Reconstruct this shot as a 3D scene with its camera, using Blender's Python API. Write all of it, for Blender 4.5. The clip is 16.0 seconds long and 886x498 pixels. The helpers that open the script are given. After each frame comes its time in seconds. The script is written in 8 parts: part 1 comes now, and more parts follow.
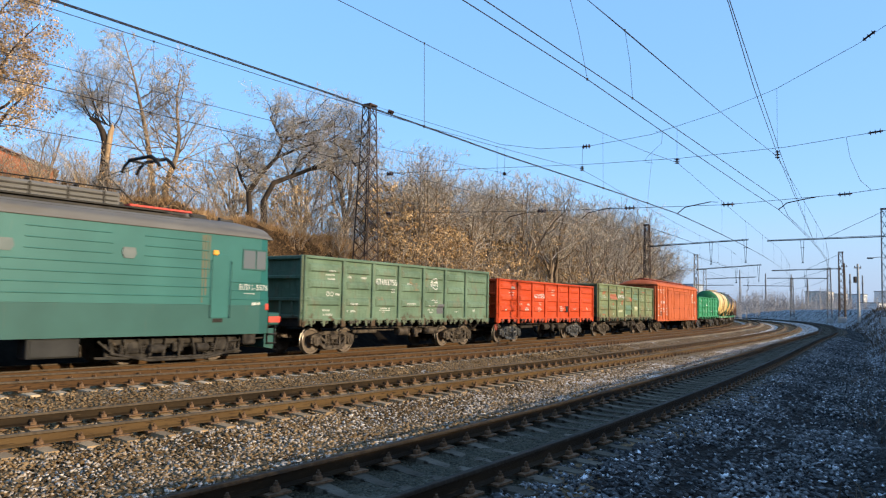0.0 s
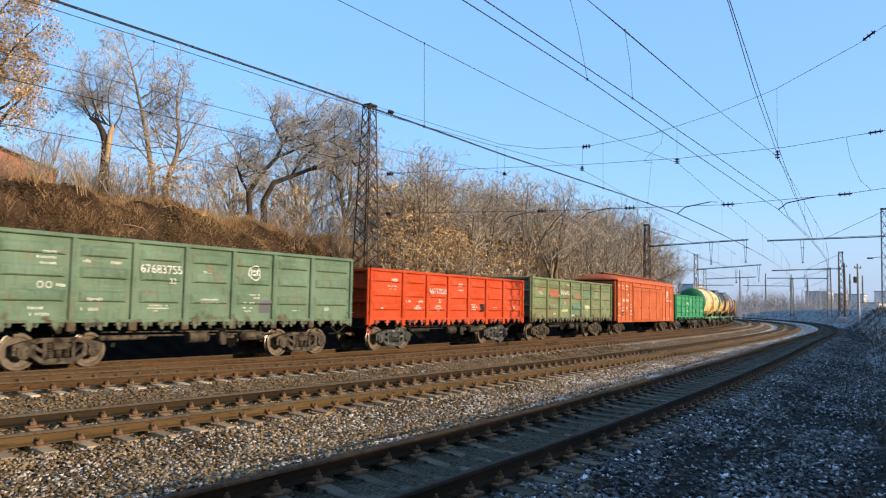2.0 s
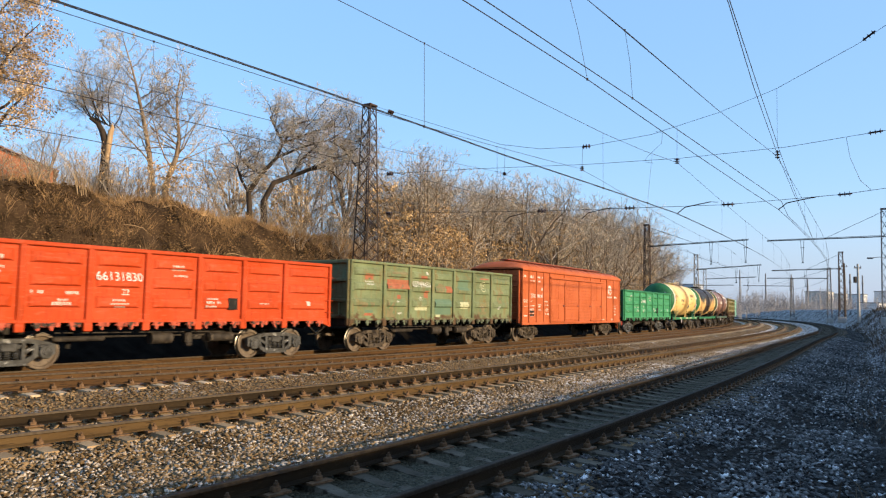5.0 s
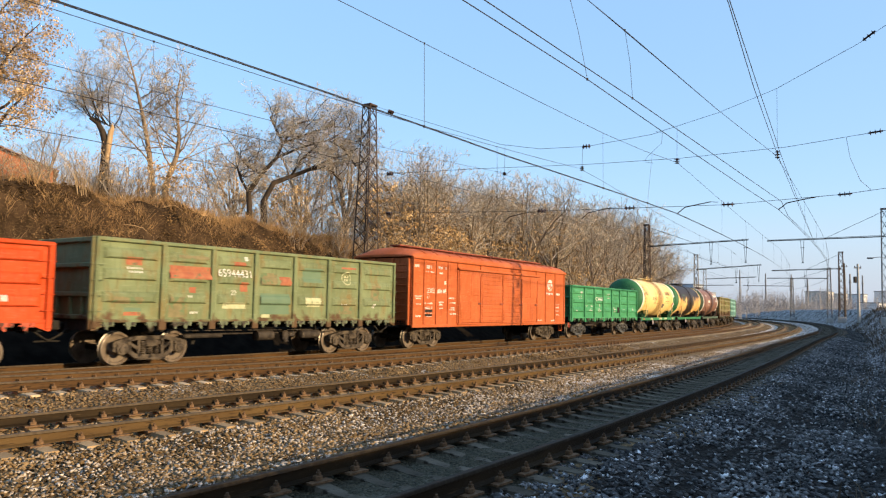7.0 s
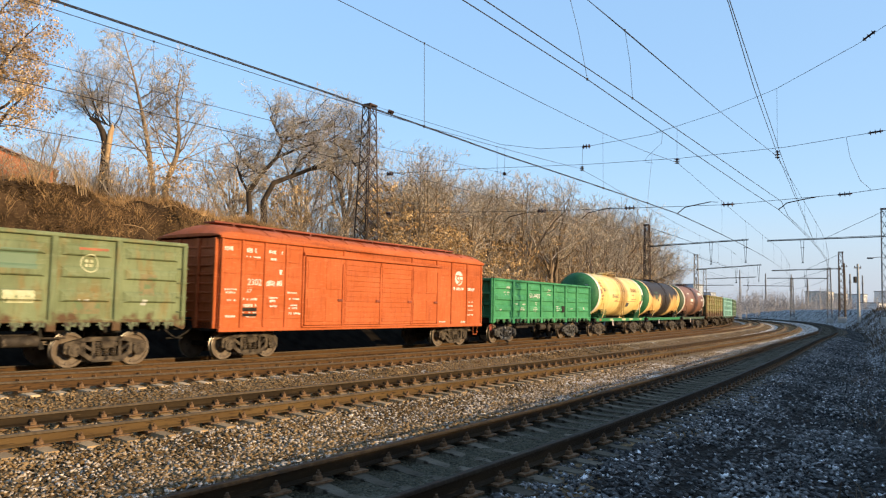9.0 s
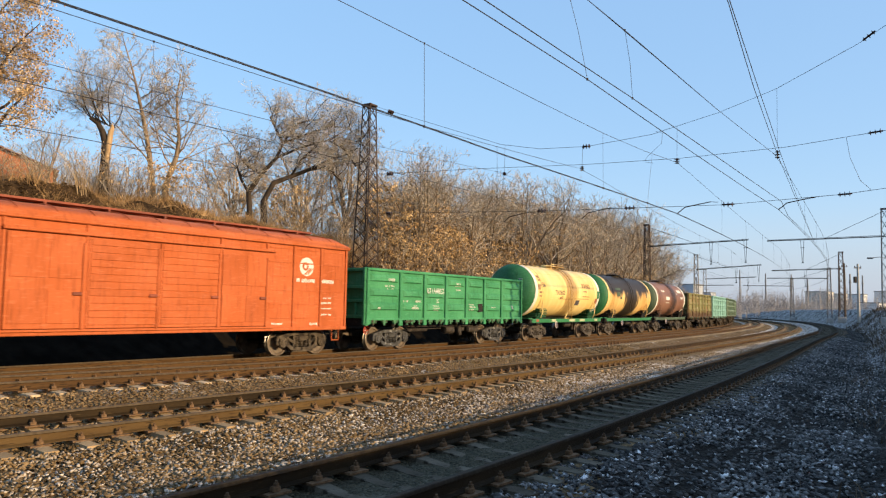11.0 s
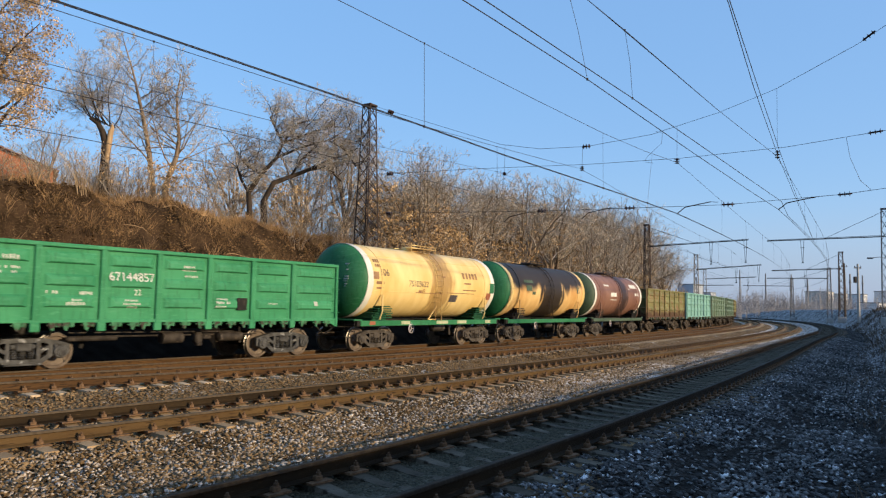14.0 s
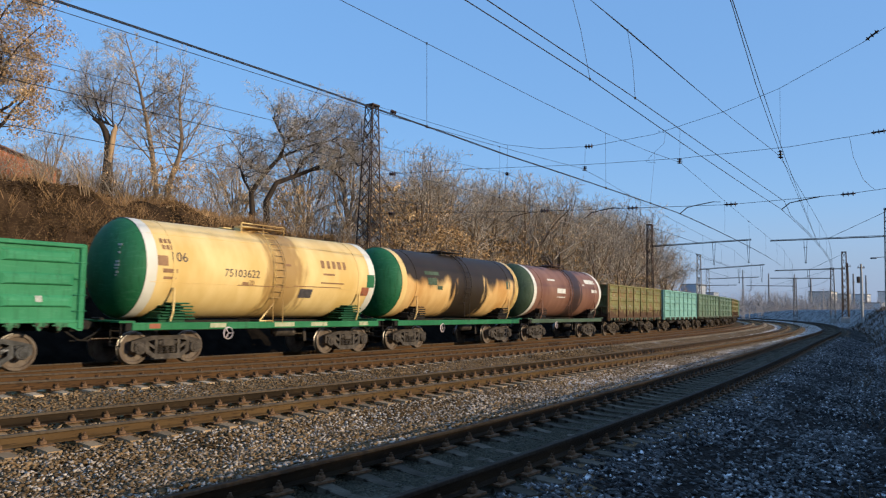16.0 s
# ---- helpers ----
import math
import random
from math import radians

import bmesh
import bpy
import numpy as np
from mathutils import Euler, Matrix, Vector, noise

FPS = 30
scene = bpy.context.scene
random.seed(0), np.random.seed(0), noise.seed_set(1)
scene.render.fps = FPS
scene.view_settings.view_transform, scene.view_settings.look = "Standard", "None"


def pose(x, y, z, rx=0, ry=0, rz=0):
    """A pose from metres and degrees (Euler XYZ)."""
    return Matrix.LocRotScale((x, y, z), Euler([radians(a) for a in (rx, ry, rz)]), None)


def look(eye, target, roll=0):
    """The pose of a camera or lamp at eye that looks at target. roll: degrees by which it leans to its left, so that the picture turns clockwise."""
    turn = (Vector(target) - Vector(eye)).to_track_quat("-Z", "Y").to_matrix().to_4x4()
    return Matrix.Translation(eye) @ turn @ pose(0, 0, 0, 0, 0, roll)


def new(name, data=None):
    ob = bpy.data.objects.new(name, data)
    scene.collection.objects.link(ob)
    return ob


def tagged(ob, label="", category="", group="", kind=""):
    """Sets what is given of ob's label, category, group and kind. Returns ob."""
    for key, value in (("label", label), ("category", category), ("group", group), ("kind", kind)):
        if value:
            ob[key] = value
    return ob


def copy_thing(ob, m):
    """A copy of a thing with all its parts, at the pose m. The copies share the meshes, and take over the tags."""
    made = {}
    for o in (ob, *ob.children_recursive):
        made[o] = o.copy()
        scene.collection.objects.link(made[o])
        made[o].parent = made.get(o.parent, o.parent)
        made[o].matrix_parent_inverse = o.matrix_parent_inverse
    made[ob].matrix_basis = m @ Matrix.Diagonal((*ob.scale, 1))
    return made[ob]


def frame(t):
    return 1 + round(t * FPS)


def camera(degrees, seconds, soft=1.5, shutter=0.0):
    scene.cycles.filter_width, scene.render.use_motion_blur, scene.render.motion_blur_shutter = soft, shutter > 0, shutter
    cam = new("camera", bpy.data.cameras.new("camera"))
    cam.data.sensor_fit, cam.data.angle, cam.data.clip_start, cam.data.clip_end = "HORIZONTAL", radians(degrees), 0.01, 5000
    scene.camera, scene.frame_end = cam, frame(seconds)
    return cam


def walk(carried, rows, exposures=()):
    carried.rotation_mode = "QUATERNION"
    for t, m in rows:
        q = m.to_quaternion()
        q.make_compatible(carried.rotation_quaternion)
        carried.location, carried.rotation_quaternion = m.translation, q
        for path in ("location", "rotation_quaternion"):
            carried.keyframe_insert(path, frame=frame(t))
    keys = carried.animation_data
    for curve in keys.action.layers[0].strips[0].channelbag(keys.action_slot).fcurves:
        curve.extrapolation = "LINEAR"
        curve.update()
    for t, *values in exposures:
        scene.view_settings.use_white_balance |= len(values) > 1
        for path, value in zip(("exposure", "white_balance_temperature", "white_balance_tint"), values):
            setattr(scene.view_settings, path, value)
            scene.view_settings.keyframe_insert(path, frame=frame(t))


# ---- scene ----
# The camera stands still on the right-hand bank; it swings a hair to the left in the last second.
cam = camera(62.186, 16.0, soft=1.2, shutter=0.4)
EYE = (0.0, 0.0, 1.755)
PITCH, ROLL = 4.438, 1.051


def view(turn):
    a, p = radians(turn), radians(PITCH)
    way = Vector((math.sin(a) * math.cos(p), math.cos(a) * math.cos(p), math.sin(p)))
    return look(EYE, Vector(EYE) + way * 50, ROLL)


walk(cam, [(0, view(0)), (14.9, view(0)), (15.2, view(-0.02)), (15.5, view(-0.088)), (16.0, view(-0.2))],
     exposures=[(0, 1.74, 5600, 8), (4, 1.75, 5900, 9), (7, 1.87, 6600, 10), (9, 1.82, 6700, 10), (11.5, 1.62, 6600, 10), (12, 1.49, 6500, 10), (12.5, 1.47, 6400, 10), (14, 1.41, 5850, 10), (14.5, 1.29, 5600, 10), (16, 1.22, 5500, 10)])

# ---- light ----
SUN_EL, SUN_AZ = 14.5, 120.0          # degrees; azimuth clockwise from +y
world = bpy.data.worlds.new("world")
scene.world = world
world.use_nodes = True
wn = world.node_tree
sky = wn.nodes.new("ShaderNodeTexSky")
sky.sky_type, sky.sun_disc = 'NISHITA', False
sky.sun_elevation, sky.sun_rotation = radians(SUN_EL), radians(SUN_AZ)
sky.air_density, sky.dust_density, sky.ozone_density = 1.0, 1.9, 2.5
bg = wn.nodes["Background"]
bg.inputs["Strength"].default_value = 0.15
soften = wn.nodes.new("ShaderNodeGamma")
soften.inputs["Gamma"].default_value = 0.52
wn.links.new(sky.outputs[0], soften.inputs["Color"])
richer = wn.nodes.new("ShaderNodeHueSaturation")
richer.inputs["Saturation"].default_value = 1.85
wn.links.new(soften.outputs[0], richer.inputs["Color"])
haze = wn.nodes.new("ShaderNodeMixRGB")          # an even veil of winter haze over the whole sky
haze.inputs[0].default_value = 0.48
haze.inputs[2].default_value = (1.0, 1.42, 2.18, 1)
wn.links.new(richer.outputs[0], haze.inputs[1])
where = wn.nodes.new("ShaderNodeTexCoord")
height = wn.nodes.new("ShaderNodeSeparateXYZ")
wn.links.new(where.outputs["Generated"], height.inputs[0])
low = wn.nodes.new("ShaderNodeMapRange")         # the veil thickens and greys towards the horizon, all round
low.interpolation_type = 'SMOOTHERSTEP'
low.inputs["From Min"].default_value, low.inputs["From Max"].default_value = -0.02, 0.17
low.inputs["To Min"].default_value, low.inputs["To Max"].default_value = 0.62, 0.0
wn.links.new(height.outputs[2], low.inputs["Value"])
veil = wn.nodes.new("ShaderNodeMixRGB")
veil.inputs[2].default_value = (1.13, 1.22, 1.45, 1)
wn.links.new(low.outputs[0], veil.inputs[0])
wn.links.new(haze.outputs[0], veil.inputs[1])
wn.links.new(veil.outputs[0], bg.inputs["Color"])
sun_data = bpy.data.lights.new("sun", 'SUN')
sun_data.energy, sun_data.angle, sun_data.color = 2.1, radians(0.6), (1.0, 0.74, 0.42)
sun = new("sun", sun_data)
sun.matrix_world = look(Vector((math.sin(radians(SUN_AZ)) * 60, math.cos(radians(SUN_AZ)) * 60, math.tan(radians(SUN_EL)) * 60)), (0, 0, 0))


# ---- materials ----
def nodes_of(name):
    m = bpy.data.materials.new(name)
    m.use_nodes = True
    return m, m.node_tree.nodes, m.node_tree.links, m.node_tree.nodes["Principled BSDF"]


def surf(name, c1, c2, scale=3.0, rough=0.7, metal=0.0, bump=0.2, fine=40.0, c3=None, spots=0.62, spot_scale=8.0, streak=None, vary=0.0, stretch=(1, 1, 1), island=False, spec=0.4, scuff=None, sill=None):
    """Two colours mixed by a coarse noise, a third in spots or run-down streaks, and a fine relief."""
    m, n, l, b = nodes_of(name)
    tc = n.new("ShaderNodeTexCoord")
    mp = n.new("ShaderNodeMapping")
    mp.inputs["Scale"].default_value = stretch
    l.new(tc.outputs["Object"], mp.inputs[0])
    big = n.new("ShaderNodeTexNoise")
    big.inputs["Scale"].default_value, big.inputs["Detail"].default_value = scale, 6
    l.new(mp.outputs[0], big.inputs["Vector"])
    ramp = n.new("ShaderNodeValToRGB")
    ramp.color_ramp.elements[0].position, ramp.color_ramp.elements[1].position = 0.35, 0.65
    ramp.color_ramp.elements[0].color, ramp.color_ramp.elements[1].color = (*c1, 1), (*c2, 1)
    l.new(big.outputs["Fac"], ramp.inputs[0])
    col = ramp.outputs[0]
    if c3:
        sp = n.new("ShaderNodeTexNoise")
        sp.inputs["Scale"].default_value, sp.inputs["Detail"].default_value = spot_scale, 8
        if streak:
            m2 = n.new("ShaderNodeMapping")
            m2.inputs["Scale"].default_value = streak
            l.new(tc.outputs["Object"], m2.inputs[0])
            l.new(m2.outputs[0], sp.inputs["Vector"])
        else:
            l.new(mp.outputs[0], sp.inputs["Vector"])
        r2 = n.new("ShaderNodeValToRGB")
        r2.color_ramp.elements[0].position, r2.color_ramp.elements[1].position = spots, spots + (0.22 if streak else 0.1)
        l.new(sp.outputs["Fac"], r2.inputs[0])
        mx = n.new("ShaderNodeMixRGB")
        mx.inputs[2].default_value = (*c3, 1)
        l.new(r2.outputs[0], mx.inputs[0])
        l.new(col, mx.inputs[1])
        col = mx.outputs[0]
    if scuff:
        m3 = n.new("ShaderNodeMapping")
        m3.inputs["Scale"].default_value = (1.0, 1.0, 4.5)
        l.new(tc.outputs["Object"], m3.inputs[0])
        sn = n.new("ShaderNodeTexNoise")
        sn.inputs["Scale"].default_value, sn.inputs["Detail"].default_value = 3.6, 9
        l.new(m3.outputs[0], sn.inputs["Vector"])
        r3 = n.new("ShaderNodeValToRGB")
        r3.color_ramp.elements[0].position, r3.color_ramp.elements[1].position = 0.54, 0.74
        r3.color_ramp.elements[1].color = (0.75, 0.75, 0.75, 1)
        l.new(sn.outputs["Fac"], r3.inputs[0])
        m4 = n.new("ShaderNodeMixRGB")
        m4.inputs[2].default_value = (*scuff, 1)
        l.new(r3.outputs[0], m4.inputs[0])
        l.new(col, m4.inputs[1])
        dn = n.new("ShaderNodeTexNoise")                 # grime run down in thin lines
        dn.inputs["Scale"].default_value, dn.inputs["Detail"].default_value = 2.4, 10
        m5 = n.new("ShaderNodeMapping")
        m5.inputs["Scale"].default_value, m5.inputs["Location"].default_value = (5.0, 5.0, 0.7), (3, 7, 1)
        l.new(tc.outputs["Object"], m5.inputs[0])
        l.new(m5.outputs[0], dn.inputs["Vector"])
        r4 = n.new("ShaderNodeValToRGB")
        r4.color_ramp.elements[0].position, r4.color_ramp.elements[1].position = 0.52, 0.72
        r4.color_ramp.elements[1].color = (0.42, 0.42, 0.42, 1)
        l.new(dn.outputs["Fac"], r4.inputs[0])
        m6 = n.new("ShaderNodeMixRGB")
        m6.blend_type = 'MULTIPLY'
        m6.inputs[2].default_value = (0.36, 0.33, 0.28, 1)
        l.new(r4.outputs[0], m6.inputs[0])
        l.new(m4.outputs[0], m6.inputs[1])
        col = m6.outputs[0]
    if sill:                                             # rust eating up from the lower edge in patches
        sx = n.new("ShaderNodeSeparateXYZ")
        l.new(tc.outputs["Object"], sx.inputs[0])
        rn = n.new("ShaderNodeTexNoise")
        rn.inputs["Scale"].default_value, rn.inputs["Detail"].default_value = 2.6, 10
        l.new(tc.outputs["Object"], rn.inputs["Vector"])
        ra = n.new("ShaderNodeMath")
        ra.operation = 'MULTIPLY_ADD'
        ra.inputs[1].default_value = -1.5
        l.new(rn.outputs["Fac"], ra.inputs[0])
        l.new(sx.outputs[2], ra.inputs[2])
        rm = n.new("ShaderNodeMapRange")
        rm.inputs["From Min"].default_value, rm.inputs["From Max"].default_value = sill[0] - 0.75, sill[0] - 1.0
        l.new(ra.outputs[0], rm.inputs["Value"])
        m7 = n.new("ShaderNodeMixRGB")
        m7.inputs[2].default_value = (*sill[1:], 1)
        l.new(rm.outputs[0], m7.inputs[0])
        l.new(col, m7.inputs[1])
        col = m7.outputs[0]
    if vary:
        info = n.new("ShaderNodeNewGeometry" if island else "ShaderNodeObjectInfo")
        hsv = n.new("ShaderNodeHueSaturation")
        mr = n.new("ShaderNodeMapRange")
        mr.inputs["To Min"].default_value, mr.inputs["To Max"].default_value = 1 - vary, 1 + vary
        l.new(info.outputs["Random Per Island" if island else "Random"], mr.inputs["Value"])
        l.new(mr.outputs[0], hsv.inputs["Value"])
        l.new(col, hsv.inputs["Color"])
        col = hsv.outputs[0]
    l.new(col, b.inputs["Base Color"])
    b.inputs["Roughness"].default_value, b.inputs["Metallic"].default_value = rough, metal
    b.inputs["Specular IOR Level"].default_value = spec
    if bump:
        fn = n.new("ShaderNodeTexNoise")
        fn.inputs["Scale"].default_value, fn.inputs["Detail"].default_value = fine, 5
        l.new(mp.outputs[0], fn.inputs["Vector"])
        bp = n.new("ShaderNodeBump")
        bp.inputs["Strength"].default_value, bp.inputs["Distance"].default_value = bump, 0.02
        l.new(fn.outputs["Fac"], bp.inputs["Height"])
        l.new(bp.outputs[0], b.inputs["Normal"])
    return m


def gravel_mat(name, cols, frost, cell, frost_at=0.6):
    """Broken stone: each cell its own shade, patches of hoarfrost, a stony relief."""
    m, n, l, b = nodes_of(name)
    tc = n.new("ShaderNodeTexCoord")
    vo = n.new("ShaderNodeTexVoronoi")
    vo.inputs["Scale"].default_value = cell
    l.new(tc.outputs["Object"], vo.inputs["Vector"])
    sep = n.new("ShaderNodeSeparateColor")
    l.new(vo.outputs["Color"], sep.inputs[0])
    ramp = n.new("ShaderNodeValToRGB")
    els = ramp.color_ramp.elements
    els[0].color, els[1].color = (*cols[0], 1), (*cols[-1], 1)
    for i, c in enumerate(cols[1:-1]):
        e = els.new((i + 1) / (len(cols) - 1))
        e.color = (*c, 1)
    l.new(sep.outputs[0], ramp.inputs[0])
    pat = n.new("ShaderNodeTexNoise")
    pat.inputs["Scale"].default_value, pat.inputs["Detail"].default_value = 0.9, 7
    l.new(tc.outputs["Object"], pat.inputs["Vector"])
    add = n.new("ShaderNodeMath")
    add.operation = 'MULTIPLY_ADD'
    add.inputs[1].default_value = 0.35
    l.new(sep.outputs[1], add.inputs[0])
    l.new(pat.outputs["Fac"], add.inputs[2])
    r2 = n.new("ShaderNodeValToRGB")
    r2.color_ramp.elements[0].position, r2.color_ramp.elements[1].position = frost_at, frost_at + 0.22
    l.new(add.outputs[0], r2.inputs[0])
    mx = n.new("ShaderNodeMixRGB")
    mx.inputs[2].default_value = (*frost, 1)
    l.new(r2.outputs[0], mx.inputs[0])
    l.new(ramp.outputs[0], mx.inputs[1])
    l.new(mx.outputs[0], b.inputs["Base Color"])
    b.inputs["Roughness"].default_value = 0.95
    b.inputs["Specular IOR Level"].default_value = 0.1
    bp = n.new("ShaderNodeBump")
    bp.inputs["Strength"].default_value, bp.inputs["Distance"].default_value = 1.0, 0.05
    l.new(vo.outputs["Distance"], bp.inputs["Height"])
    bp.invert = True
    l.new(bp.outputs[0], b.inputs["Normal"])
    return m


STONE = [(0.0407, 0.0273, 0.0148), (0.121, 0.0767, 0.0358), (0.211, 0.138, 0.068), (0.0618, 0.0407, 0.0211), (0.265, 0.186, 0.0988)]
M_BALLAST = gravel_mat("ballast_stone", STONE, (0.40, 0.37, 0.33), 17.0, 0.86)
M_TANBED = gravel_mat("tan_ballast_stone", [(0.0425, 0.0285, 0.0145), (0.127, 0.0878, 0.0455), (0.2, 0.143, 0.0756), (0.0727, 0.0485, 0.0255), (0.23, 0.169, 0.0972)], (0.273, 0.249, 0.218), 17.0, 0.86)
# frost patches are real tone; the dark base deepens the bank's shade
M_GROUND = gravel_mat("frosty_shade_dark_ground", [(0.0058, 0.00522, 0.00406), (0.0185, 0.0156, 0.0127), (0.0348, 0.0295, 0.0243), (0.0104, 0.00868, 0.00696)], (0.197, 0.194, 0.194), 15.0, 0.74)
M_BANK = gravel_mat("hoarfrosted_bank", [(0.0216, 0.0194, 0.0166), (0.0504, 0.0446, 0.0374), (0.0864, 0.0792, 0.072), (0.0288, 0.0259, 0.023)], (0.36, 0.353, 0.346), 5.0, 0.52)
# grey bed of the near track, its tone lowered for the shade there
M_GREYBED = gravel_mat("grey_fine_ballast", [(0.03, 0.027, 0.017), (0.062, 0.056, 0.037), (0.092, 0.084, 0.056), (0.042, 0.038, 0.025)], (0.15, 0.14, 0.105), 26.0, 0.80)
M_FROSTBED = gravel_mat("hoarfrosted_ballast", STONE, (0.651, 0.609, 0.567), 19.0, 0.54)
# ballast under the train: its deep shade is put into the stone colour
M_SHADEBED = gravel_mat("train_shade_ballast", [(0.0056, 0.00392, 0.0028), (0.0168, 0.0118, 0.00728), (0.028, 0.019, 0.0112), (0.00896, 0.00616, 0.00448)], (0.0504, 0.042, 0.0336), 17.0, 0.92)
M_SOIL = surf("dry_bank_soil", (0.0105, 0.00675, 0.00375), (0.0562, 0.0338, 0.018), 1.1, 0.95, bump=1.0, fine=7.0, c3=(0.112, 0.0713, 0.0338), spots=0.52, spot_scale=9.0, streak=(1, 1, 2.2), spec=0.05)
# near-black ground that paints the train's shade at the bank foot
M_SHADEGROUND = surf("train_shade_ground", (0.005, 0.004, 0.003), (0.013, 0.010, 0.007), 2.0, 1.0, bump=0.8, fine=12.0, spec=0.02)
M_RAIL = surf("rusty_rail_steel", (0.0711, 0.0416, 0.0161), (0.102, 0.0628, 0.0247), 1.2, 0.65, 0.0, 0.3, c3=(0.0331, 0.02, 0.00952), spots=0.58, stretch=(0.5, 0.5, 4), spec=0.1)
# dark steel of third track's left rail; on near rails it deepens shade
M_RAILDARK = surf("dark_rail_steel", (0.0153, 0.00949, 0.00437), (0.0309, 0.0193, 0.00839), 1.2, 0.65, 0.0, 0.3, c3=(0.051, 0.0309, 0.0131), spots=0.62, stretch=(0.5, 0.5, 4), spec=0.1)
M_HEAD = surf("worn_rail_head", (0.06, 0.044, 0.0288), (0.092, 0.0688, 0.0448), 3.0, 0.7, 0.0, 0.05, stretch=(0.3, 6, 1), spec=0.15)
# near track's rail head, coloured darker to carry the shade
M_HEADDULL = surf("dull_shade_dark_rail_head", (0.03, 0.023, 0.016), (0.05, 0.039, 0.028), 3.0, 0.75, 0.0, 0.05, stretch=(0.3, 6, 1), spec=0.1)
M_RAILRED = surf("red_brown_rail_steel", (0.0543, 0.0275, 0.0103), (0.0861, 0.0458, 0.0171), 1.2, 0.65, 0.0, 0.3, c3=(0.02, 0.0114, 0.00686), spots=0.56, stretch=(0.5, 0.5, 4), spec=0.1)
M_SLEEPER = surf("weathered_concrete_sleeper", (0.25, 0.165, 0.085), (0.35, 0.24, 0.13), 4.0, 0.9, bump=0.4, c3=(0.10, 0.066, 0.036), spots=0.58, vary=0.25, spec=0.1)
M_CLIP = surf("rusty_fastening", (0.0972, 0.054, 0.0259), (0.184, 0.108, 0.054), 20.0, 0.8, 0.3, 0.3)


# ---- building blocks ----
class Geo:
    """Collects vertices and faces; turned into one mesh at the end."""
    def __init__(self):
        self.v, self.f = [], []

    def add(self, verts, faces):
        o = len(self.v)
        self.v.extend(verts)
        self.f.extend([tuple(i + o for i in f) for f in faces])
        return self

    def box(self, c, size, ch=0.0, m=None):
        x, y, z = (s / 2 for s in size)
        if not ch:
            vs = [(sx * x, sy * y, sz * z) for sx in (-1, 1) for sy in (-1, 1) for sz in (-1, 1)]
            fs = [(0, 1, 3, 2), (4, 6, 7, 5), (0, 4, 5, 1), (2, 3, 7, 6), (0, 2, 6, 4), (1, 5, 7, 3)]
        else:
            vs, idx = [], {}
            for sx in (-1, 1):
                for sy in (-1, 1):
                    for sz in (-1, 1):
                        for a in range(3):
                            idx[sx, sy, sz, a] = len(vs)
                            q = [sx * (x - ch), sy * (y - ch), sz * (z - ch)]
                            q[a] = (sx * x, sy * y, sz * z)[a]
                            vs.append(tuple(q))
            fs = []
            for a in range(3):
                b, c2 = (a + 1) % 3, (a + 2) % 3
                for s in (-1, 1):
                    ring = []
                    for sb, sc in ((-1, -1), (1, -1), (1, 1), (-1, 1)):
                        k = [0, 0, 0]
                        k[a], k[b], k[c2] = s, sb, sc
                        ring.append(idx[(*k, a)])
                    fs.append(tuple(ring if s > 0 else ring[::-1]))
                for sb in (-1, 1):
                    for sc in (-1, 1):
                        k0, k1 = [0, 0, 0], [0, 0, 0]
                        k0[a], k0[b], k0[c2] = -1, sb, sc
                        k1[a], k1[b], k1[c2] = 1, sb, sc
                        q = (idx[(*k0, b)], idx[(*k1, b)], idx[(*k1, c2)], idx[(*k0, c2)])
                        fs.append(q if sb * sc > 0 else q[::-1])
            for sx in (-1, 1):
                for sy in (-1, 1):
                    for sz in (-1, 1):
                        t = tuple(idx[sx, sy, sz, a] for a in range(3))
                        fs.append(t if sx * sy * sz > 0 else t[::-1])
        if m is not None:
            vs = [tuple(m @ Vector(v)) for v in vs]
        vs = [(v[0] + c[0], v[1] + c[1], v[2] + c[2]) for v in vs]
        return self.add(vs, fs)

    def bar(self, p, q, w, h, ch=0.0):
        """A square bar from p to q, w wide and h high."""
        p, q = Vector(p), Vector(q)
        d = q - p
        m = d.to_track_quat('X', 'Z').to_matrix()
        return self.box((p + q) / 2, (d.length, w, h), ch, m)

    def tube(self, pts, radii, sides=6, caps=True):
        pts = [Vector(p) for p in pts]
        if not isinstance(radii, (list, tuple)):
            radii = [radii] * len(pts)
        vs, fs = [], []
        ref = Vector((0, 0, 1))
        for i, p in enumerate(pts):
            d = (pts[min(i + 1, len(pts) - 1)] - pts[max(i - 1, 0)])
            d = d.normalized() if d.length > 1e-9 else Vector((0, 0, 1))
            if abs(d.dot(ref)) > 0.95:
                ref = Vector((1, 0, 0)) if abs(d.x) < 0.9 else Vector((0, 1, 0))
            a = d.cross(ref).normalized()
            b = a.cross(d)
            ref = b
            for k in range(sides):
                t = 2 * math.pi * k / sides
                vs.append(tuple(p + (a * math.cos(t) + b * math.sin(t)) * radii[i]))
        for i in range(len(pts) - 1):
            for k in range(sides):
                k2 = (k + 1) % sides
                fs.append((i * sides + k, (i + 1) * sides + k, (i + 1) * sides + k2, i * sides + k2))
        if caps:
            fs.append(tuple(range(sides)))
            fs.append(tuple((len(pts) - 1) * sides + k for k in reversed(range(sides))))
        return self.add(vs, fs)

    def lathe(self, profile, sides=24, axis='Y', centre=(0, 0, 0), close=True):
        """Turns (along, radius) pairs about an axis."""
        vs, fs = [], []
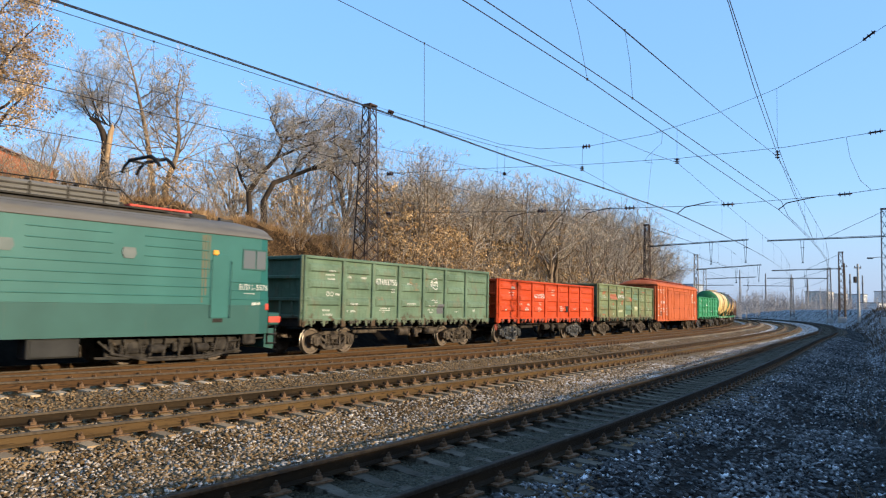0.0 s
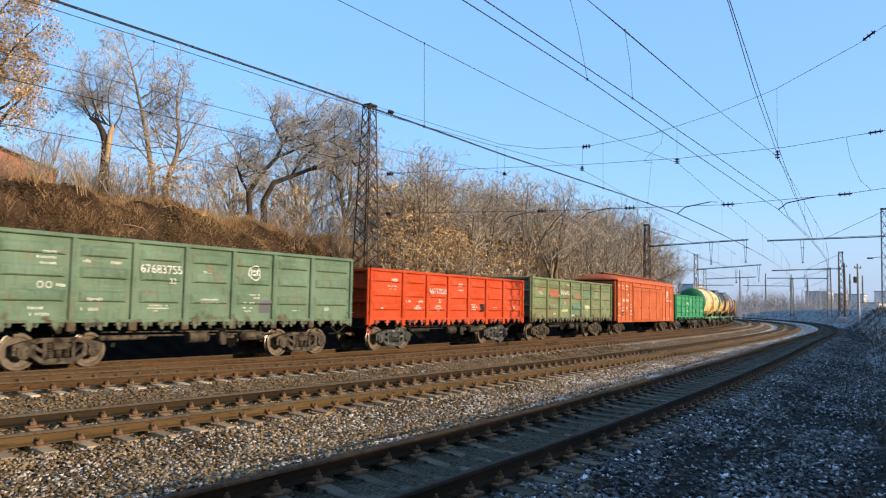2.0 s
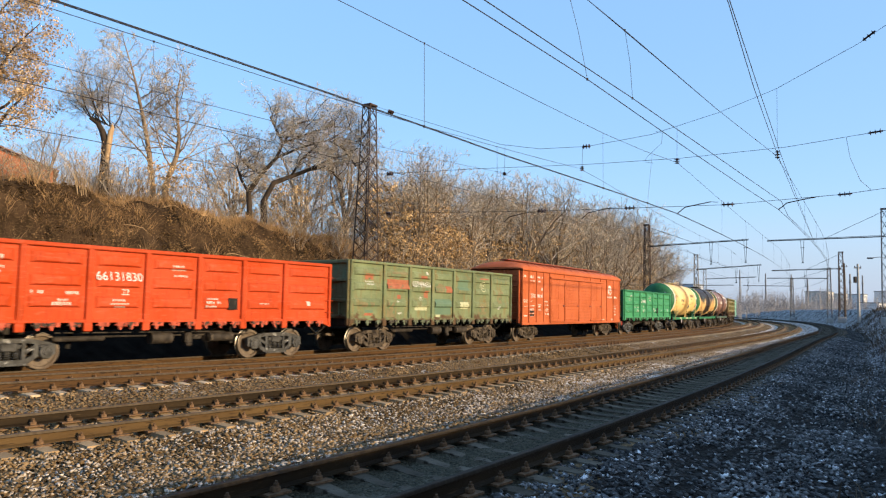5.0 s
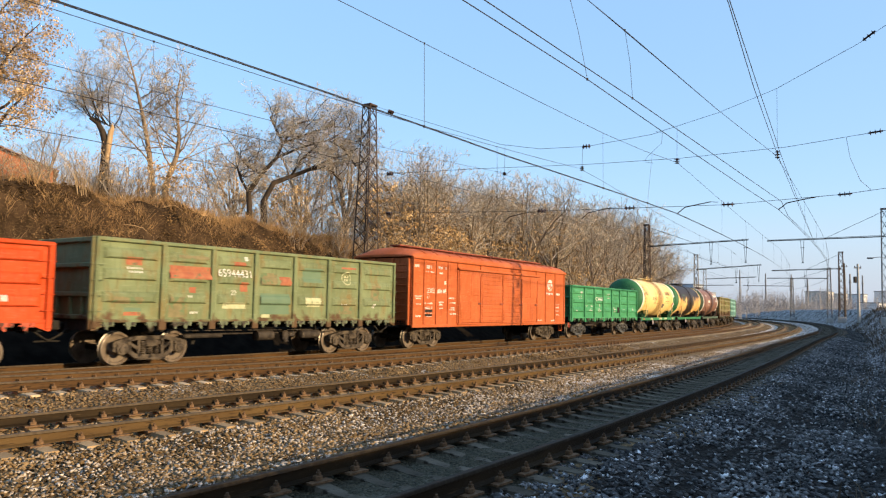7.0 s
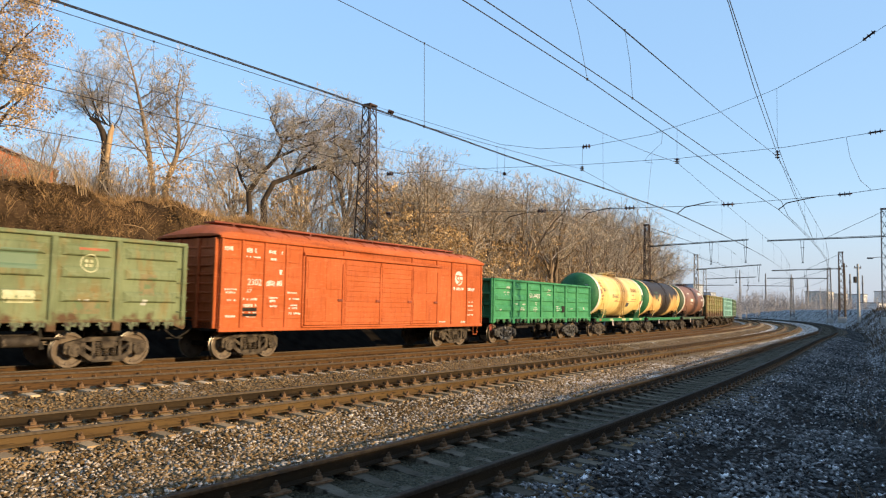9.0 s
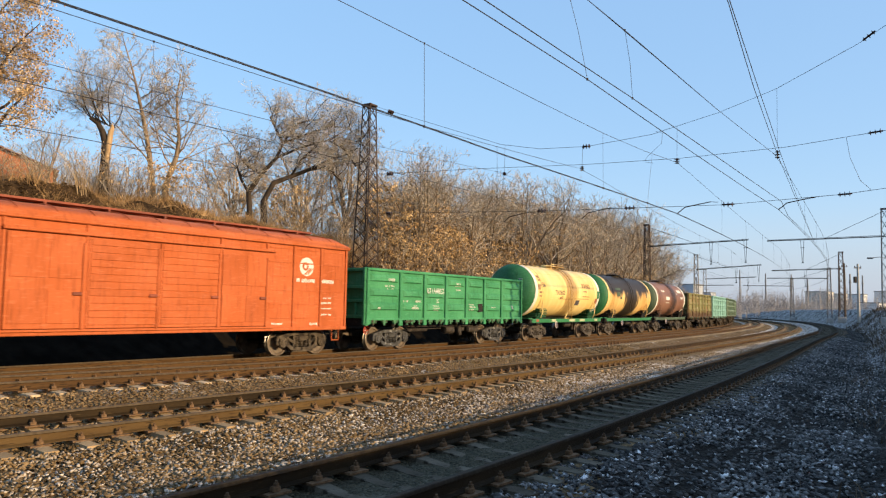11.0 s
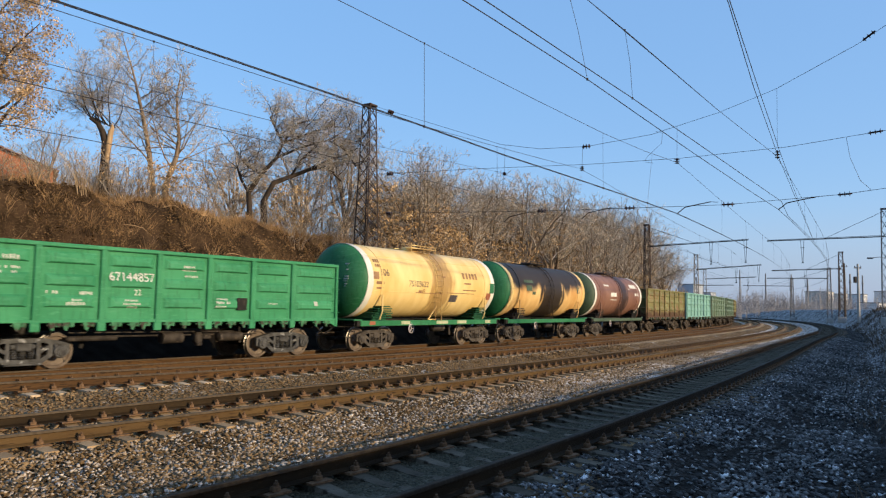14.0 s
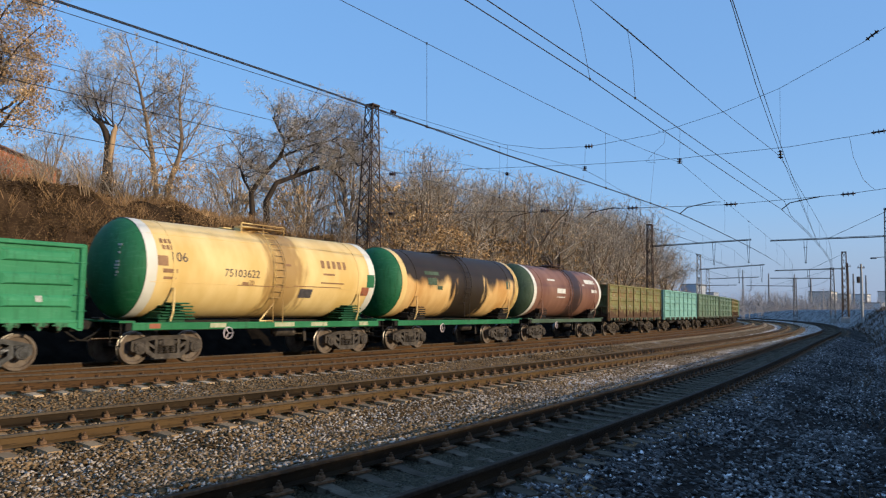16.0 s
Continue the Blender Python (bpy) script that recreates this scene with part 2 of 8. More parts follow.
        for a, r in profile:
            for k in range(sides):
                t = 2 * math.pi * k / sides
                u, w = r * math.cos(t), r * math.sin(t)
                q = {'X': (a, u, w), 'Y': (w, a, u), 'Z': (u, w, a)}[axis]
                vs.append((q[0] + centre[0], q[1] + centre[1], q[2] + centre[2]))
        for i in range(len(profile) - 1):
            for k in range(sides):
                k2 = (k + 1) % sides
                fs.append((i * sides + k, i * sides + k2, (i + 1) * sides + k2, (i + 1) * sides + k))
        if close:
            fs.append(tuple(reversed(range(sides))))
            fs.append(tuple((len(profile) - 1) * sides + k for k in range(sides)))
        return self.add(vs, fs)

    def prism(self, poly, y0, y1):
        """A polygon of (x, z) drawn out along y, counter-clockwise seen from -y."""
        n = len(poly)
        vs = [(x, y0, z) for x, z in poly] + [(x, y1, z) for x, z in poly]
        fs = [tuple(range(n)), tuple(reversed(range(n, 2 * n)))]
        fs += [(i, i + n, (i + 1) % n + n, (i + 1) % n) for i in range(n)]
        return self.add(vs, fs)

    def mesh(self, name, mat, smooth=0):
        me = bpy.data.meshes.new(name)
        me.from_pydata(self.v, [], self.f)
        me.materials.append(mat)
        if smooth:
            me.polygons.foreach_set("use_smooth", [True] * len(me.polygons))
            me.set_sharp_from_angle(angle=radians(smooth))
        me.update()
        return me


def part(name, geo, mat, parent, label="", smooth=0, at=None):
    """Links a mesh as one object under a thing or part."""
    ob = new(name, geo if isinstance(geo, bpy.types.Mesh) else geo.mesh(name, mat, smooth))
    ob.parent = parent
    if at is not None:
        ob.matrix_basis = at
    if label:
        ob["label"] = label
    return ob


def thing(name, label, category, group="", kind="", at=None, mesh=None):
    ob = new(name, mesh)
    if mesh is None:
        ob.empty_display_size = 0.3
    if at is not None:
        ob.matrix_basis = at
    return tagged(ob, label, category, group, kind)


# ---- the line of the tracks ----
STEP = 0.2
LINE_S = np.arange(-140.0, 420.0, STEP)
_k = np.interp(LINE_S, [5, 25, 45, 70, 100, 140], [0.0052, 0.00176, 0.00106, 0.00196, 0.00277, 0.00286])
_th = np.concatenate([[0], np.cumsum((_k[1:] + _k[:-1]) / 2 * STEP)])
_i0 = int(np.argmin(abs(LINE_S)))
LINE_T = _th - _th[_i0] + radians(50.680)
_mid = (LINE_T[1:] + LINE_T[:-1]) / 2
LINE_X = np.concatenate([[0], np.cumsum(np.cos(_mid) * STEP)])
LINE_Y = np.concatenate([[0], np.cumsum(np.sin(_mid) * STEP)])
LINE_X += -16.28 - LINE_X[_i0]
LINE_Y += 13.334 - LINE_Y[_i0]


def line(s, off=0.0):
    """Plan point at s metres along the train's track, off metres towards the camera side; and the heading."""
    x, y, t = np.interp(s, LINE_S, LINE_X), np.interp(s, LINE_S, LINE_Y), np.interp(s, LINE_S, LINE_T)
    return x + np.sin(t) * off, y - np.cos(t) * off, t


def on_line(s, off, z=0.0):
    x, y, t = line(s, off)
    return Vector((float(x), float(y), z))


def off2(s): return 4.346 - 0.0007 * s
def off3(s): return 9.056 - 0.0008 * s
def off4(s): return off3(s) + 4.2 + 2.887 * np.clip(1 - s / 55.7, 0, 9) ** 1.5


def dip(name, s):
    """Gentle hollow in the long profile of the second track."""
    return np.interp(s, [5, 9, 14, 24, 32, 60], [0, -0.04, -0.095, -0.10, -0.075, -0.05]) if name == "second" else 0.0 * s


RAIL_Z = -0.10        # top of the rails under the train
TRACKS = [("train", lambda s: 0.0 * s, RAIL_Z, RAIL_Z), ("second", off2, 0.084, 0.104), ("third", off3, -0.11, -0.139), ("near", off4, 0.065, 0.08)]


# ---- ground ----
def smooth01(a):
    a = np.clip(a, 0, 1)
    return a * a * (3 - 2 * a)


def lump(x, y, seed=0.0):
    """Cheap smooth unevenness, about -1 to 1."""
    return (np.sin(x * 0.31 + y * 0.17 + seed) + np.sin(x * -0.13 + y * 0.37 + 1.7 * seed) + np.sin(x * 0.71 - y * 0.53 + 2.3 * seed) * 0.5 + np.sin(x * 1.3 + y * 1.1 + seed) * 0.3) / 2.8


def crest(s): return np.interp(s, [-60, 0, 12.5, 13.6, 15, 20, 26, 31, 39, 51, 63, 110, 200], [7.6, 7.5, 7.35, 7.25, 6.95, 6.9, 6.9, 6.5, 5.9, 5.3, 5.0, 4.2, 2.5])


def ground_z(s, o, x, y):
    u = lump(x, y)
    left = -0.8 + (crest(s) + 0.4) * (0.35 * smooth01((-3.4 - o) / 5.0) + 0.65 * smooth01((-8.0 - o + 0.9 * u) / 5.5)) + np.clip(-14 - o, 0, 60) * 0.05 + (0.25 * u + 0.34 * lump(x * 3.3, y * 3.3, 7) + 0.26 * lump(x * 8.1, y * 8.1, 3)) * smooth01((-6 - o) / 3)
    foot = off4(s) + 3.2 + 2.6 * np.clip((40 - s) / 40, 0, 2)
    rise = np.interp(s, [-10, 5, 15, 25, 35, 45, 60, 80, 110], [3.60, 3.30, 2.92, 2.54, 2.30, 2.25, 2.25, 2.34, 2.5])
    right = -0.62 + 0.6 * smooth01((o - off4(s) - 3) / 4.0) + rise * smooth01((o - foot) / (5.0 + 1.5 * smooth01((30 - s) / 30))) + 0.06 * u
    far = np.clip((o - foot - 30) / 60, 0, 1)
    right = right * (1 - 0.5 * far) + 0.20 * np.clip(o - 36, 0, 55) * smooth01((65 - s) / 40)      # unseen rise added behind the camera to block low sky light
    return np.where(o < 4, left, right)


def nearest(x, y):
    sx, sy, st, ss = LINE_X[::5], LINE_Y[::5], LINE_T[::5], LINE_S[::5]
    out_s, out_o = np.empty(len(x)), np.empty(len(x))
    for a in range(0, len(x), 4000):
        d = (x[a:a + 4000, None] - sx) ** 2 + (y[a:a + 4000, None] - sy) ** 2
        i = d.argmin(1)
        dx, dy, t = x[a:a + 4000] - sx[i], y[a:a + 4000] - sy[i], st[i]
        out_s[a:a + 4000] = ss[i] + dx * np.cos(t) + dy * np.sin(t)
        out_o[a:a + 4000] = dx * np.sin(t) - dy * np.cos(t)
    return out_s, out_o


def sheet(name, xs, ys, zs, mats, mat_index=None, smooth=True):
    """A grid mesh from arrays of the same two-dimensional shape."""
    n, m = xs.shape
    me = bpy.data.meshes.new(name)
    co = np.stack([xs.ravel(), ys.ravel(), zs.ravel()], 1).astype(np.float32)
    i = np.arange(n * m).reshape(n, m)
    q = np.stack([i[:-1, :-1], i[1:, :-1], i[1:, 1:], i[:-1, 1:]], -1).reshape(-1, 4)
    me.vertices.add(len(co)), me.loops.add(q.size), me.polygons.add(len(q))
    me.vertices.foreach_set("co", co.ravel())
    me.loops.foreach_set("vertex_index", q.ravel().astype(np.int32))
    me.polygons.foreach_set("loop_start", np.arange(0, q.size, 4, dtype=np.int32))
    for mt in mats:
        me.materials.append(mt)
    if mat_index is not None:
        me.polygons.foreach_set("material_index", mat_index.ravel().astype(np.int32))
    me.polygons.foreach_set("use_smooth", np.full(len(q), smooth))
    me.update(calc_edges=True)
    me.validate()
    return me


def axis(*pieces):
    return np.unique(np.concatenate([np.arange(a, b, c) for a, b, c in pieces]))


GX = axis((-900, -160, 60), (-160, -60, 5), (-60, -34, 0.75), (-34, 12, 0.4), (12, 90, 0.8), (90, 200, 5), (200, 1000, 60))
GY = axis((-300, -40, 20), (-40, 10, 1.5), (10, 20, 0.75), (20, 60, 0.4), (60, 110, 0.8), (110, 240, 4), (240, 2400, 80))
gx, gy = np.meshgrid(GX, GY, indexing="xy")
gs, go = nearest(gx.ravel(), gy.ravel())
gz = ground_z(gs, go, gx.ravel(), gy.ravel())
gcut = smooth01((np.hypot(gx.ravel(), gy.ravel()) - 190) / 120)
gz = (gz * (1 - gcut) + gcut * -0.5).reshape(gx.shape)
gmid = go.reshape(gx.shape)
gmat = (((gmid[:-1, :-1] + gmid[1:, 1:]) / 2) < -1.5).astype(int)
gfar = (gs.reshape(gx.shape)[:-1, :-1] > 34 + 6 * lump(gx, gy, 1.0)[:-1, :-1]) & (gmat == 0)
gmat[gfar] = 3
# strip behind the train takes the colour with shade painted in
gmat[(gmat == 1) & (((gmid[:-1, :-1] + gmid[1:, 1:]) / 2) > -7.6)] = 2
tagged(new("ground", sheet("ground", gx, gy, gz, [M_GROUND, M_SOIL, M_SHADEGROUND, M_BANK], gmat)), "frosty stony ground with a dry earth bank", "ground", kind="structure")

# ballast of all four tracks, swept along the line
BED = [(0, -3.0, -0.80), (0, -2.2, -0.44), (0, -1.7, -0.38), (0, 1.7, -0.36), (1, -2.0, -0.28), (1, -1.6, -0.17), (1, 1.5, -0.17), (1, 2.2, -0.34), (2, -1.9, -0.42),
       (2, -1.6, -0.38), (2, 1.5, -0.395), (2, 2.2, -0.48), (3, -2.4, -0.42), (3, -1.75, -0.19), (3, -1.5, -0.115), (3, -0.98, -0.11), (3, -0.86, -0.20), (3, 0.9, -0.205), (3, 1.1, -0.175), (3, 1.5, -0.185), (3, 2.7, -0.44), (3, 4.2, -0.6)]


def bed_nodes(s):
    o = np.array([float(TRACKS[k][1](s)) + d for k, d, z in BED])
    o = np.maximum.accumulate(o + np.arange(len(o)) * 1e-4)
    return o, np.array([z + (0.7 * float(dip("second", s)) if k == 1 else 0.0) for k, d, z in BED])


def bed_z(s, o):
    return np.interp(o, *bed_nodes(s))


bed_s = axis((-40, -2, 1.0), (-2, 45, 0.26), (45, 90, 0.5), (90, 260, 1.5))
cols = 140
bx, by, bz = (np.empty((len(bed_s), cols)) for _ in range(3))
for r, s in enumerate(bed_s):
    no, nz = bed_nodes(s)
    o = np.linspace(no[0], no[-1], cols)
    bx[r], by[r], _ = line(s, o)
    bz[r] = np.interp(o, no, nz)
rough = np.random.RandomState(3).uniform(-1, 1, bz.shape)
bz += rough * 0.018 + lump(bx * 2, by * 2, 4) * 0.02
bmid = np.linspace(0, 1, cols)
bfrost = np.zeros((len(bed_s) - 1, cols - 1), int)
for r, s in enumerate(bed_s[:-1]):
    no, nz = bed_nodes(s)
    o = no[0] + (no[-1] - no[0]) * (bmid[:-1] + bmid[1:]) / 2
    w1 = 0.35 * math.sin(s * 0.9) + 0.2 * math.sin(s * 2.3)
    bfrost[r] = ((s > 18) & (o > off3(s) + (1.9 if s < 30 else 1.35) + w1 * (s < 50)) & (o < off4(s) - 1.1)) | ((s > 24) & (abs(o - (0.0 + off2(s)) / 2 - 0.7 - 0.15 * w1) < (0.28 if s < 38 else 0.48))) | ((s > 40) & (abs(o - (off2(s) + off3(s)) / 2 - 0.4) < (0.22 if s < 52 else 0.42)))
for r, s in enumerate(bed_s[:-1]):
    no, nz = bed_nodes(s)
    o = no[0] + (no[-1] - no[0]) * (bmid[:-1] + bmid[1:]) / 2
    bfrost[r][(bfrost[r] == 0) & (o > 0.75) & (o < off2(s) - 1.5)] = 3
    # bed beneath the wagons gets the shade-black stone colour
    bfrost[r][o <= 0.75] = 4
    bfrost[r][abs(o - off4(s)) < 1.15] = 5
    # outer shoulder shares the ground colour that is darkened for shade
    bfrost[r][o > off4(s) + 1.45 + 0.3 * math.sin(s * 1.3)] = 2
bfrost = bfrost[:, ::-1]
tagged(new("ballast", sheet("ballast", bx[:, ::-1], by[:, ::-1], bz[:, ::-1], [M_BALLAST, M_FROSTBED, M_GROUND, M_TANBED, M_SHADEBED, M_GREYBED], bfrost)), "brown broken-stone ballast with patches of hoarfrost", "ballast", kind="structure")

# ---- rails, sleepers, fastenings ----
RAIL = [(-0.075, -0.18), (0.075, -0.18), (0.075, -0.168), (0.012, -0.145), (0.009, -0.05), (0.036, -0.038), (0.036, -0.006), (0.030, 0.0)]
RAIL = RAIL + [(-x, z) for x, z in reversed(RAIL[2:])]


def rail_mesh(name, offset, side, z, s0, s1, web):
    ss = axis((s0, min(s1, 60), 0.8), (60, s1, 1.6))
    n = len(RAIL)
    xs, ys, zs = (np.empty((len(ss), n + 1)) for _ in range(3))
    for r, s in enumerate(ss):
        for k in range(n + 1):
            dx, dz = RAIL[k % n]
            xs[r, k], ys[r, k], _ = line(s, float(offset(s)) + side + dx)
            zs[r, k] = z + dz + float(dip(name, s))
    idx = np.zeros((len(ss) - 1, n), int)
    idx[:, 5:10] = 1
    return sheet("rail", xs, ys, zs, [web, M_HEADDULL if name == "near" else M_HEAD], idx, smooth=False)


SLEEPER = Geo()
SLEEPER.add([(x * w, y, z) for y, w, z in ((-1.35, 1.0, -0.02), (-0.76, 1.0, 0.0), (-0.3, 0.85, -0.06), (0.3, 0.85, -0.06), (0.76, 1.0, 0.0), (1.35, 1.0, -0.02)) for x in (-0.10, 0.10)]
            + [(x * w, y, -0.22) for y, w in ((-1.37, 1.0), (-0.76, 1.0), (-0.3, 0.85), (0.3, 0.85), (0.76, 1.0), (1.37, 1.0)) for x in (-0.14, 0.14)],
            [(2 * i, 2 * i + 1, 2 * i + 3, 2 * i + 2) for i in range(5)] + [(2 * i + 1, 2 * i + 13, 2 * i + 15, 2 * i + 3) for i in range(5)]
            + [(2 * i, 2 * i + 2, 2 * i + 14, 2 * i + 12) for i in range(5)] + [(0, 12, 13, 1), (10, 11, 23, 22)])
ME_SLEEPER = SLEEPER.mesh("sleeper", M_SLEEPER)
# near track's sleepers: spotted concrete with shade put into its colour
M_SLEEPSHADE = surf("shade_dark_concrete_sleeper", (0.072, 0.06, 0.043), (0.125, 0.107, 0.08), 4.0, 0.95, bump=0.5, c3=(0.028, 0.022, 0.015), spots=0.54, vary=0.3, spec=0.1)
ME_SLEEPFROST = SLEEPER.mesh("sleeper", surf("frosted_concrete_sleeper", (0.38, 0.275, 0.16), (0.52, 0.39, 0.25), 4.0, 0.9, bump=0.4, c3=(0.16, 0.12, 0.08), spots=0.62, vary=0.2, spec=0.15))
ME_SLEEPSHADE = SLEEPER.mesh("sleeper", M_SLEEPSHADE)
FAST = Geo()
FAST.box((0, 0, 0.012), (0.30, 0.36, 0.024))
for sy in (-1, 1):
    FAST.box((0, sy * 0.105, 0.05), (0.10, 0.07, 0.06), 0.012)
    FAST.tube([(0, sy * 0.115, 0.04), (0, sy * 0.115, 0.135)], 0.018, 4)
    FAST.tube([(0, sy * 0.115, 0.085), (0, sy * 0.115, 0.11)], 0.03, 5)
ME_FAST = FAST.mesh("fastening", M_CLIP)

SPACING = 0.56
for name, offset, za, zb in TRACKS:
    tr = thing("track", "rusty steel rails on weathered concrete sleepers", "railway track", "parallel railway tracks", "structure")
    for side, z in ((-0.796, za), (0.796, zb)):
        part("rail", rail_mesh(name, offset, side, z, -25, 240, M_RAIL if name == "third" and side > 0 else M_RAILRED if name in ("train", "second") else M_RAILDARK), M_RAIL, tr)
    first, count = (2.0, 60) if name == "train" else (-4.0, 285)
    zt = (za + zb) / 2 - 0.18 - 0.024
    for i in range(count):
        s = first + i * SPACING
        o = float(offset(s))
        x, y, t = line(s, o)
        wob = random.uniform(-1.2, 1.2)
        low = float(dip(name, s))
        m = pose(float(x), float(y), zt + low, 0, 0, math.degrees(float(t)) + wob)
        part("sleeper", ME_SLEEPSHADE if name == "near" else ME_SLEEPFROST if name == "second" else ME_SLEEPER, M_SLEEPER, tr, at=m)
        if name != "train" and s < 75:
            for side, z in ((-0.796, za), (0.796, zb)):
                x, y, t = line(s, o + side)
                part("fastening", ME_FAST, M_CLIP, tr, at=pose(float(x), float(y), z - 0.203 + low, 0, 0, math.degrees(float(t)) + wob))

# ---- train: materials ----
def paint(name, c, rust=(0.10, 0.055, 0.03), fade=1.25, rough=0.65, spots=0.66, sill=None):
    """Weathered vehicle paint: faded patches, run-down dirt, a little relief."""
    c2 = tuple(min(1.0, v * fade + 0.012) for v in c)
    return surf(name, c, c2, 0.8, rough, 0.0, 0.12, fine=25.0, c3=rust, spots=spots, spot_scale=2.0, streak=(1.3, 1.3, 0.45), vary=0.07, spec=0.15, scuff=tuple(v * 1.25 + 0.035 for v in c), sill=sill)


M_BOGIE = surf("dusty_bogie_steel", (0.0318, 0.0237, 0.0173), (0.101, 0.0794, 0.0577), 4.0, 0.8, 0.0, 0.6, c3=(0.0127, 0.00924, 0.00693), spots=0.54, spot_scale=6.0, spec=0.25)
M_BOGIEGREY = surf("grey_bogie_steel", (0.0187, 0.0179, 0.017), (0.0723, 0.0714, 0.0706), 4.0, 0.6, 0.0, 0.6, c3=(0.272, 0.272, 0.272), spots=0.63, spot_scale=6.0, spec=0.35)
M_BOGIEDARK = surf("sooty_brown_bogie_steel", (0.035, 0.028, 0.0224), (0.084, 0.07, 0.056), 5.0, 0.75, 0.0, 0.5, c3=(0.182, 0.164, 0.14), spots=0.64, spot_scale=7.0, spec=0.3)
M_UNDER = surf("black_underframe", (0.008, 0.007, 0.006), (0.020, 0.016, 0.012), 4.0, 0.85, 0.1, 0.3, c3=(0.06, 0.045, 0.035), spots=0.6)
M_WHEEL = surf("wheel_steel", (0.0858, 0.0608, 0.0429), (0.156, 0.121, 0.0897), 4.0, 0.7, 0.0, 0.2, c3=(0.039, 0.0289, 0.0218), spots=0.62)
M_TREAD = surf("bright_wheel_rim", (0.19, 0.17, 0.15), (0.27, 0.245, 0.215), 5.0, 0.35, 0.9, 0.05)
M_GEAR = surf("oily_brake_gear", (0.018, 0.014, 0.011), (0.05, 0.04, 0.031), 5.0, 0.75, 0.0, 0.4, c3=(0.13, 0.105, 0.08), spots=0.64, spot_scale=6.0, spec=0.25)
M_WHITE = surf("white_lettering", (0.52, 0.52, 0.48), (0.66, 0.65, 0.6), 6.0, 0.7, bump=0.0, c3=(0.28, 0.29, 0.24), spots=0.58, spot_scale=14)
M_FAINT = surf("faded_stencil_white", (0.34, 0.35, 0.31), (0.50, 0.50, 0.45), 9.0, 0.75, bump=0.0, c3=(0.20, 0.20, 0.17), spots=0.6, spot_scale=16)
M_DARKINK = surf("dark_lettering", (0.05, 0.045, 0.05), (0.09, 0.08, 0.08), 6.0, 0.7, bump=0.0)
M_INSIDE = surf("rusty_wagon_inside", (0.09, 0.05, 0.035), (0.16, 0.09, 0.06), 2.0, 0.9)

# ---- wheelsets and bogies ----
R_WHEEL = 0.478


def wheelset(parent, x):
    ws = part("wheelset", Geo().tube([(0, -1.02, 0), (0, 1.02, 0)], 0.085, 10), M_UNDER, parent, "steel wheelset on its axle", 40, pose(x, 0, R_WHEEL))
    for sy in (-1, 1):
        prof = [(0.69, 0.09), (0.69, 0.30), (0.705, 0.395), (0.72, 0.40), (0.72, 0.478 + 0.026), (0.745, 0.478 + 0.022), (0.752, 0.48), (0.85, 0.474), (0.853, 0.468),
                (0.853, 0.405), (0.81, 0.385), (0.79, 0.33), (0.775, 0.2), (0.82, 0.15), (0.87, 0.145), (0.87, 0.09)]
        if sy < 0:
            prof = [(-a, r) for a, r in reversed(prof)]
        g = Geo().lathe(prof, 20, 'Y')
        me = g.mesh("wheel", M_WHEEL, 35)
        me.materials.append(M_TREAD)
        ys = [sum(abs(me.vertices[i].co.y) for i in p.vertices) / len(p.vertices) for p in me.polygons]
        rs = [sum(math.hypot(me.vertices[i].co.x, me.vertices[i].co.z) for i in p.vertices) / len(p.vertices) for p in me.polygons]
        me.polygons.foreach_set("material_index", [1 if r > 0.47 else 0 for y, r in zip(ys, rs)])
        wh = part("wheel", me, M_WHEEL, parent)
        wh.parent = ws
    return ws


def side_frame(sy):
    """Cast side frame: an arched top member, a trough below, columns, jaws over the axle boxes, windows between."""
    g = Geo()

    def plate(poly, inner, outer):
        a, b = sorted((sy * inner, sy * outer))
        g.prism(poly, a, b)
    plate([(-1.17, 0.60), (-0.9, 0.64), (-0.45, 0.72), (0.45, 0.72), (0.9, 0.64), (1.17, 0.60), (1.17, 0.675), (0.92, 0.75), (0.5, 0.835), (-0.5, 0.835), (-0.92, 0.75), (-1.17, 0.675)], 0.94, 1.10)
    plate([(-0.74, 0.37), (-0.48, 0.19), (0.48, 0.19), (0.74, 0.37), (0.64, 0.44), (0.42, 0.30), (-0.42, 0.30), (-0.64, 0.44)], 0.943, 1.103)
    plate([(-0.46, 0.155), (0.46, 0.155), (0.46, 0.20), (-0.46, 0.20)], 0.93, 1.16)
    for sx in (-1, 1):
        for poly in ([(0.33, 0.26), (0.425, 0.26), (0.425, 0.76), (0.33, 0.76)], [(0.60, 0.40), (0.745, 0.36), (0.735, 0.68), (0.63, 0.70)], [(1.09, 0.38), (1.18, 0.42), (1.18, 0.65), (1.09, 0.65)], [(0.40, 0.42), (0.66, 0.58), (0.64, 0.66), (0.40, 0.52)]):
            q = poly if sx > 0 else [(-x, z) for x, z in reversed(poly)]
            plate(q, 0.946, 1.094)
        x = sx * 0.925
        g.lathe([(sy * 0.96, 0.12), (sy * 0.98, 0.178), (sy * 1.15, 0.178), (sy * 1.168, 0.16), (sy * 1.172, 0.105), (sy * 1.20, 0.10), (sy * 1.205, 0.05)][::sy], 16, 'Y', (x, 0, 0.478))
        g.box((x, sy * 1.03, 0.635), (0.34, 0.2, 0.09), 0.02)
        for k in range(6):
            t = k * math.pi / 3 + 0.5
            g.tube([(x + 0.135 * math.cos(t), sy * 1.16, 0.478 + 0.135 * math.sin(t)), (x + 0.135 * math.cos(t), sy * 1.19, 0.478 + 0.135 * math.sin(t))], 0.018, 5)
    return g


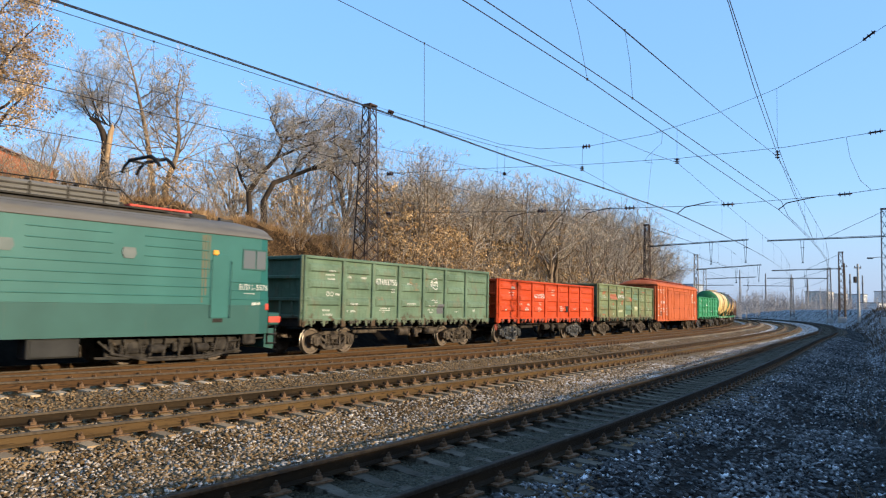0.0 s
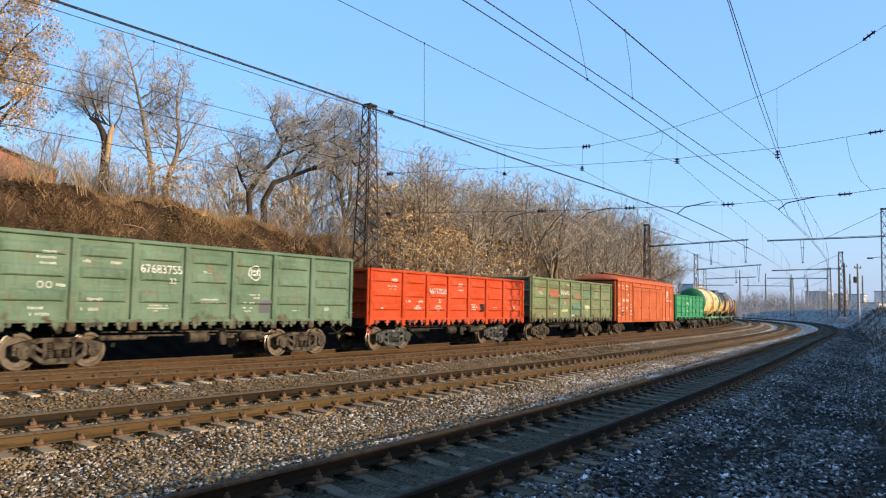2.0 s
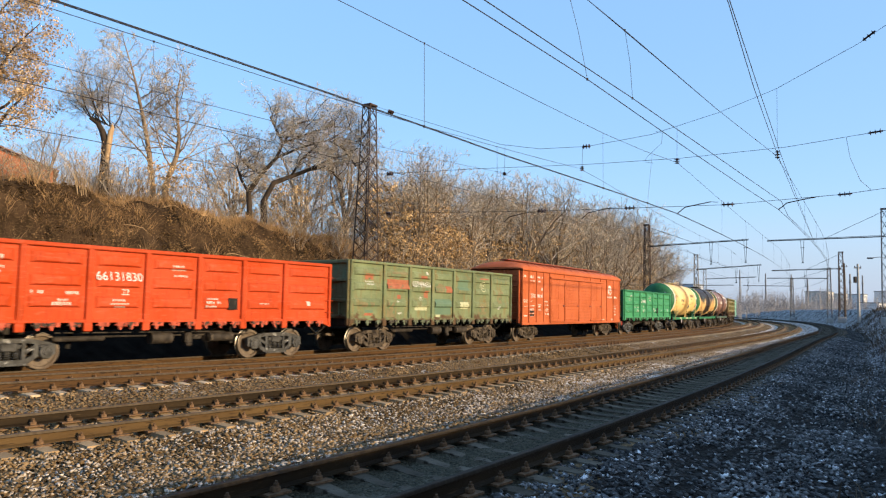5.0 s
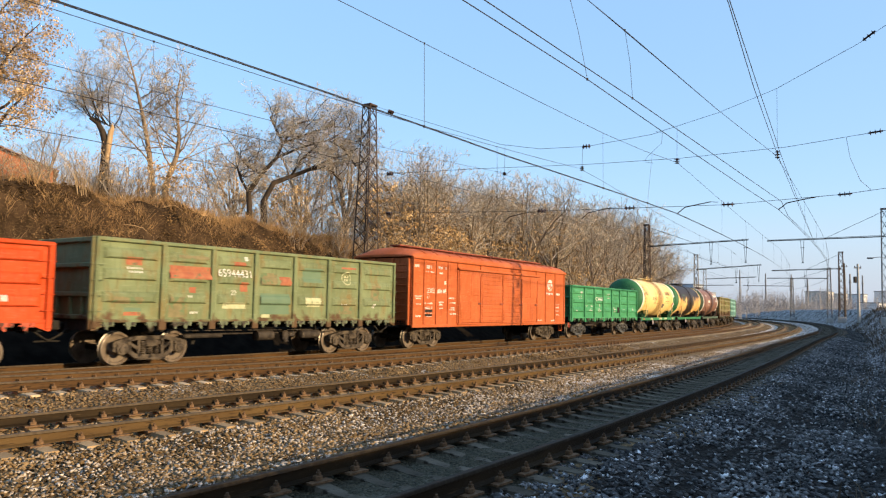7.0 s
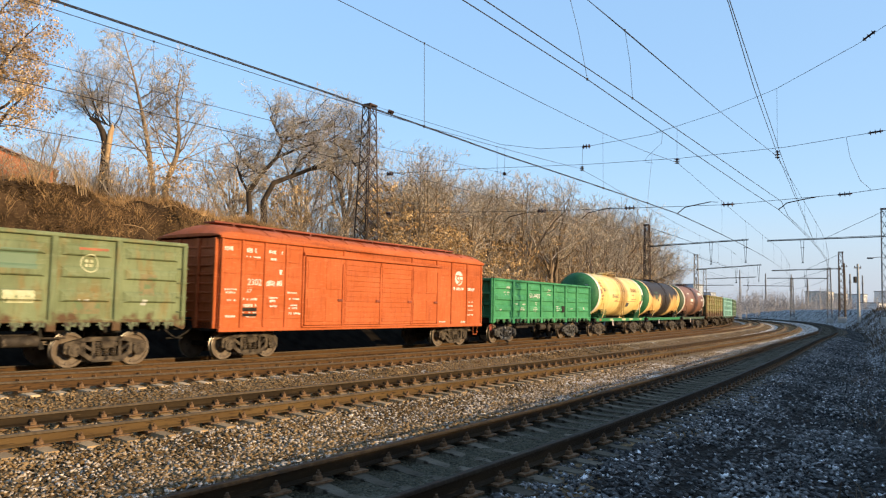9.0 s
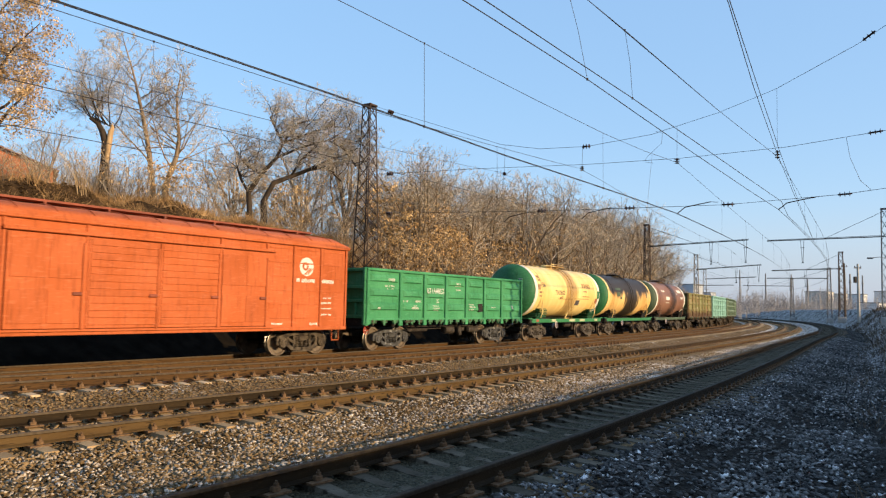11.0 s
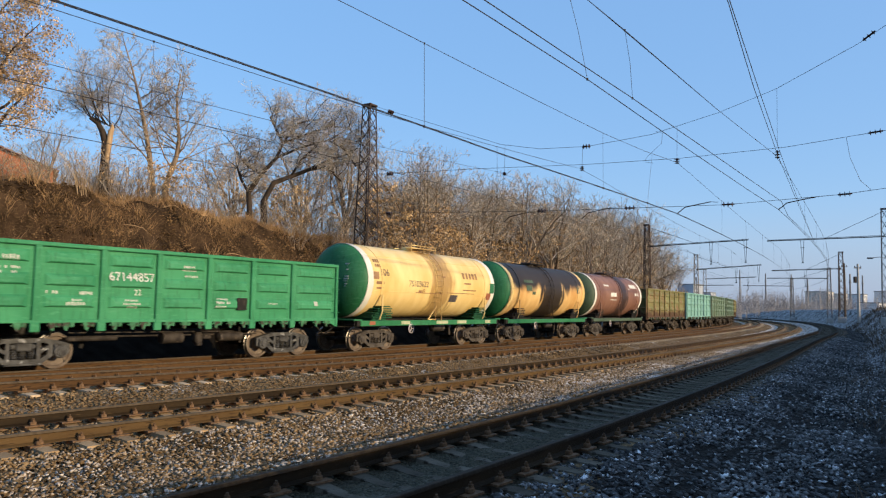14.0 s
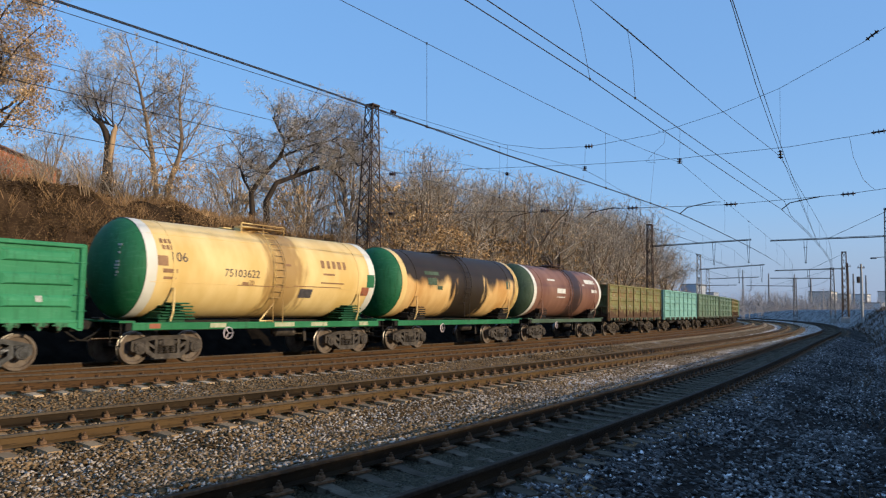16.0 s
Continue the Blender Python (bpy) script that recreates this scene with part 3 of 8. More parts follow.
def spring(x, y):
    pts = [(x + 0.082 * math.cos(a), y + 0.082 * math.sin(a), 0.31 + a / 30 * 0.26) for a in [k * 1.05 for k in range(30)]]
    return Geo().tube(pts, 0.024, 4)


def bogie(parent, x, mat=None):
    mat = mat or M_BOGIE
    bg_ = part("bogie", Geo().box((0, 0, 0.62), (0.40, 2.3, 0.22), 0.03).box((0, 0, 0.87), (0.5, 0.5, 0.30), 0.03), mat, parent, "two-axle cast steel bogie", 0, pose(x, 0, RAIL_Z))
    for sy in (-1, 1):
        part("side_frame", side_frame(sy), mat, bg_, "", 30)
        for dx in (-0.21, 0.0, 0.21):
            part("spring", spring(dx, sy * 1.02), mat, bg_, "", 60)
        part("wedge", Geo().box((0, sy * 1.05, 0.63), (0.62, 0.12, 0.12), 0.02), mat, bg_)
    for sx in (-1, 1):
        g = Geo().bar((sx * 0.42, -0.62, 0.42), (sx * 0.42, 0.62, 0.42), 0.1, 0.08)
        for sy in (-1, 1):
            g.box((sx * 0.42, sy * 0.77, 0.45), (0.07, 0.14, 0.34), 0.015)
        part("brake_beam", g, M_UNDER, bg_)
    WHEELSETS.extend(wheelset(bg_, a) for a in (-0.925, 0.925))
    return bg_


WHEELSETS = []


def coupler(parent, x, sx):
    g = Geo().box((x + sx * 0.3, 0, 1.03), (0.7, 0.2, 0.2), 0.03).box((x + sx * 0.72, 0.03, 1.04), (0.34, 0.36, 0.30), 0.05)
    g.box((x + sx * 0.86, -0.14, 1.04), (0.22, 0.1, 0.26), 0.03).box((x + sx * 0.06, 0, 1.04), (0.12, 0.55, 0.42), 0.03)
    part("coupler", g, M_UNDER, parent, "heavy automatic coupler head")
    hose = [(x + sx * 0.1, -0.35, 0.98), (x + sx * 0.35, -0.36, 0.78), (x + sx * 0.62, -0.3, 0.62), (x + sx * 0.95, -0.2, 0.60)]
    part("brake_hose", Geo().tube(hose, 0.028, 6), M_UNDER, parent, "", 60)


def lettering(parent, text, x, z, height, y, mat, name="lettering", stretch=1.0):
    cu = bpy.data.curves.new(name, 'FONT')
    cu.body, cu.size, cu.align_x = text, height * 1.38, 'CENTER'
    cu.resolution_u = 3
    tmp = bpy.data.objects.new(name, cu)
    me = bpy.data.meshes.new_from_object(tmp)
    bpy.data.objects.remove(tmp)
    me.materials.clear()
    me.materials.append(mat)
    ob = part(name, me, mat, parent)
    ob.matrix_basis = pose(x, y, z, 90, 0, 0) @ Matrix.Diagonal((stretch, 1, 1, 1))
    return ob


def marks(parent, rows, y, mat, name="stencil_mark"):
    """Plain bars for small stencilled writing: (x, z, width, height)."""
    rnd = random.Random(len(rows))
    for x, z, w, h in rows:
        g = Geo()
        if name == "stencil_mark" and w >= 0.2:
            n = max(3, int(w / 0.075))
            for k in range(n):
                if rnd.random() < 0.86:
                    g.box((x - w / 2 + w * (k + 0.5) / n, y, z + rnd.uniform(-0.1, 0.1) * h), (w / n * rnd.uniform(0.5, 0.8), 0.006, h * rnd.uniform(0.7, 1.0)))
        else:
            g.box((x, y, z), (w, 0.006, h))
        part(name, g, mat, parent)


def ring(parent, x, z, r0, r1, y, mat, name, sides=28, ribs=()):
    g = Geo()
    vs, fs = [], []
    for k in range(sides):
        t = 2 * math.pi * k / sides
        yy = y - relief(z + r1 * math.sin(t), ribs) * 1.05
        vs += [(x + r0 * math.cos(t), yy, z + r0 * math.sin(t)), (x + r1 * math.cos(t), yy, z + r1 * math.sin(t))]
    fs = [(2 * k, 2 * k + 1, (2 * k + 3) % (2 * sides), (2 * k + 2) % (2 * sides)) for k in range(sides)]
    g.add(vs, fs)
    part(name, g, mat, parent)


def bulge(x0, x1, z0, z1, y, depth):
    """A pressed swelling in a sheet: a low pyramid frustum standing out towards -y."""
    dx, lo, hi = 0.16, 0.05, 0.15
    rings = [(0.0, 0.0, 0.0, 0.0), (dx * 0.45, lo * 0.4, hi * 0.35, 0.62), (dx, lo, hi, 1.0)]
    vs = []
    for ix, il, ih, f in rings:
        yy = y - depth * f
        vs += [(x0 + ix, yy, z0 + il), (x1 - ix, yy, z0 + il), (x1 - ix, yy, z1 - ih), (x0 + ix, yy, z1 - ih)]
    fs = [(8, 9, 10, 11)]
    for r in (0, 4):
        fs += [(r, r + 1, r + 5, r + 4), (r + 1, r + 2, r + 6, r + 5), (r + 2, r + 3, r + 7, r + 6), (r + 3, r, r + 4, r + 7)]
    return Geo().add(vs, fs)


def relief(z, ribs):
    """How far the pressed ribs of a wagon side stand out at height z."""
    out = 0.0
    for zc in ribs:
        out = max(out, float(np.interp(z, [zc - 0.16, zc - 0.14, zc - 0.11, zc, zc + 0.0975, zc + 0.15], [0, 0.0465, 0.075, 0.075, 0.0465, 0])))
    return out


def painted(parent, rows, ribs, y, mat, name="paint_patch", blocks=False):
    """Paint laid on a wagon side over its ribs; small writing becomes rows of plain bars."""
    rnd = random.Random(len(rows) + len(name))
    for x, z, w, h in rows:
        g = Geo()
        cells = [(x, z, w, h)]
        if blocks and w >= 0.2:
            n = max(3, int(w / 0.07))
            cells = [(x - w / 2 + w * (k + 0.5) / n, z + rnd.uniform(-0.08, 0.08) * h, w / n * rnd.uniform(0.5, 0.8), h * rnd.uniform(0.75, 1.0)) for k in range(n) if rnd.random() < 0.9]
        for cx, cz, cw, ch in cells:
            n = max(2, int(ch / 0.03))
            vs = []
            for k in range(n + 1):
                zz = cz - ch / 2 + ch * k / n
                yy = y - 0.018 - relief(zz, ribs)
                jag = 0.0 if blocks else rnd.uniform(-0.025, 0.025)
                vs += [(cx - cw / 2 + jag, yy, zz), (cx + cw / 2 + jag, yy, zz)]
            g.add(vs, [(2 * k, 2 * k + 1, 2 * k + 3, 2 * k + 2) for k in range(n)])
        part(name, g, mat, parent)


# ---- open wagons ----
def gondola(label, mat, mat2, top, half, ribs, text, bars, group="open freight wagons of the train", bogie_mat=None, gear=None):
    """An open wagon: seven pressed panels a side between posts, ribbed ends, hatches below, two bogies."""
    w = thing("open_wagon", label, "freight wagon", group)
    hw, z0 = 1.47, 1.18
    edges = [-half + 0.05, -4.30, -2.56, -0.87, 0.87, 2.56, 4.30, half - 0.05]
    part("floor", Geo().box((0, 0, 1.30), (2 * half - 0.2, 2.8, 0.06)), M_INSIDE, w)
    part("centre_sill", Geo().box((0, 0, 1.06), (2 * half - 0.1, 0.42, 0.34), 0.02), M_UNDER, w, "black steel centre sill")
    for e in (-1, 1):
        part("end_sill", Geo().box((e * (half - 0.12), 0, 1.08), (0.24, 2.86, 0.34), 0.02), M_UNDER, w)
        part("bolster", Geo().box((e * 4.325, 0, 0.98), (0.5, 2.7, 0.26), 0.03), M_UNDER, w)
    for e in edges[1:-1]:
        part("cross_member", Geo().box((e, 0, 1.12), (0.14, 2.9, 0.2), 0.01), M_UNDER, w)
    for sy in (-1, 1):
        y = sy * hw
        for i in range(7):
            a, b = edges[i] + 0.05, edges[i + 1] - 0.05
            panel = part("side_panel", Geo().box(((a + b) / 2, y, (z0 + top - 0.1) / 2), (b - a, 0.03, top - 0.1 - z0)), mat, w)
            if sy < 0:
                for zc in ribs:
                    part("pressed_rib", bulge(a + 0.13, b - 0.13, zc - 0.16, zc + 0.15, y - 0.014, 0.075), mat, panel)
        for i, e in enumerate(edges):
            k = 0.17 if 0 < i < 7 else 0.12
            g = Geo()
            g.box((e, y + sy * 0.05, (0.98 + top) / 2), (k, 0.10, top - 0.98), 0.025)
            if 0 < i < 7:
                g.box((e, y + sy * 0.05, 1.03), (k + 0.07, 0.12, 0.24), 0.02)
            part("post", g, mat, w)
        part("top_rail", Geo().box((0, y + sy * 0.03, top - 0.055), (2 * half + 0.02, 0.15, 0.11), 0.02), mat, w)
        part("bottom_rail", Geo().box((0, y + sy * 0.03, z0), (2 * half - 0.1, 0.10, 0.09), 0.015), mat, w)
        if sy < 0:
            for i in range(7):
                a, b = edges[i] + 0.12, edges[i + 1] - 0.12
                for k in range(3):
                    g = Geo()
                    x = a + (k + 0.5) * (b - a) / 3 + 0.05 * ((i * 3 + k) % 4 - 1.5)
                    g.prism([(x - 0.05, 0.96), (x + 0.02, 0.93), (x + 0.09, 1.15), (x - 0.12, 1.15)], y - 0.10, y - 0.03)
                    g.tube([(x - 0.16, y - 0.07, 1.08), (x + 0.2, y - 0.07, 1.04)], 0.02, 5)
                    g.box((x + 0.16, y - 0.06, 1.10), (0.12, 0.06, 0.10), 0.015)
                    part("hatch_lock", g, mat2, w)
    for sx in (-1, 1):
        x = sx * (half - 0.02)
        g = Geo().box((x - sx * 0.05, 0, (z0 + top) / 2), (0.03, 2.9, top - z0 - 0.1))
        part("end_wall", g, mat, w)
        for zc in (top - 0.08, top - 0.78, z0 + 0.72, z0 + 0.1):
            part("end_beam", Geo().box((x + sx * 0.03, 0, zc), (0.14, 2.84, 0.13), 0.02), mat, w)
        part("corner_gusset", Geo().prism([(x - sx * 0.55, 1.14), (x - sx * 0.02, 0.93), (x + sx * 0.05, 0.93), (x + sx * 0.05, 1.2), (x - sx * 0.5, 1.2)][::sx], -1.535, -1.50), mat, w)
        for yc in (-1.42, 1.42):
            part("corner_post", Geo().box((x + sx * 0.03, yc, (0.95 + top) / 2), (0.16, 0.15, top - 0.95), 0.03), mat, w)
        for yc in (-0.95, -0.35, 0.35, 0.95):
            part("end_stiffener", Geo().box((x + sx * 0.02, yc, z0 + 0.4), (0.10, 0.09, 0.62), 0.015), mat, w)
        coupler(w, sx * (half - 0.1), sx)
        for k in range(4):
            z = 1.45 + k * 0.42
            part("grab_iron", Geo().tube([(x + sx * 0.05, -1.50, z), (x + sx * 0.10, -1.57, z), (x - sx * 0.20, -1.58, z), (x - sx * 0.22, -1.50, z)], 0.010, 5), mat, w)
    gear = gear or M_GEAR
    part("brake_cylinder", Geo().lathe([(-0.4, 0.1), (-0.38, 0.17), (0.3, 0.17), (0.36, 0.06)], 14, 'X', (-0.1, -1.15, 0.66)), gear, w, "", 40)
    part("air_tank", Geo().lathe([(-0.5, 0.05), (-0.44, 0.15), (0.44, 0.15), (0.5, 0.05)], 14, 'X', (1.98, -1.15, 0.66)), gear, w, "", 40)
    part("brake_rod", Geo().tube([(-3.2, -1.0, 0.74), (3.2, -1.0, 0.72)], 0.028, 6), gear, w)
    part("brake_rod", Geo().tube([(-3.2, -1.1, 0.86), (2.2, -1.1, 0.82)], 0.02, 6), gear, w)
    part("distributor_valve", Geo().box((0.78, -1.15, 0.64), (0.26, 0.26, 0.34), 0.05).box((0.78, -1.2, 0.46), (0.2, 0.2, 0.12), 0.03).box((1.1, -1.15, 0.66), (0.3, 0.12, 0.12), 0.02), gear, w)
    part("slack_adjuster", Geo().lathe([(-0.9, 0.03), (-0.85, 0.075), (0.5, 0.075), (0.55, 0.03)], 10, 'X', (-2.4, -1.15, 0.70)), gear, w, "", 40)
    for sx in (-1, 1):
        part("brake_lever", Geo().bar((sx * 2.6, -0.8, 0.95), (sx * 2.7, -0.8, 0.42), 0.05, 0.12, 0.01), M_UNDER, w)
        bogie(w, sx * 4.325, bogie_mat)
    if text:
        num = lettering(w, text, -1.71, top - 0.92, 0.25, -hw - 0.022, M_WHITE, "wagon_number")
        for v in num.data.vertices:
            v.co.z = 0.075 * max(0.0, 1 - v.co.y / 0.25)
    painted(w, bars, ribs, -hw, M_FAINT, "stencil_mark", True)
    return w


SMALL = [(-5.35, 0.62, 0.34, 0.07), (-5.35, 0.76, 0.46, 0.05), (-5.2, 1.25, 0.42, 0.05), (-5.3, 1.85, 0.55, 0.05), (-3.5, 0.66, 0.62, 0.05), (-3.45, 1.55, 0.5, 0.06), (-3.4, 1.78, 0.36, 0.05),
         (-1.68, 1.16, 0.18, 0.14), (-1.7, 1.45, 0.3, 0.05), (-1.7, 1.8, 0.62, 0.05), (0.1, 0.76, 0.36, 0.05), (0.1, 1.62, 0.72, 0.07), (0.05, 1.76, 0.5, 0.05), (1.72, 1.5, 0.46, 0.06), (1.7, 1.62, 0.42, 0.05),
         (1.72, 1.83, 0.5, 0.06), (3.4, 1.7, 0.4, 0.05), (3.5, 1.55, 0.3, 0.05), (5.3, 1.8, 0.3, 0.06)]


LOW_MARKS = [(-4.97, 2.77, 0.42, 0.16), (-5.0, 2.53, 0.62, 0.07), (-4.95, 2.41, 0.5, 0.07), (-5.75, 1.62, 0.16, 0.08), (-3.9, 1.93, 0.34, 0.09), (-3.0, 1.93, 0.36, 0.09), (-3.3, 1.74, 0.36, 0.06), (-3.3, 1.64, 0.52, 0.10),
             (-1.72, 1.75, 0.4, 0.06), (-1.7, 1.65, 0.55, 0.06), (-1.68, 1.56, 0.34, 0.06), (0.1, 2.78, 0.4, 0.07), (0.15, 2.68, 0.5, 0.06), (0.2, 2.5, 0.55, 0.07), (1.35, 1.84, 0.5, 0.06), (1.4, 1.73, 0.55, 0.08), (1.3, 1.6, 0.42, 0.07),
             (3.4, 1.72, 0.4, 0.05), (5.4, 1.75, 0.16, 0.16)]


def small_marks(top, pick):
    return [(x, top - dz, w, h) for k, (x, dz, w, h) in enumerate(SMALL) if k in pick]


P_G1 = paint("sage_green_wagon_paint", (0.090, 0.135, 0.088), (0.145, 0.14, 0.092), 1.35, spots=0.54, sill=(1.24, 0.075, 0.05, 0.03))
P_RED = paint("vermilion_wagon_paint", (0.41, 0.047, 0.006), (0.27, 0.042, 0.010), 1.12, spots=0.60)
P_G2 = paint("patchy_green_wagon_paint", (0.118, 0.145, 0.073), (0.18, 0.135, 0.055), 1.35, spots=0.5, sill=(1.34, 0.085, 0.05, 0.026))
P_G3 = paint("bright_green_wagon_paint", (0.036, 0.19, 0.083), (0.07, 0.17, 0.085), 1.25, spots=0.68)
P_G4 = paint("worn_olive_wagon_paint", (0.137, 0.137, 0.050), (0.20, 0.10, 0.05), 1.4, spots=0.46, sill=(1.75, 0.075, 0.042, 0.022))
P_G5 = paint("pale_turquoise_wagon_paint", (0.158, 0.302, 0.259), (0.13, 0.16, 0.11), 1.2, spots=0.66)
P_HATCH = {k: surf(k + "_hatch_gear", tuple(v * 0.7 for v in c), tuple(v * 1.1 + 0.01 for v in c), 6.0, 0.8, 0.0, 0.3, c3=(0.035, 0.026, 0.018), spots=0.5)
           for k, c in (("green", (0.10, 0.12, 0.07)), ("red", (0.42, 0.07, 0.03)), ("bright_green", (0.04, 0.16, 0.07)))}
RIBS_TALL, RIBS_LOW = (1.85, 2.48, 3.06), (1.70, 2.26, 2.84)
wagons = []                         # (wagon, centre along the train, pivot distance, kind)
g1 = gondola("tall open freight wagon in faded sage green", P_G1, P_HATCH["green"], 3.475, 6.39, RIBS_TALL, "67683755", [(-4.95, 2.96, 0.36, 0.08), (-5.0, 2.82, 0.5, 0.07), (-4.95, 2.67, 0.42, 0.07), (-5.2, 1.52, 0.4, 0.07), (-5.1, 1.36, 0.5, 0.08), (-3.9, 2.78, 0.3, 0.08), (-3.1, 2.78, 0.34, 0.08), (-3.7, 1.76, 0.45, 0.10),
             (-3.8, 1.50, 0.5, 0.10), (-1.75, 1.62, 0.62, 0.05), (-1.75, 1.54, 0.7, 0.05), (-1.75, 1.46, 0.3, 0.05), (-0.1, 2.66, 0.3, 0.08), (0.0, 1.82, 0.72, 0.06), (0.0, 1.72, 0.7, 0.06), (1.75, 2.0, 0.45, 0.06), (1.8, 1.9, 0.25, 0.06), (1.45, 1.74, 0.55, 0.06), (1.45, 1.58, 0.5, 0.06), (1.55, 1.47, 0.36, 0.06), (3.6, 1.5, 0.36, 0.05), (5.1, 1.56, 0.24, 0.14)], gear=M_BOGIE)
painted(g1, [(2.2, 1.62, 0.5, 0.42)], RIBS_TALL, -1.474, surf("grey_violet_primer", (0.085, 0.085, 0.095), (0.11, 0.11, 0.12), 3.0, 0.8, bump=0.0), "primer_patch")
painted(g1, [(0.25, 2.55, 0.4, 0.32), (0.0, 2.72, 0.26, 0.3), (1.05, 2.75, 0.22, 0.4), (-2.1, 2.0, 0.4, 0.12)], RIBS_TALL, -1.473, surf("pale_rust_patch", (0.14, 0.13, 0.075), (0.22, 0.155, 0.085), 5.0, 0.8, bump=0.0, c3=(0.10, 0.14, 0.09), spots=0.45, spot_scale=6), "rust_patch")
ring(g1, 1.72, 2.72, 0.215, 0.25, -1.495, M_WHITE, "emblem", 40, RIBS_TALL)
painted(g1, [(1.60, 2.74, 0.05, 0.20), (1.72, 2.78, 0.09, 0.06), (1.72, 2.66, 0.09, 0.06), (1.84, 2.74, 0.05, 0.20)], RIBS_TALL, -1.480, M_WHITE, "emblem_bar", True)
for ex in (-5.12, -4.9):
    ring(g1, ex, 2.12, 0.06, 0.09, -1.495, M_FAINT, "emblem")
marks(g1, [(-4.6, 2.12, 0.26, 0.09)], -1.495, M_FAINT)
lettering(g1, "22", -1.35, 2.26, 0.17, -1.568, M_WHITE)
red = gondola("low open freight wagon in bright vermilion red", P_RED, P_HATCH["red"], 3.21, 6.50, RIBS_LOW, "66131830", LOW_MARKS, bogie_mat=M_BOGIEGREY)
lettering(red, "22", -1.5, 1.90, 0.17, -1.494, M_WHITE)
part("inspection_panel", Geo().box((2.12, -1.56, 1.70), (0.34, 0.03, 0.36)), M_UNDER, red, "dark square panel")
g2 = gondola("tall open freight wagon in patched olive green", P_G2, P_HATCH["green"], 3.475, 6.39, RIBS_TALL, "65944431", [(-5.24, 2.66, 0.6, 0.07), (-5.2, 2.56, 0.45, 0.06), (-3.35, 1.9, 0.25, 0.08), (-3.2, 1.42, 0.3, 0.08), (-1.3, 3.16, 0.14, 0.14), (0.0, 1.70, 0.5, 0.06), (3.4, 1.74, 0.4, 0.05), (5.1, 1.7, 0.16, 0.16)])
M_ORANGE = surf("orange_red_paint_patch", (0.255, 0.0723, 0.034), (0.306, 0.111, 0.051), 5.0, 0.7, bump=0.1, c3=(0.0723, 0.102, 0.0493), spots=0.60, spot_scale=7)
M_PALE = surf("pale_yellow_paint_patch", (0.32, 0.34, 0.19), (0.44, 0.44, 0.29), 5.0, 0.7, bump=0.1, c3=(0.085, 0.12, 0.058), spots=0.60, spot_scale=7)
painted(g2, [(-5.24, 2.86, 0.5, 0.22), (-5.22, 1.38, 0.52, 0.10), (-3.34, 2.62, 1.5, 0.38), (-3.28, 2.1, 0.24, 0.17), (-1.57, 2.98, 0.46, 0.12), (-1.34, 2.25, 0.30, 0.30), (0.42, 2.5, 0.5, 0.30), (3.6, 3.10, 0.8, 0.07)], RIBS_TALL, -1.471, M_ORANGE)
M_SMEAR = surf("brown_green_smear", (0.13, 0.115, 0.055), (0.19, 0.16, 0.08), 4.0, 0.8, bump=0.0, c3=(0.098, 0.142, 0.066), spots=0.5, spot_scale=5)
painted(g2, [(-3.3, 3.08, 1.1, 0.10), (-0.3, 2.55, 0.7, 0.4), (-3.8, 1.58, 0.55, 0.6), (3.5, 1.55, 0.7, 0.35), (5.2, 2.2, 0.5, 0.6), (-5.4, 1.75, 0.9, 0.2)], RIBS_TALL, -1.4725, M_SMEAR)
painted(g2, [(0.0, 1.72, 1.3, 0.7), (-5.2, 1.50, 0.5, 0.10), (1.7, 2.75, 0.9, 0.5)], RIBS_TALL, -1.4715, surf("fresh_blue_green_patch", (0.085, 0.145, 0.088), (0.105, 0.165, 0.10), 2.0, 0.6, bump=0.0), "fresh_paint_patch")
painted(g2, [(1.75, 1.80, 0.75, 0.32), (-1.7, 1.65, 0.9, 0.20), (-0.38, 1.34, 0.36, 0.16)], RIBS_TALL, -1.470, M_PALE)
lettering(g2, "22", -1.74, 1.97, 0.17, -1.50, M_WHITE)
ring(g2, 3.5, 2.72, 0.215, 0.25, -1.495, M_PALE, "emblem", 40, RIBS_TALL)
marks(g2, [(3.42, 2.78, 0.09, 0.08), (3.56, 2.78, 0.08, 0.08), (3.42, 2.66, 0.07, 0.08), (3.54, 2.66, 0.10, 0.08)], -1.50, M_PALE, "emblem_bar")
g3 = gondola("low open freight wagon in bright green", P_G3, P_HATCH["bright_green"], 3.21, 6.50, RIBS_LOW, "67144857", LOW_MARKS, bogie_mat=M_BOGIEGREY)
lettering(g3, "22", -1.5, 1.90, 0.17, -1.494, M_WHITE)
part("inspection_panel", Geo().box((2.12, -1.56, 1.70), (0.38, 0.03, 0.38)), M_UNDER, g3, "dark square panel")
M_HANDWHEEL = surf("red_handwheel_paint", (0.30, 0.035, 0.02), (0.40, 0.06, 0.035), 5.0, 0.6)
for wagon in (red, g3):
    g = Geo().lathe([(-1.20, 0.15), (-1.17, 0.18), (-1.14, 0.15)], 20, 'Y', (-6.05, 0, 0.74), False)
    for k in range(3):
        g.tube([(-6.05, -1.17, 0.74), (-6.05 + 0.16 * math.cos(k * 2.09), -1.17, 0.74 + 0.16 * math.sin(k * 2.09))], 0.016, 5)
    part("handbrake_wheel", g, M_HANDWHEEL, wagon, "red handbrake wheel", 60)
g4 = gondola("weathered open freight wagon in yellowish olive with rust", P_G4, P_HATCH["green"], 3.475, 6.39, RIBS_TALL, "", small_marks(3.475, (1, 8, 12)))
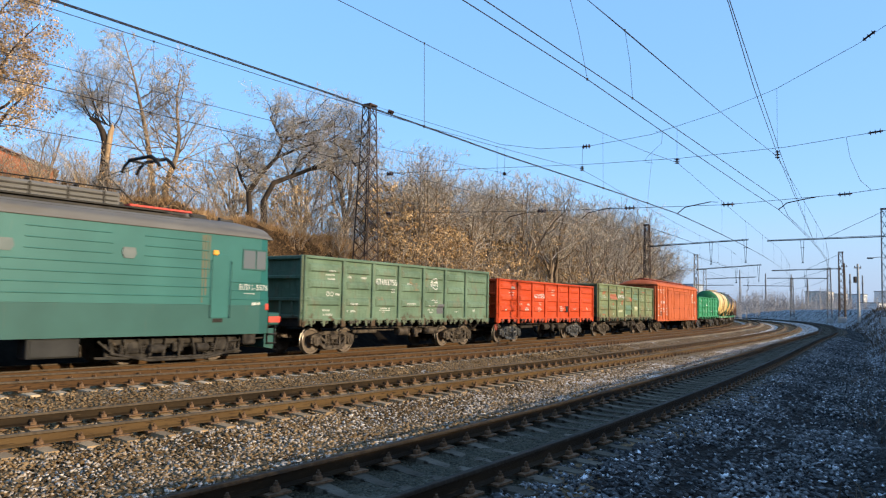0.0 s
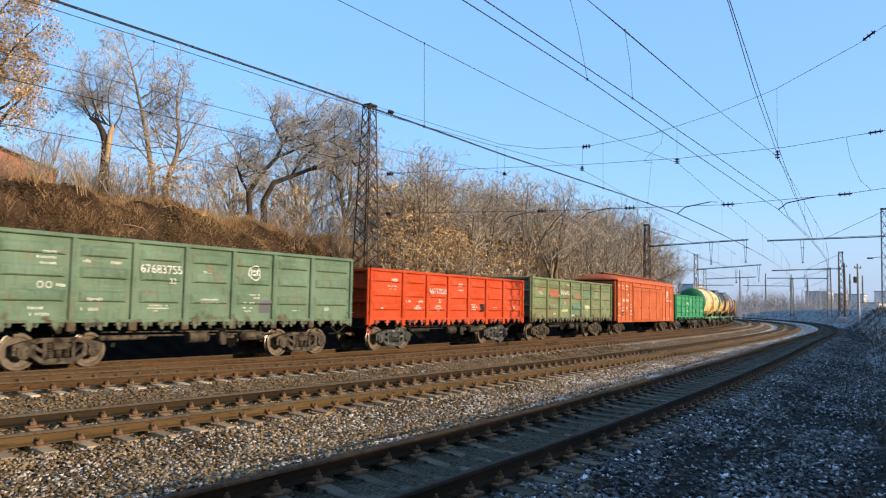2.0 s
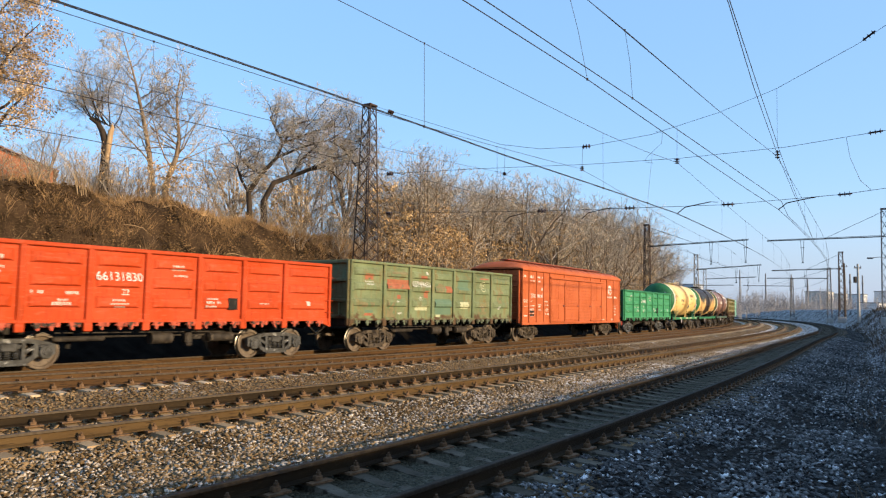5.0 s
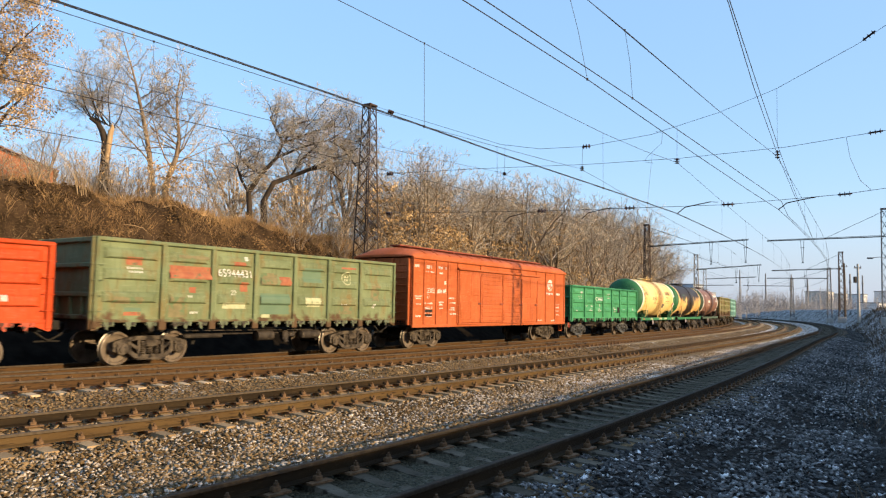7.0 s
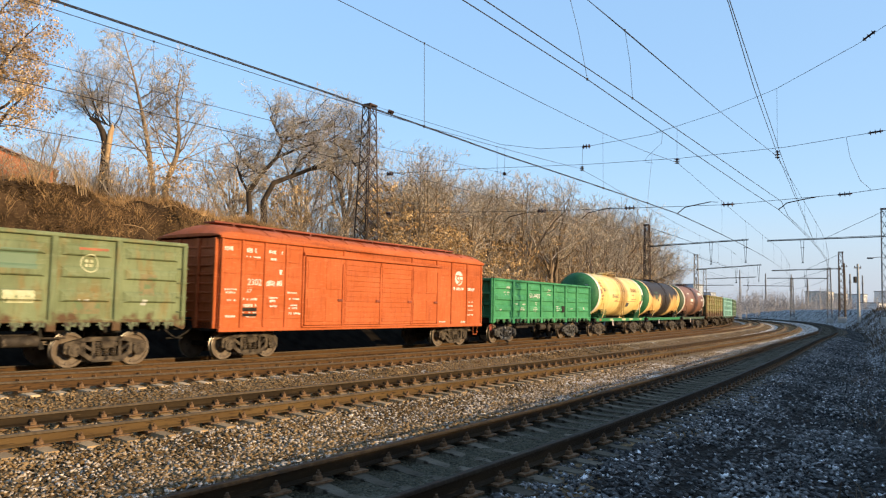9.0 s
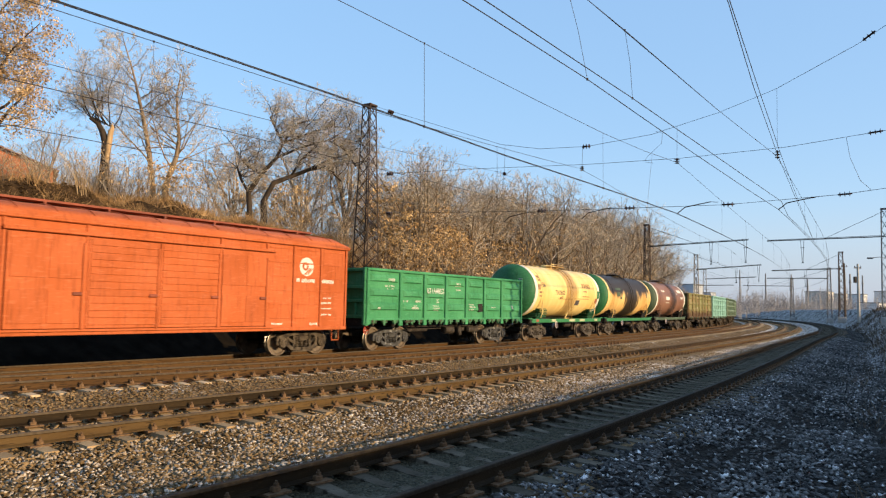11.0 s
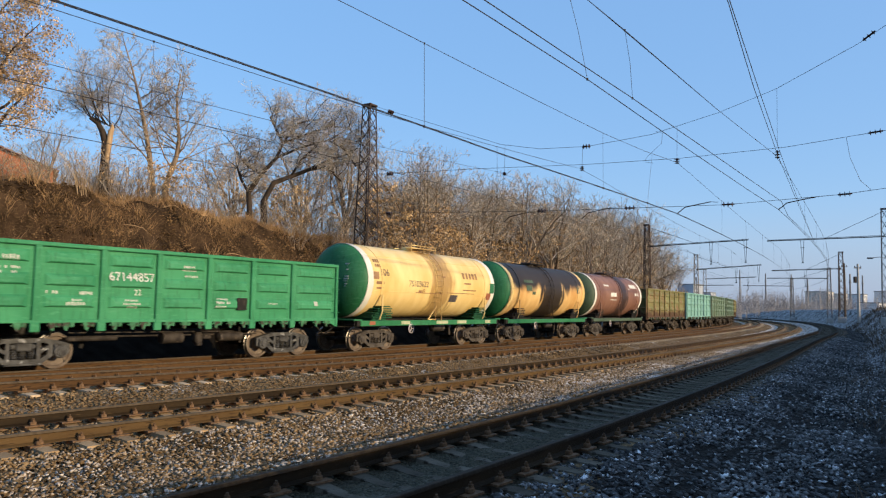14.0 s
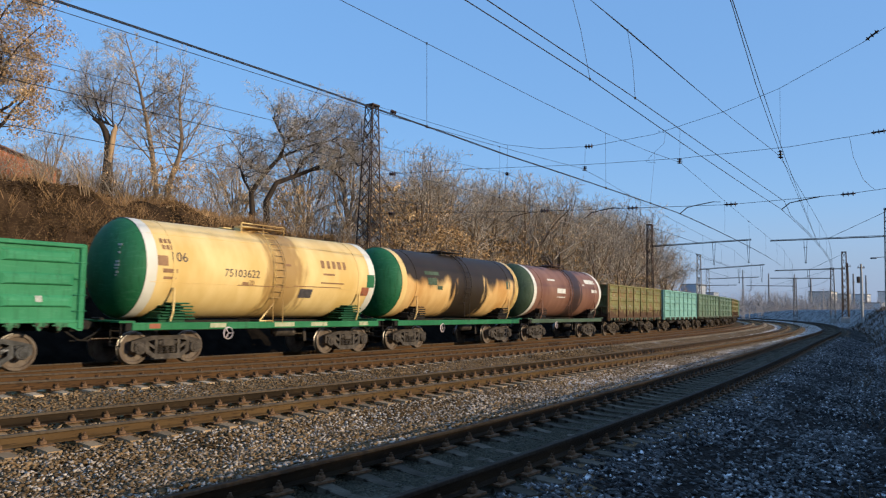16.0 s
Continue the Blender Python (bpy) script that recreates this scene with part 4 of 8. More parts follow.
g5 = gondola("open freight wagon in pale turquoise", P_G5, P_HATCH["green"], 3.475, 6.39, RIBS_TALL, "", small_marks(3.475, (0, 7, 12)))
g6 = gondola("distant open freight wagon in dull green", P_G1, P_HATCH["green"], 3.475, 6.39, RIBS_TALL, "", small_marks(3.475, (0, 7, 12)))

# ---- covered wagon ----
P_BOX = paint("orange_red_van_paint", (0.365, 0.084, 0.022), (0.27, 0.062, 0.02), 1.14, spots=0.60)
M_ROOFRED = surf("red_oxide_roof", (0.14, 0.035, 0.018), (0.24, 0.055, 0.026), 2.0, 0.7, bump=0.15)


def covered_wagon():
    w = thing("covered_wagon", "orange-red covered freight wagon with sliding doors and curved roof", "freight wagon")
    half, hw, z0, z1 = 7.85, 1.52, 0.92, 3.78
    g = Geo().box((0, 0, 1.0), (2 * half, 0.5, 0.3), 0.02)
    for e in (-6.1, 6.1, -2, 2, -half + 0.15, half - 0.15):
        g.box((e, 0, 1.0), (0.3, 2.8, 0.26), 0.02)
    part("underframe", g, M_UNDER, w, "black steel underframe")
    part("floor", Geo().box((0, 0, 1.16), (2 * half - 0.1, 2.9, 0.05)), M_INSIDE, w)
    posts = [-half + 0.06, -6.99, -6.03, -5.07, -4.25, -2.15, 2.15, 4.0, 5.2, 6.5, half - 0.06]
    for sy in (-1, 1):
        y = sy * hw
        for a, b in zip(posts[:-1], posts[1:]):
            panel = part("wall_panel", Geo().box(((a + b) / 2, y, (z0 + z1) / 2), (b - a, 0.04, z1 - z0)), P_BOX, w)
            if not (-4.3 < (a + b) / 2 < 4.0):
                for k in range(6):
                    zc = z0 + (k + 0.7) * (z1 - z0) / 6
                    part("panel_seam", Geo().prism([(a + 0.12, zc - 0.02), (b - 0.12, zc - 0.02), (b - 0.12, zc + 0.018), (a + 0.12, zc + 0.018)], y - 0.042, y + 0.042), P_BOX, panel)
        for e in posts:
            part("post", Geo().box((e, y + sy * 0.035, (z0 + z1) / 2), (0.09, 0.07, z1 - z0), 0.015), P_BOX, w)
        part("bottom_sill", Geo().box((0, y + sy * 0.02, z0 - 0.04), (2 * half, 0.10, 0.13), 0.015), P_BOX, w)
        part("eaves_rail", Geo().box((0, y + sy * 0.05, z1 + 0.03), (2 * half + 0.14, 0.14, 0.10), 0.02), P_BOX, w)
        # doors: a smooth outer leaf and a planked inner leaf, each pair on one rail
        for x0, x1, planks in ((-4.2, -2.2, 0), (-2.15, 0.0, 12), (0.0, 2.1, 12), (2.15, 4.0, 0)):
            d = part("sliding_door", Geo().box(((x0 + x1) / 2, y + sy * 0.07, (z0 + 3.45) / 2 + 0.02), (x1 - x0 - 0.04, 0.05, 3.45 - z0 - 0.1), 0.01), P_BOX, w)
            if planks:
                for k in range(planks):
                    zc = z0 + 0.16 + k * (3.36 - z0 - 0.1) / planks
                    part("plank", Geo().box(((x0 + x1) / 2, y + sy * 0.105, zc + 0.08), (x1 - x0 - 0.16, 0.024, 0.165), 0.008), P_BOX, d)
            else:
                xm = (x0 + x1) / 2
                for zc, h in ((1.55, 0.86), (2.78, 0.98)):
                    for dx in (-0.47, 0.47):
                        part("door_panel", Geo().box((xm + dx, y + sy * 0.10, zc), (0.84, 0.024, h), 0.01), P_BOX, d)
            part("door_bar", Geo().box((x1 - 0.05, y + sy * 0.12, 2.1), (0.07, 0.05, 2.3), 0.015), P_BOX, d)
            part("door_latch", Geo().box((x1 - 0.2, y + sy * 0.13, 1.9), (0.26, 0.06, 0.09), 0.015), M_ROOFRED, d)
        part("door_rail", Geo().box((0, y + sy * 0.10, 3.50), (8.6, 0.09, 0.10), 0.015).box((0, y + sy * 0.09, z0 + 0.02), (8.6, 0.08, 0.06), 0.01), P_BOX, w)
    for sx in (-1, 1):
        x = sx * half
        part("end_wall", Geo().box((x - sx * 0.03, 0, (z0 + z1) / 2), (0.06, 3.0, z1 - z0)), P_BOX, w)
        for yc in (-1.35, -0.5, 0.5, 1.35):
            part("end_post", Geo().box((x + sx * 0.05, yc, (z0 + z1) / 2), (0.12, 0.14, z1 - z0), 0.02), P_BOX, w)
        for k in range(9):
            part("end_rib", Geo().box((x + sx * 0.015, 0, z0 + 0.25 + k * 0.29), (0.05, 2.86, 0.06), 0.012), P_BOX, w)
        coupler(w, sx * (half - 0.08), sx)
        g = Geo()
        for k in range(7):
            g.tube([(x - sx * 0.55, -hw - 0.10, 0.6 + k * 0.3), (x - sx * 0.1, -hw - 0.10, 0.6 + k * 0.3)], 0.013, 5)
        for dx in (0.55, 0.1):
            g.tube([(x - sx * dx, -hw - 0.10, 0.55), (x - sx * dx, -hw - 0.10, 2.5)], 0.015, 5)
        if sx > 0:
            part("step_rung", Geo().bar((x - 0.7, -hw, 0.86), (x - 0.7, -hw, 0.42), 0.03, 0.03).bar((x - 0.35, -hw, 0.86), (x - 0.35, -hw, 0.42), 0.03, 0.03).bar((x - 0.7, -hw, 0.44), (x - 0.35, -hw, 0.44), 0.04, 0.03), P_BOX, w)
    n = 17
    L = half + 0.12
    vs, fs = [], []
    rings = [(-L, 0.10), (-L + 0.1, 0.2), (-L + 0.6, 0.45), (L - 0.6, 0.45), (L - 0.1, 0.2), (L, 0.10)]
    for e, rise in rings:
        for k in range(n):
            a = math.pi * k / (n - 1)
            vs.append((e, 1.62 * math.cos(a), z1 + 0.06 + rise * math.sin(a) ** 0.8))
    for q in range(5):
        fs += [(q * n + k, q * n + k + 1, (q + 1) * n + k + 1, (q + 1) * n + k) for k in range(n - 1)]
    fs += [tuple(range(n)), tuple(reversed(range(5 * n, 6 * n))), tuple([q * n for q in range(6)] + [q * n + n - 1 for q in reversed(range(6))])]
    part("roof", Geo().add(vs, fs), P_BOX, w, "curved orange-red sheet roof", 40)
    for k in range(15):
        x = -L + 1.0 + k * (2 * L - 2.0) / 14
        pts = [(x, 1.64 * math.cos(a), z1 + 0.07 + 0.462 * math.sin(a) ** 0.8) for a in [math.pi * j / 12 for j in range(1, 12)]]
        part("roof_rib", Geo().tube(pts, 0.012, 4), P_BOX, w)
    part("roof_walkway", Geo().box((0, 0, z1 + 0.62), (2 * L - 1.6, 0.5, 0.05), 0.01).box((0, -0.3, z1 + 0.64), (2 * L - 1.6, 0.05, 0.06)), M_ROOFRED, w, "narrow walkway along the roof")
    for k in range(8):
        part("walkway_bracket", Geo().box((-6.4 + k * 1.83, -0.1, z1 + 0.55), (0.06, 0.5, 0.12)), M_ROOFRED, w)
    for sx in (-1, 1):
        bogie(w, sx * 6.12)
    lettering(w, "2302", -6.45, 2.32, 0.22, -hw - 0.034, M_WHITE, "wagon_number")
    lettering(w, "27", -6.66, 2.08, 0.16, -hw - 0.034, M_WHITE)
    marks(w, [(-7.55, 3.46, 0.34, 0.14), (-6.62, 3.46, 0.42, 0.16), (-5.6, 3.46, 0.72, 0.12), (-6.55, 3.24, 0.6, 0.06), (-5.62, 3.22, 0.36, 0.10), (-5.32, 2.80, 0.10, 0.16),
              (-7.42, 2.17, 0.5, 0.07), (-7.42, 2.06, 0.4, 0.06), (-7.38, 1.82, 0.36, 0.06), (-7.4, 1.30, 0.4, 0.12), (-5.6, 2.41, 0.72, 0.20),
              (-6.62, 1.86, 0.6, 0.08), (-6.62, 1.66, 0.56, 0.10), (-6.62, 1.43, 0.58, 0.05), (-6.56, 1.27, 0.42, 0.06), (-5.62, 1.92, 0.4, 0.06), (-5.6, 1.82, 0.35, 0.10), (-5.6, 1.64, 0.32, 0.06),
              (-4.68, 2.12, 0.62, 0.07), (-4.66, 1.90, 0.5, 0.07), (-4.66, 1.68, 0.52, 0.07), (-4.66, 1.59, 0.52, 0.06), (-4.66, 1.40, 0.62, 0.08),
              (5.80, 2.56, 0.95, 0.15), (6.85, 2.56, 0.62, 0.15), (6.8, 1.96, 0.5, 0.05), (6.8, 1.78, 0.5, 0.08), (6.8, 1.58, 0.48, 0.05), (6.8, 1.36, 0.55, 0.07), (4.5, 1.05, 0.5, 0.07), (6.2, 1.03, 0.4, 0.1)], -hw - 0.034, M_WHITE)
    marks(w, [(-6.62, 1.53, 0.6, 0.12), (-6.62, 1.35, 0.6, 0.09)], -hw - 0.03, M_UNDER, "sign_plate")
    ring(w, 5.80, 3.05, 0.0, 0.33, -hw - 0.03, M_WHITE, "emblem")
    ring(w, 5.74, 3.06, 0.07, 0.15, -hw - 0.034, P_BOX, "emblem_ring")
    for k in range(3):
        part("emblem_stripe", Geo().bar((5.66 + k * 0.1, -hw - 0.036, 2.74 + k * 0.02), (5.95 + k * 0.07, -hw - 0.036, 3.0), 0.006, 0.035), P_BOX, w)
    return w


box_wagon = covered_wagon()

# ---- tank wagons ----
def stained(name, clean, clean2, dark, crown, band_x, band_w, strength, rough=0.5):
    """Tank paint with a spill: dark from the crown down to a ragged line, and in a band down the flank."""
    m, n, l, b = nodes_of(name)
    tc = n.new("ShaderNodeTexCoord")
    sep = n.new("ShaderNodeSeparateXYZ")
    l.new(tc.outputs["Object"], sep.inputs[0])

    def noise_tex(scale, stretch, detail=7):
        mp = n.new("ShaderNodeMapping")
        mp.inputs["Scale"].default_value = stretch
        l.new(tc.outputs["Object"], mp.inputs[0])
        t = n.new("ShaderNodeTexNoise")
        t.inputs["Scale"].default_value, t.inputs["Detail"].default_value = scale, detail
        l.new(mp.outputs[0], t.inputs["Vector"])
        return t.outputs["Fac"]

    def calc(op, a, b_, c=None):
        k = n.new("ShaderNodeMath")
        k.operation = op
        for i, v in enumerate((a, b_, c)):
            if v is None:
                continue
            if isinstance(v, (int, float)):
                k.inputs[i].default_value = v
            else:
                l.new(v, k.inputs[i])
        return k.outputs[0]

    def ramp01(v, lo, hi):
        k = n.new("ShaderNodeMapRange")
        k.interpolation_type = 'SMOOTHSTEP'
        l.new(v, k.inputs["Value"])
        k.inputs["From Min"].default_value, k.inputs["From Max"].default_value = lo, hi
        return k.outputs[0]
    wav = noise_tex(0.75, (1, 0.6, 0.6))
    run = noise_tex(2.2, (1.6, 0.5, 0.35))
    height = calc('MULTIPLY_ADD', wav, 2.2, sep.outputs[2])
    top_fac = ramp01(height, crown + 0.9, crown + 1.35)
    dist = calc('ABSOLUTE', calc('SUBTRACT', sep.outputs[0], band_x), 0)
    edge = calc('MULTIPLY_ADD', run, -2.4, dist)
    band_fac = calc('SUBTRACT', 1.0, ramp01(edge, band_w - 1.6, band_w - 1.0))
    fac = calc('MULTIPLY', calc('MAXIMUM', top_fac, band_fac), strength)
    base = n.new("ShaderNodeValToRGB")
    base.color_ramp.elements[0].position, base.color_ramp.elements[1].position = 0.35, 0.65
    base.color_ramp.elements[0].color, base.color_ramp.elements[1].color = (*clean, 1), (*clean2, 1)
    l.new(noise_tex(1.1, (1, 0.5, 0.4)), base.inputs[0])
    mx = n.new("ShaderNodeMixRGB")
    mx.inputs[2].default_value = (*dark, 1)
    l.new(fac, mx.inputs[0])
    l.new(base.outputs[0], mx.inputs[1])
    l.new(mx.outputs[0], b.inputs["Base Color"])
    b.inputs["Roughness"].default_value = rough
    b.inputs["Specular IOR Level"].default_value = 0.25
    return m


P_CREAM = stained("cream_yellow_tank_paint", (0.62, 0.42, 0.135), (0.78, 0.59, 0.26), (0.26, 0.15, 0.05), 9.0, 0.35, 0.8, 0.75, 0.42)
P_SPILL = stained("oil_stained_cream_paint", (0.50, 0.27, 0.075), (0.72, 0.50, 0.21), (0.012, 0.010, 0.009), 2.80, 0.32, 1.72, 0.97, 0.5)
P_BROWN = stained("red_brown_tank_paint", (0.15, 0.068, 0.043), (0.24, 0.128, 0.085), (0.03, 0.018, 0.015), 4.2, 1.0, 1.0, 0.92, 0.5)
P_TGREEN = paint("tank_end_green_paint", (0.022, 0.115, 0.047), (0.03, 0.09, 0.045), 1.2, 0.5, spots=0.66)
P_DGREEN = paint("dark_green_tank_end_paint", (0.05, 0.075, 0.045), (0.04, 0.05, 0.035), 1.3, 0.5)
P_FRAME = paint("grass_green_frame_paint", (0.0218, 0.13, 0.0488), (0.0375, 0.075, 0.0375), 1.2, 0.5, spots=0.60)


def tank_wagon(label, shell, ends, ring_mat, frame_mat, steps_mat, hl=5.0, pivot=3.95):
    w = thing("tank_wagon", label, "tank wagon", "tank wagons of the train")
    zc, r = 2.72, 1.50
    part("barrel", Geo().lathe([(-hl, r), (-hl + 0.02, r), (hl - 0.02, r), (hl, r)], 64, 'X', (0, 0, zc), False), shell, w, "", 30)
    for sx in (-1, 1):
        prof = [(sx * (hl + 0.62 * math.sin(a)), r * math.cos(a) ** 0.75) for a in [math.pi / 2 * k / 10 for k in range(10)]] + [(sx * (hl + 0.62), 0.02)]
        if sx < 0:
            prof = prof[::-1]
        part("end_dome", Geo().lathe(prof, 64, 'X', (0, 0, zc), True), ends, w, "", 30)
        x = sx * (hl - 0.06)
        part("end_band", Geo().lathe([(x - 0.17, r), (x - 0.17, r + 0.006), (x + 0.17, r + 0.006), (x + 0.17, r)], 64, 'X', (0, 0, zc), False), ring_mat, w, "", 30)
    for x in (-4.05, 4.05):
        part("strap", Geo().lathe([(x - 0.05, r), (x - 0.05, r + 0.014), (x + 0.05, r + 0.014), (x + 0.05, r)], 64, 'X', (0, 0, zc), False), shell, w, "", 30)
        for sy in (-1, 1):
            part("strap_bolt", Geo().tube([(x, sy * 1.505, zc - 0.55), (x, sy * 1.50, zc - 1.25), (x, sy * 1.38, zc - 1.55)], [0.04, 0.035, 0.03], 6), shell, w)
    # saddles with stepped fins
    for x in (-3.9, 3.9):
        sad = part("saddle", Geo().box((x, 0, 1.28), (0.9, 2.5, 0.36), 0.03), steps_mat, w)
        for sy in (-1, 1):
            for dz, wd in ((0.0, 1.25), (0.09, 1.05), (0.18, 1.15), (0.27, 0.9), (0.36, 0.95), (0.45, 0.62)):
                part("fin", Geo().box((x + 0.12 * (1 if x < 0 else -1), sy * (1.0 + 0.32 * dz), 1.24 + dz), (wd, 0.66, 0.05), 0.01), steps_mat, sad)
            part("gusset", Geo().prism([(x - 0.30, 1.12), (x + 0.30, 1.12), (x + 0.2, 1.7), (x - 0.2, 1.7)], sy * 1.12 - 0.03, sy * 1.12 + 0.03), steps_mat, sad)
    g = Geo()
    for sy in (-1, 1):
        g.box((0, sy * 1.42, 1.02), (10.6, 0.10, 0.22), 0.02)
    part("side_sill", g, frame_mat, w)
    g = Geo().box((0, 0, 1.0), (11.0, 0.45, 0.32), 0.03)
    for x in (-5.35, 5.35, -3.9, 3.9, 0):
        g.box((x, 0, 1.02), (0.26, 2.86, 0.24), 0.02)
    part("underframe", g, M_UNDER, w, "dark steel underframe")
    for sx in (-1, 1):
        part("end_platform", Geo().box((sx * 5.45, 0, 1.15), (0.5, 2.9, 0.06), 0.01), frame_mat, w)
        g = Geo()
        for yy in (-1.42, -0.9):
            g.tube([(sx * 5.62, yy, 1.15), (sx * 5.62, yy, 0.45)], 0.016, 5)
        for z in (0.47, 0.72, 0.97):
            g.tube([(sx * 5.62, -1.42, z), (sx * 5.62, -0.9, z)], 0.016, 5)
        part("step_ladder", g, M_UNDER, w, "", 60)
        coupler(w, sx * 5.45, sx)
        bogie(w, sx * pivot, M_BOGIEDARK)
    # manhole, platform, ladder
    part("manhole", Geo().lathe([(zc + r - 0.15, 0.36), (zc + r + 0.12, 0.36), (zc + r + 0.18, 0.30), (zc + r + 0.2, 0.02)], 20, 'Z', (-0.3, 0, 0), True), shell, w, "", 40)
    plat = part("platform", Geo().box((0, -0.42, zc + r + 0.10), (1.9, 0.42, 0.04), 0.01).box((0, 0.5, zc + r + 0.10), (1.9, 0.3, 0.04), 0.01), shell, w)
    g = Geo()
    for x in (-0.95, 0, 0.95):
        g.tube([(x, -0.6, zc + r - 0.1), (x, -0.6, zc + r + 0.22)], 0.02, 5)
    g.tube([(-0.95, -0.6, zc + r + 0.22), (0.95, -0.6, zc + r + 0.22)], 0.02, 5)
    part("platform_rail", g, shell, plat)
    arc = [math.radians(a) for a in range(12, 122, 10)]
    g = Geo()
    for x in (-0.22, 0.22):
        g.tube([(x, -(r + 0.09) * math.sin(a), zc + (r + 0.09) * math.cos(a)) for a in arc] + [(x, -1.5, 1.1)], 0.018, 5)
    for a in [math.radians(12 + 9 * k) for k in range(13)]:
        g.tube([(-0.22, -(r + 0.09) * math.sin(a), zc + (r + 0.09) * math.cos(a)), (0.22, -(r + 0.09) * math.sin(a), zc + (r + 0.09) * math.cos(a))], 0.014, 5)
    part("ladder", g, shell, w, "curved ladder up the tank side", 60)
    g = Geo().lathe([(-1.50, 0.17), (-1.47, 0.2), (-1.44, 0.17)], 20, 'Y', (-2.0, 0, 0.78), False)
    for k in range(3):
        t = k * 2.09
        g.tube([(-2.0, -1.47, 0.78), (-2.0 + 0.18 * math.cos(t), -1.47, 0.78 + 0.18 * math.sin(t))], 0.014, 5)
    part("handbrake_wheel", g, surf("pale_wheel_paint", (0.5, 0.42, 0.42), (0.6, 0.5, 0.48), 5.0), w, "pale painted handbrake wheel", 60)
    part("air_tank", Geo().lathe([(-0.5, 0.05), (-0.44, 0.17), (0.44, 0.17), (0.5, 0.05)], 14, 'X', (0.9, -0.8, 0.76)), M_GEAR, w, "", 40)
    part("brake_lever", Geo().bar((1.9, -0.8, 0.95), (1.95, -0.8, 0.4), 0.05, 0.14, 0.01), M_GEAR, w)
    return w


def on_barrel(parent, text, x, ang, h, mat, name="lettering"):
    """Lettering laid on the barrel at an angle down from the crown."""
    ob = lettering(parent, text, 0, 0, h, 0, mat, name)
    for v in ob.data.vertices:
        v.co.y, v.co.z = v.co.y, 0.0
    r, zc = 1.512, 2.72
    a0 = math.radians(ang)
    for v in ob.data.vertices:
        a = a0 - v.co.y / r
        v.co = Vector((v.co.x, -r * math.sin(a), zc + r * math.cos(a)))
    ob.matrix_basis = pose(x, 0, 0)


def barrel_marks(parent, rows, mat, name="stencil_mark"):
    r, zc = 1.512, 2.72
    for x, ang, w, h in rows:
        a0 = math.radians(ang)
        vs = []
        for k in range(5):
            a = a0 + (k / 4 - 0.5) * h / r
            vs += [(x - w / 2, -r * math.sin(a), zc + r * math.cos(a)), (x + w / 2, -r * math.sin(a), zc + r * math.cos(a))]
        part(name, Geo().add(vs, [(2 * k, 2 * k + 2, 2 * k + 3, 2 * k + 1) for k in range(4)]), mat, parent)


M_BAND = surf("cream_white_band_paint", (0.60, 0.58, 0.50), (0.70, 0.68, 0.60), 1.2, 0.5, bump=0.0, c3=(0.46, 0.42, 0.32), spots=0.66, spot_scale=3)
P_SADDLE = paint("dark_green_saddle_paint", (0.012, 0.068, 0.028), (0.025, 0.05, 0.028), 1.2, 0.5)
M_BROWNINK = surf("brown_lettering", (0.20, 0.11, 0.05), (0.30, 0.17, 0.08), 5.0, 0.7, bump=0.0)
t1 = tank_wagon("cream-yellow tank wagon with green ends and white bands", P_CREAM, P_TGREEN, M_BAND, P_FRAME, P_SADDLE, 4.86, 3.90)
on_barrel(t1, "75103622", -1.55, 96, 0.26, M_DARKINK, "wagon_number")
on_barrel(t1, "106", -3.9, 82, 0.30, M_DARKINK)
on_barrel(t1, "20", -1.15, 105, 0.16, M_BROWNINK)
part("ladder_brace", Geo().bar((-0.75, -1.45, 1.16), (-0.28, -1.56, 1.72), 0.04, 0.04).bar((-0.75, -1.45, 1.16), (-0.25, -1.5, 1.16), 0.04, 0.04), P_CREAM, t1)
barrel_marks(t1, [(-4.42, 58, 0.10, 0.16), (-4.28, 58, 0.10, 0.16), (-4.14, 58, 0.10, 0.16), (-4.38, 66, 0.10, 0.15), (-4.24, 66, 0.10, 0.15), (-4.10, 66, 0.10, 0.15)], M_BROWNINK, "owner_mark")
barrel_marks(t1, [(2.12, 72, 0.17, 0.30), (2.42, 72, 0.15, 0.30), (2.70, 72, 0.16, 0.30), (2.98, 72, 0.18, 0.30), (3.26, 72, 0.15, 0.30)], M_BROWNINK, "owner_mark")
barrel_marks(t1, [(-4.45, 82, 0.34, 0.30), (-4.2, 93, 0.5, 0.12), (-4.2, 101, 0.42, 0.08), (-1.4, 104, 0.24, 0.12), (0.4, 77, 0.3, 0.08), (2.4, 86, 0.6, 0.07), (2.6, 98, 1.2, 0.05), (-0.6, 106, 2.2, 0.03), (1.9, 104, 2.4, 0.03)], M_BROWNINK)
barrel_marks(t1, [(1.35, 114, 0.62, 0.34)], M_DARKINK, "hazard_plate")
barrel_marks(t1, [(4.72, 92, 0.42, 0.5)], P_TGREEN, "green_plate")
barrel_marks(t1, [(4.45, 108, 0.42, 0.34)], M_ORANGE, "warning_plate")
for zz, ww in ((3.35, 0.5), (3.12, 0.42), (2.86, 0.5), (2.76, 0.55), (2.56, 0.36)):
    part("stencil_mark", Geo().box((-5.445 + 0.10 * abs(zz - 2.72), -0.62, zz), (0.01, ww, 0.06)).box((-5.445 + 0.10 * abs(zz - 2.72), -0.62, zz - 0.09), (0.01, ww * 0.7, 0.03)), M_FAINT, t1)
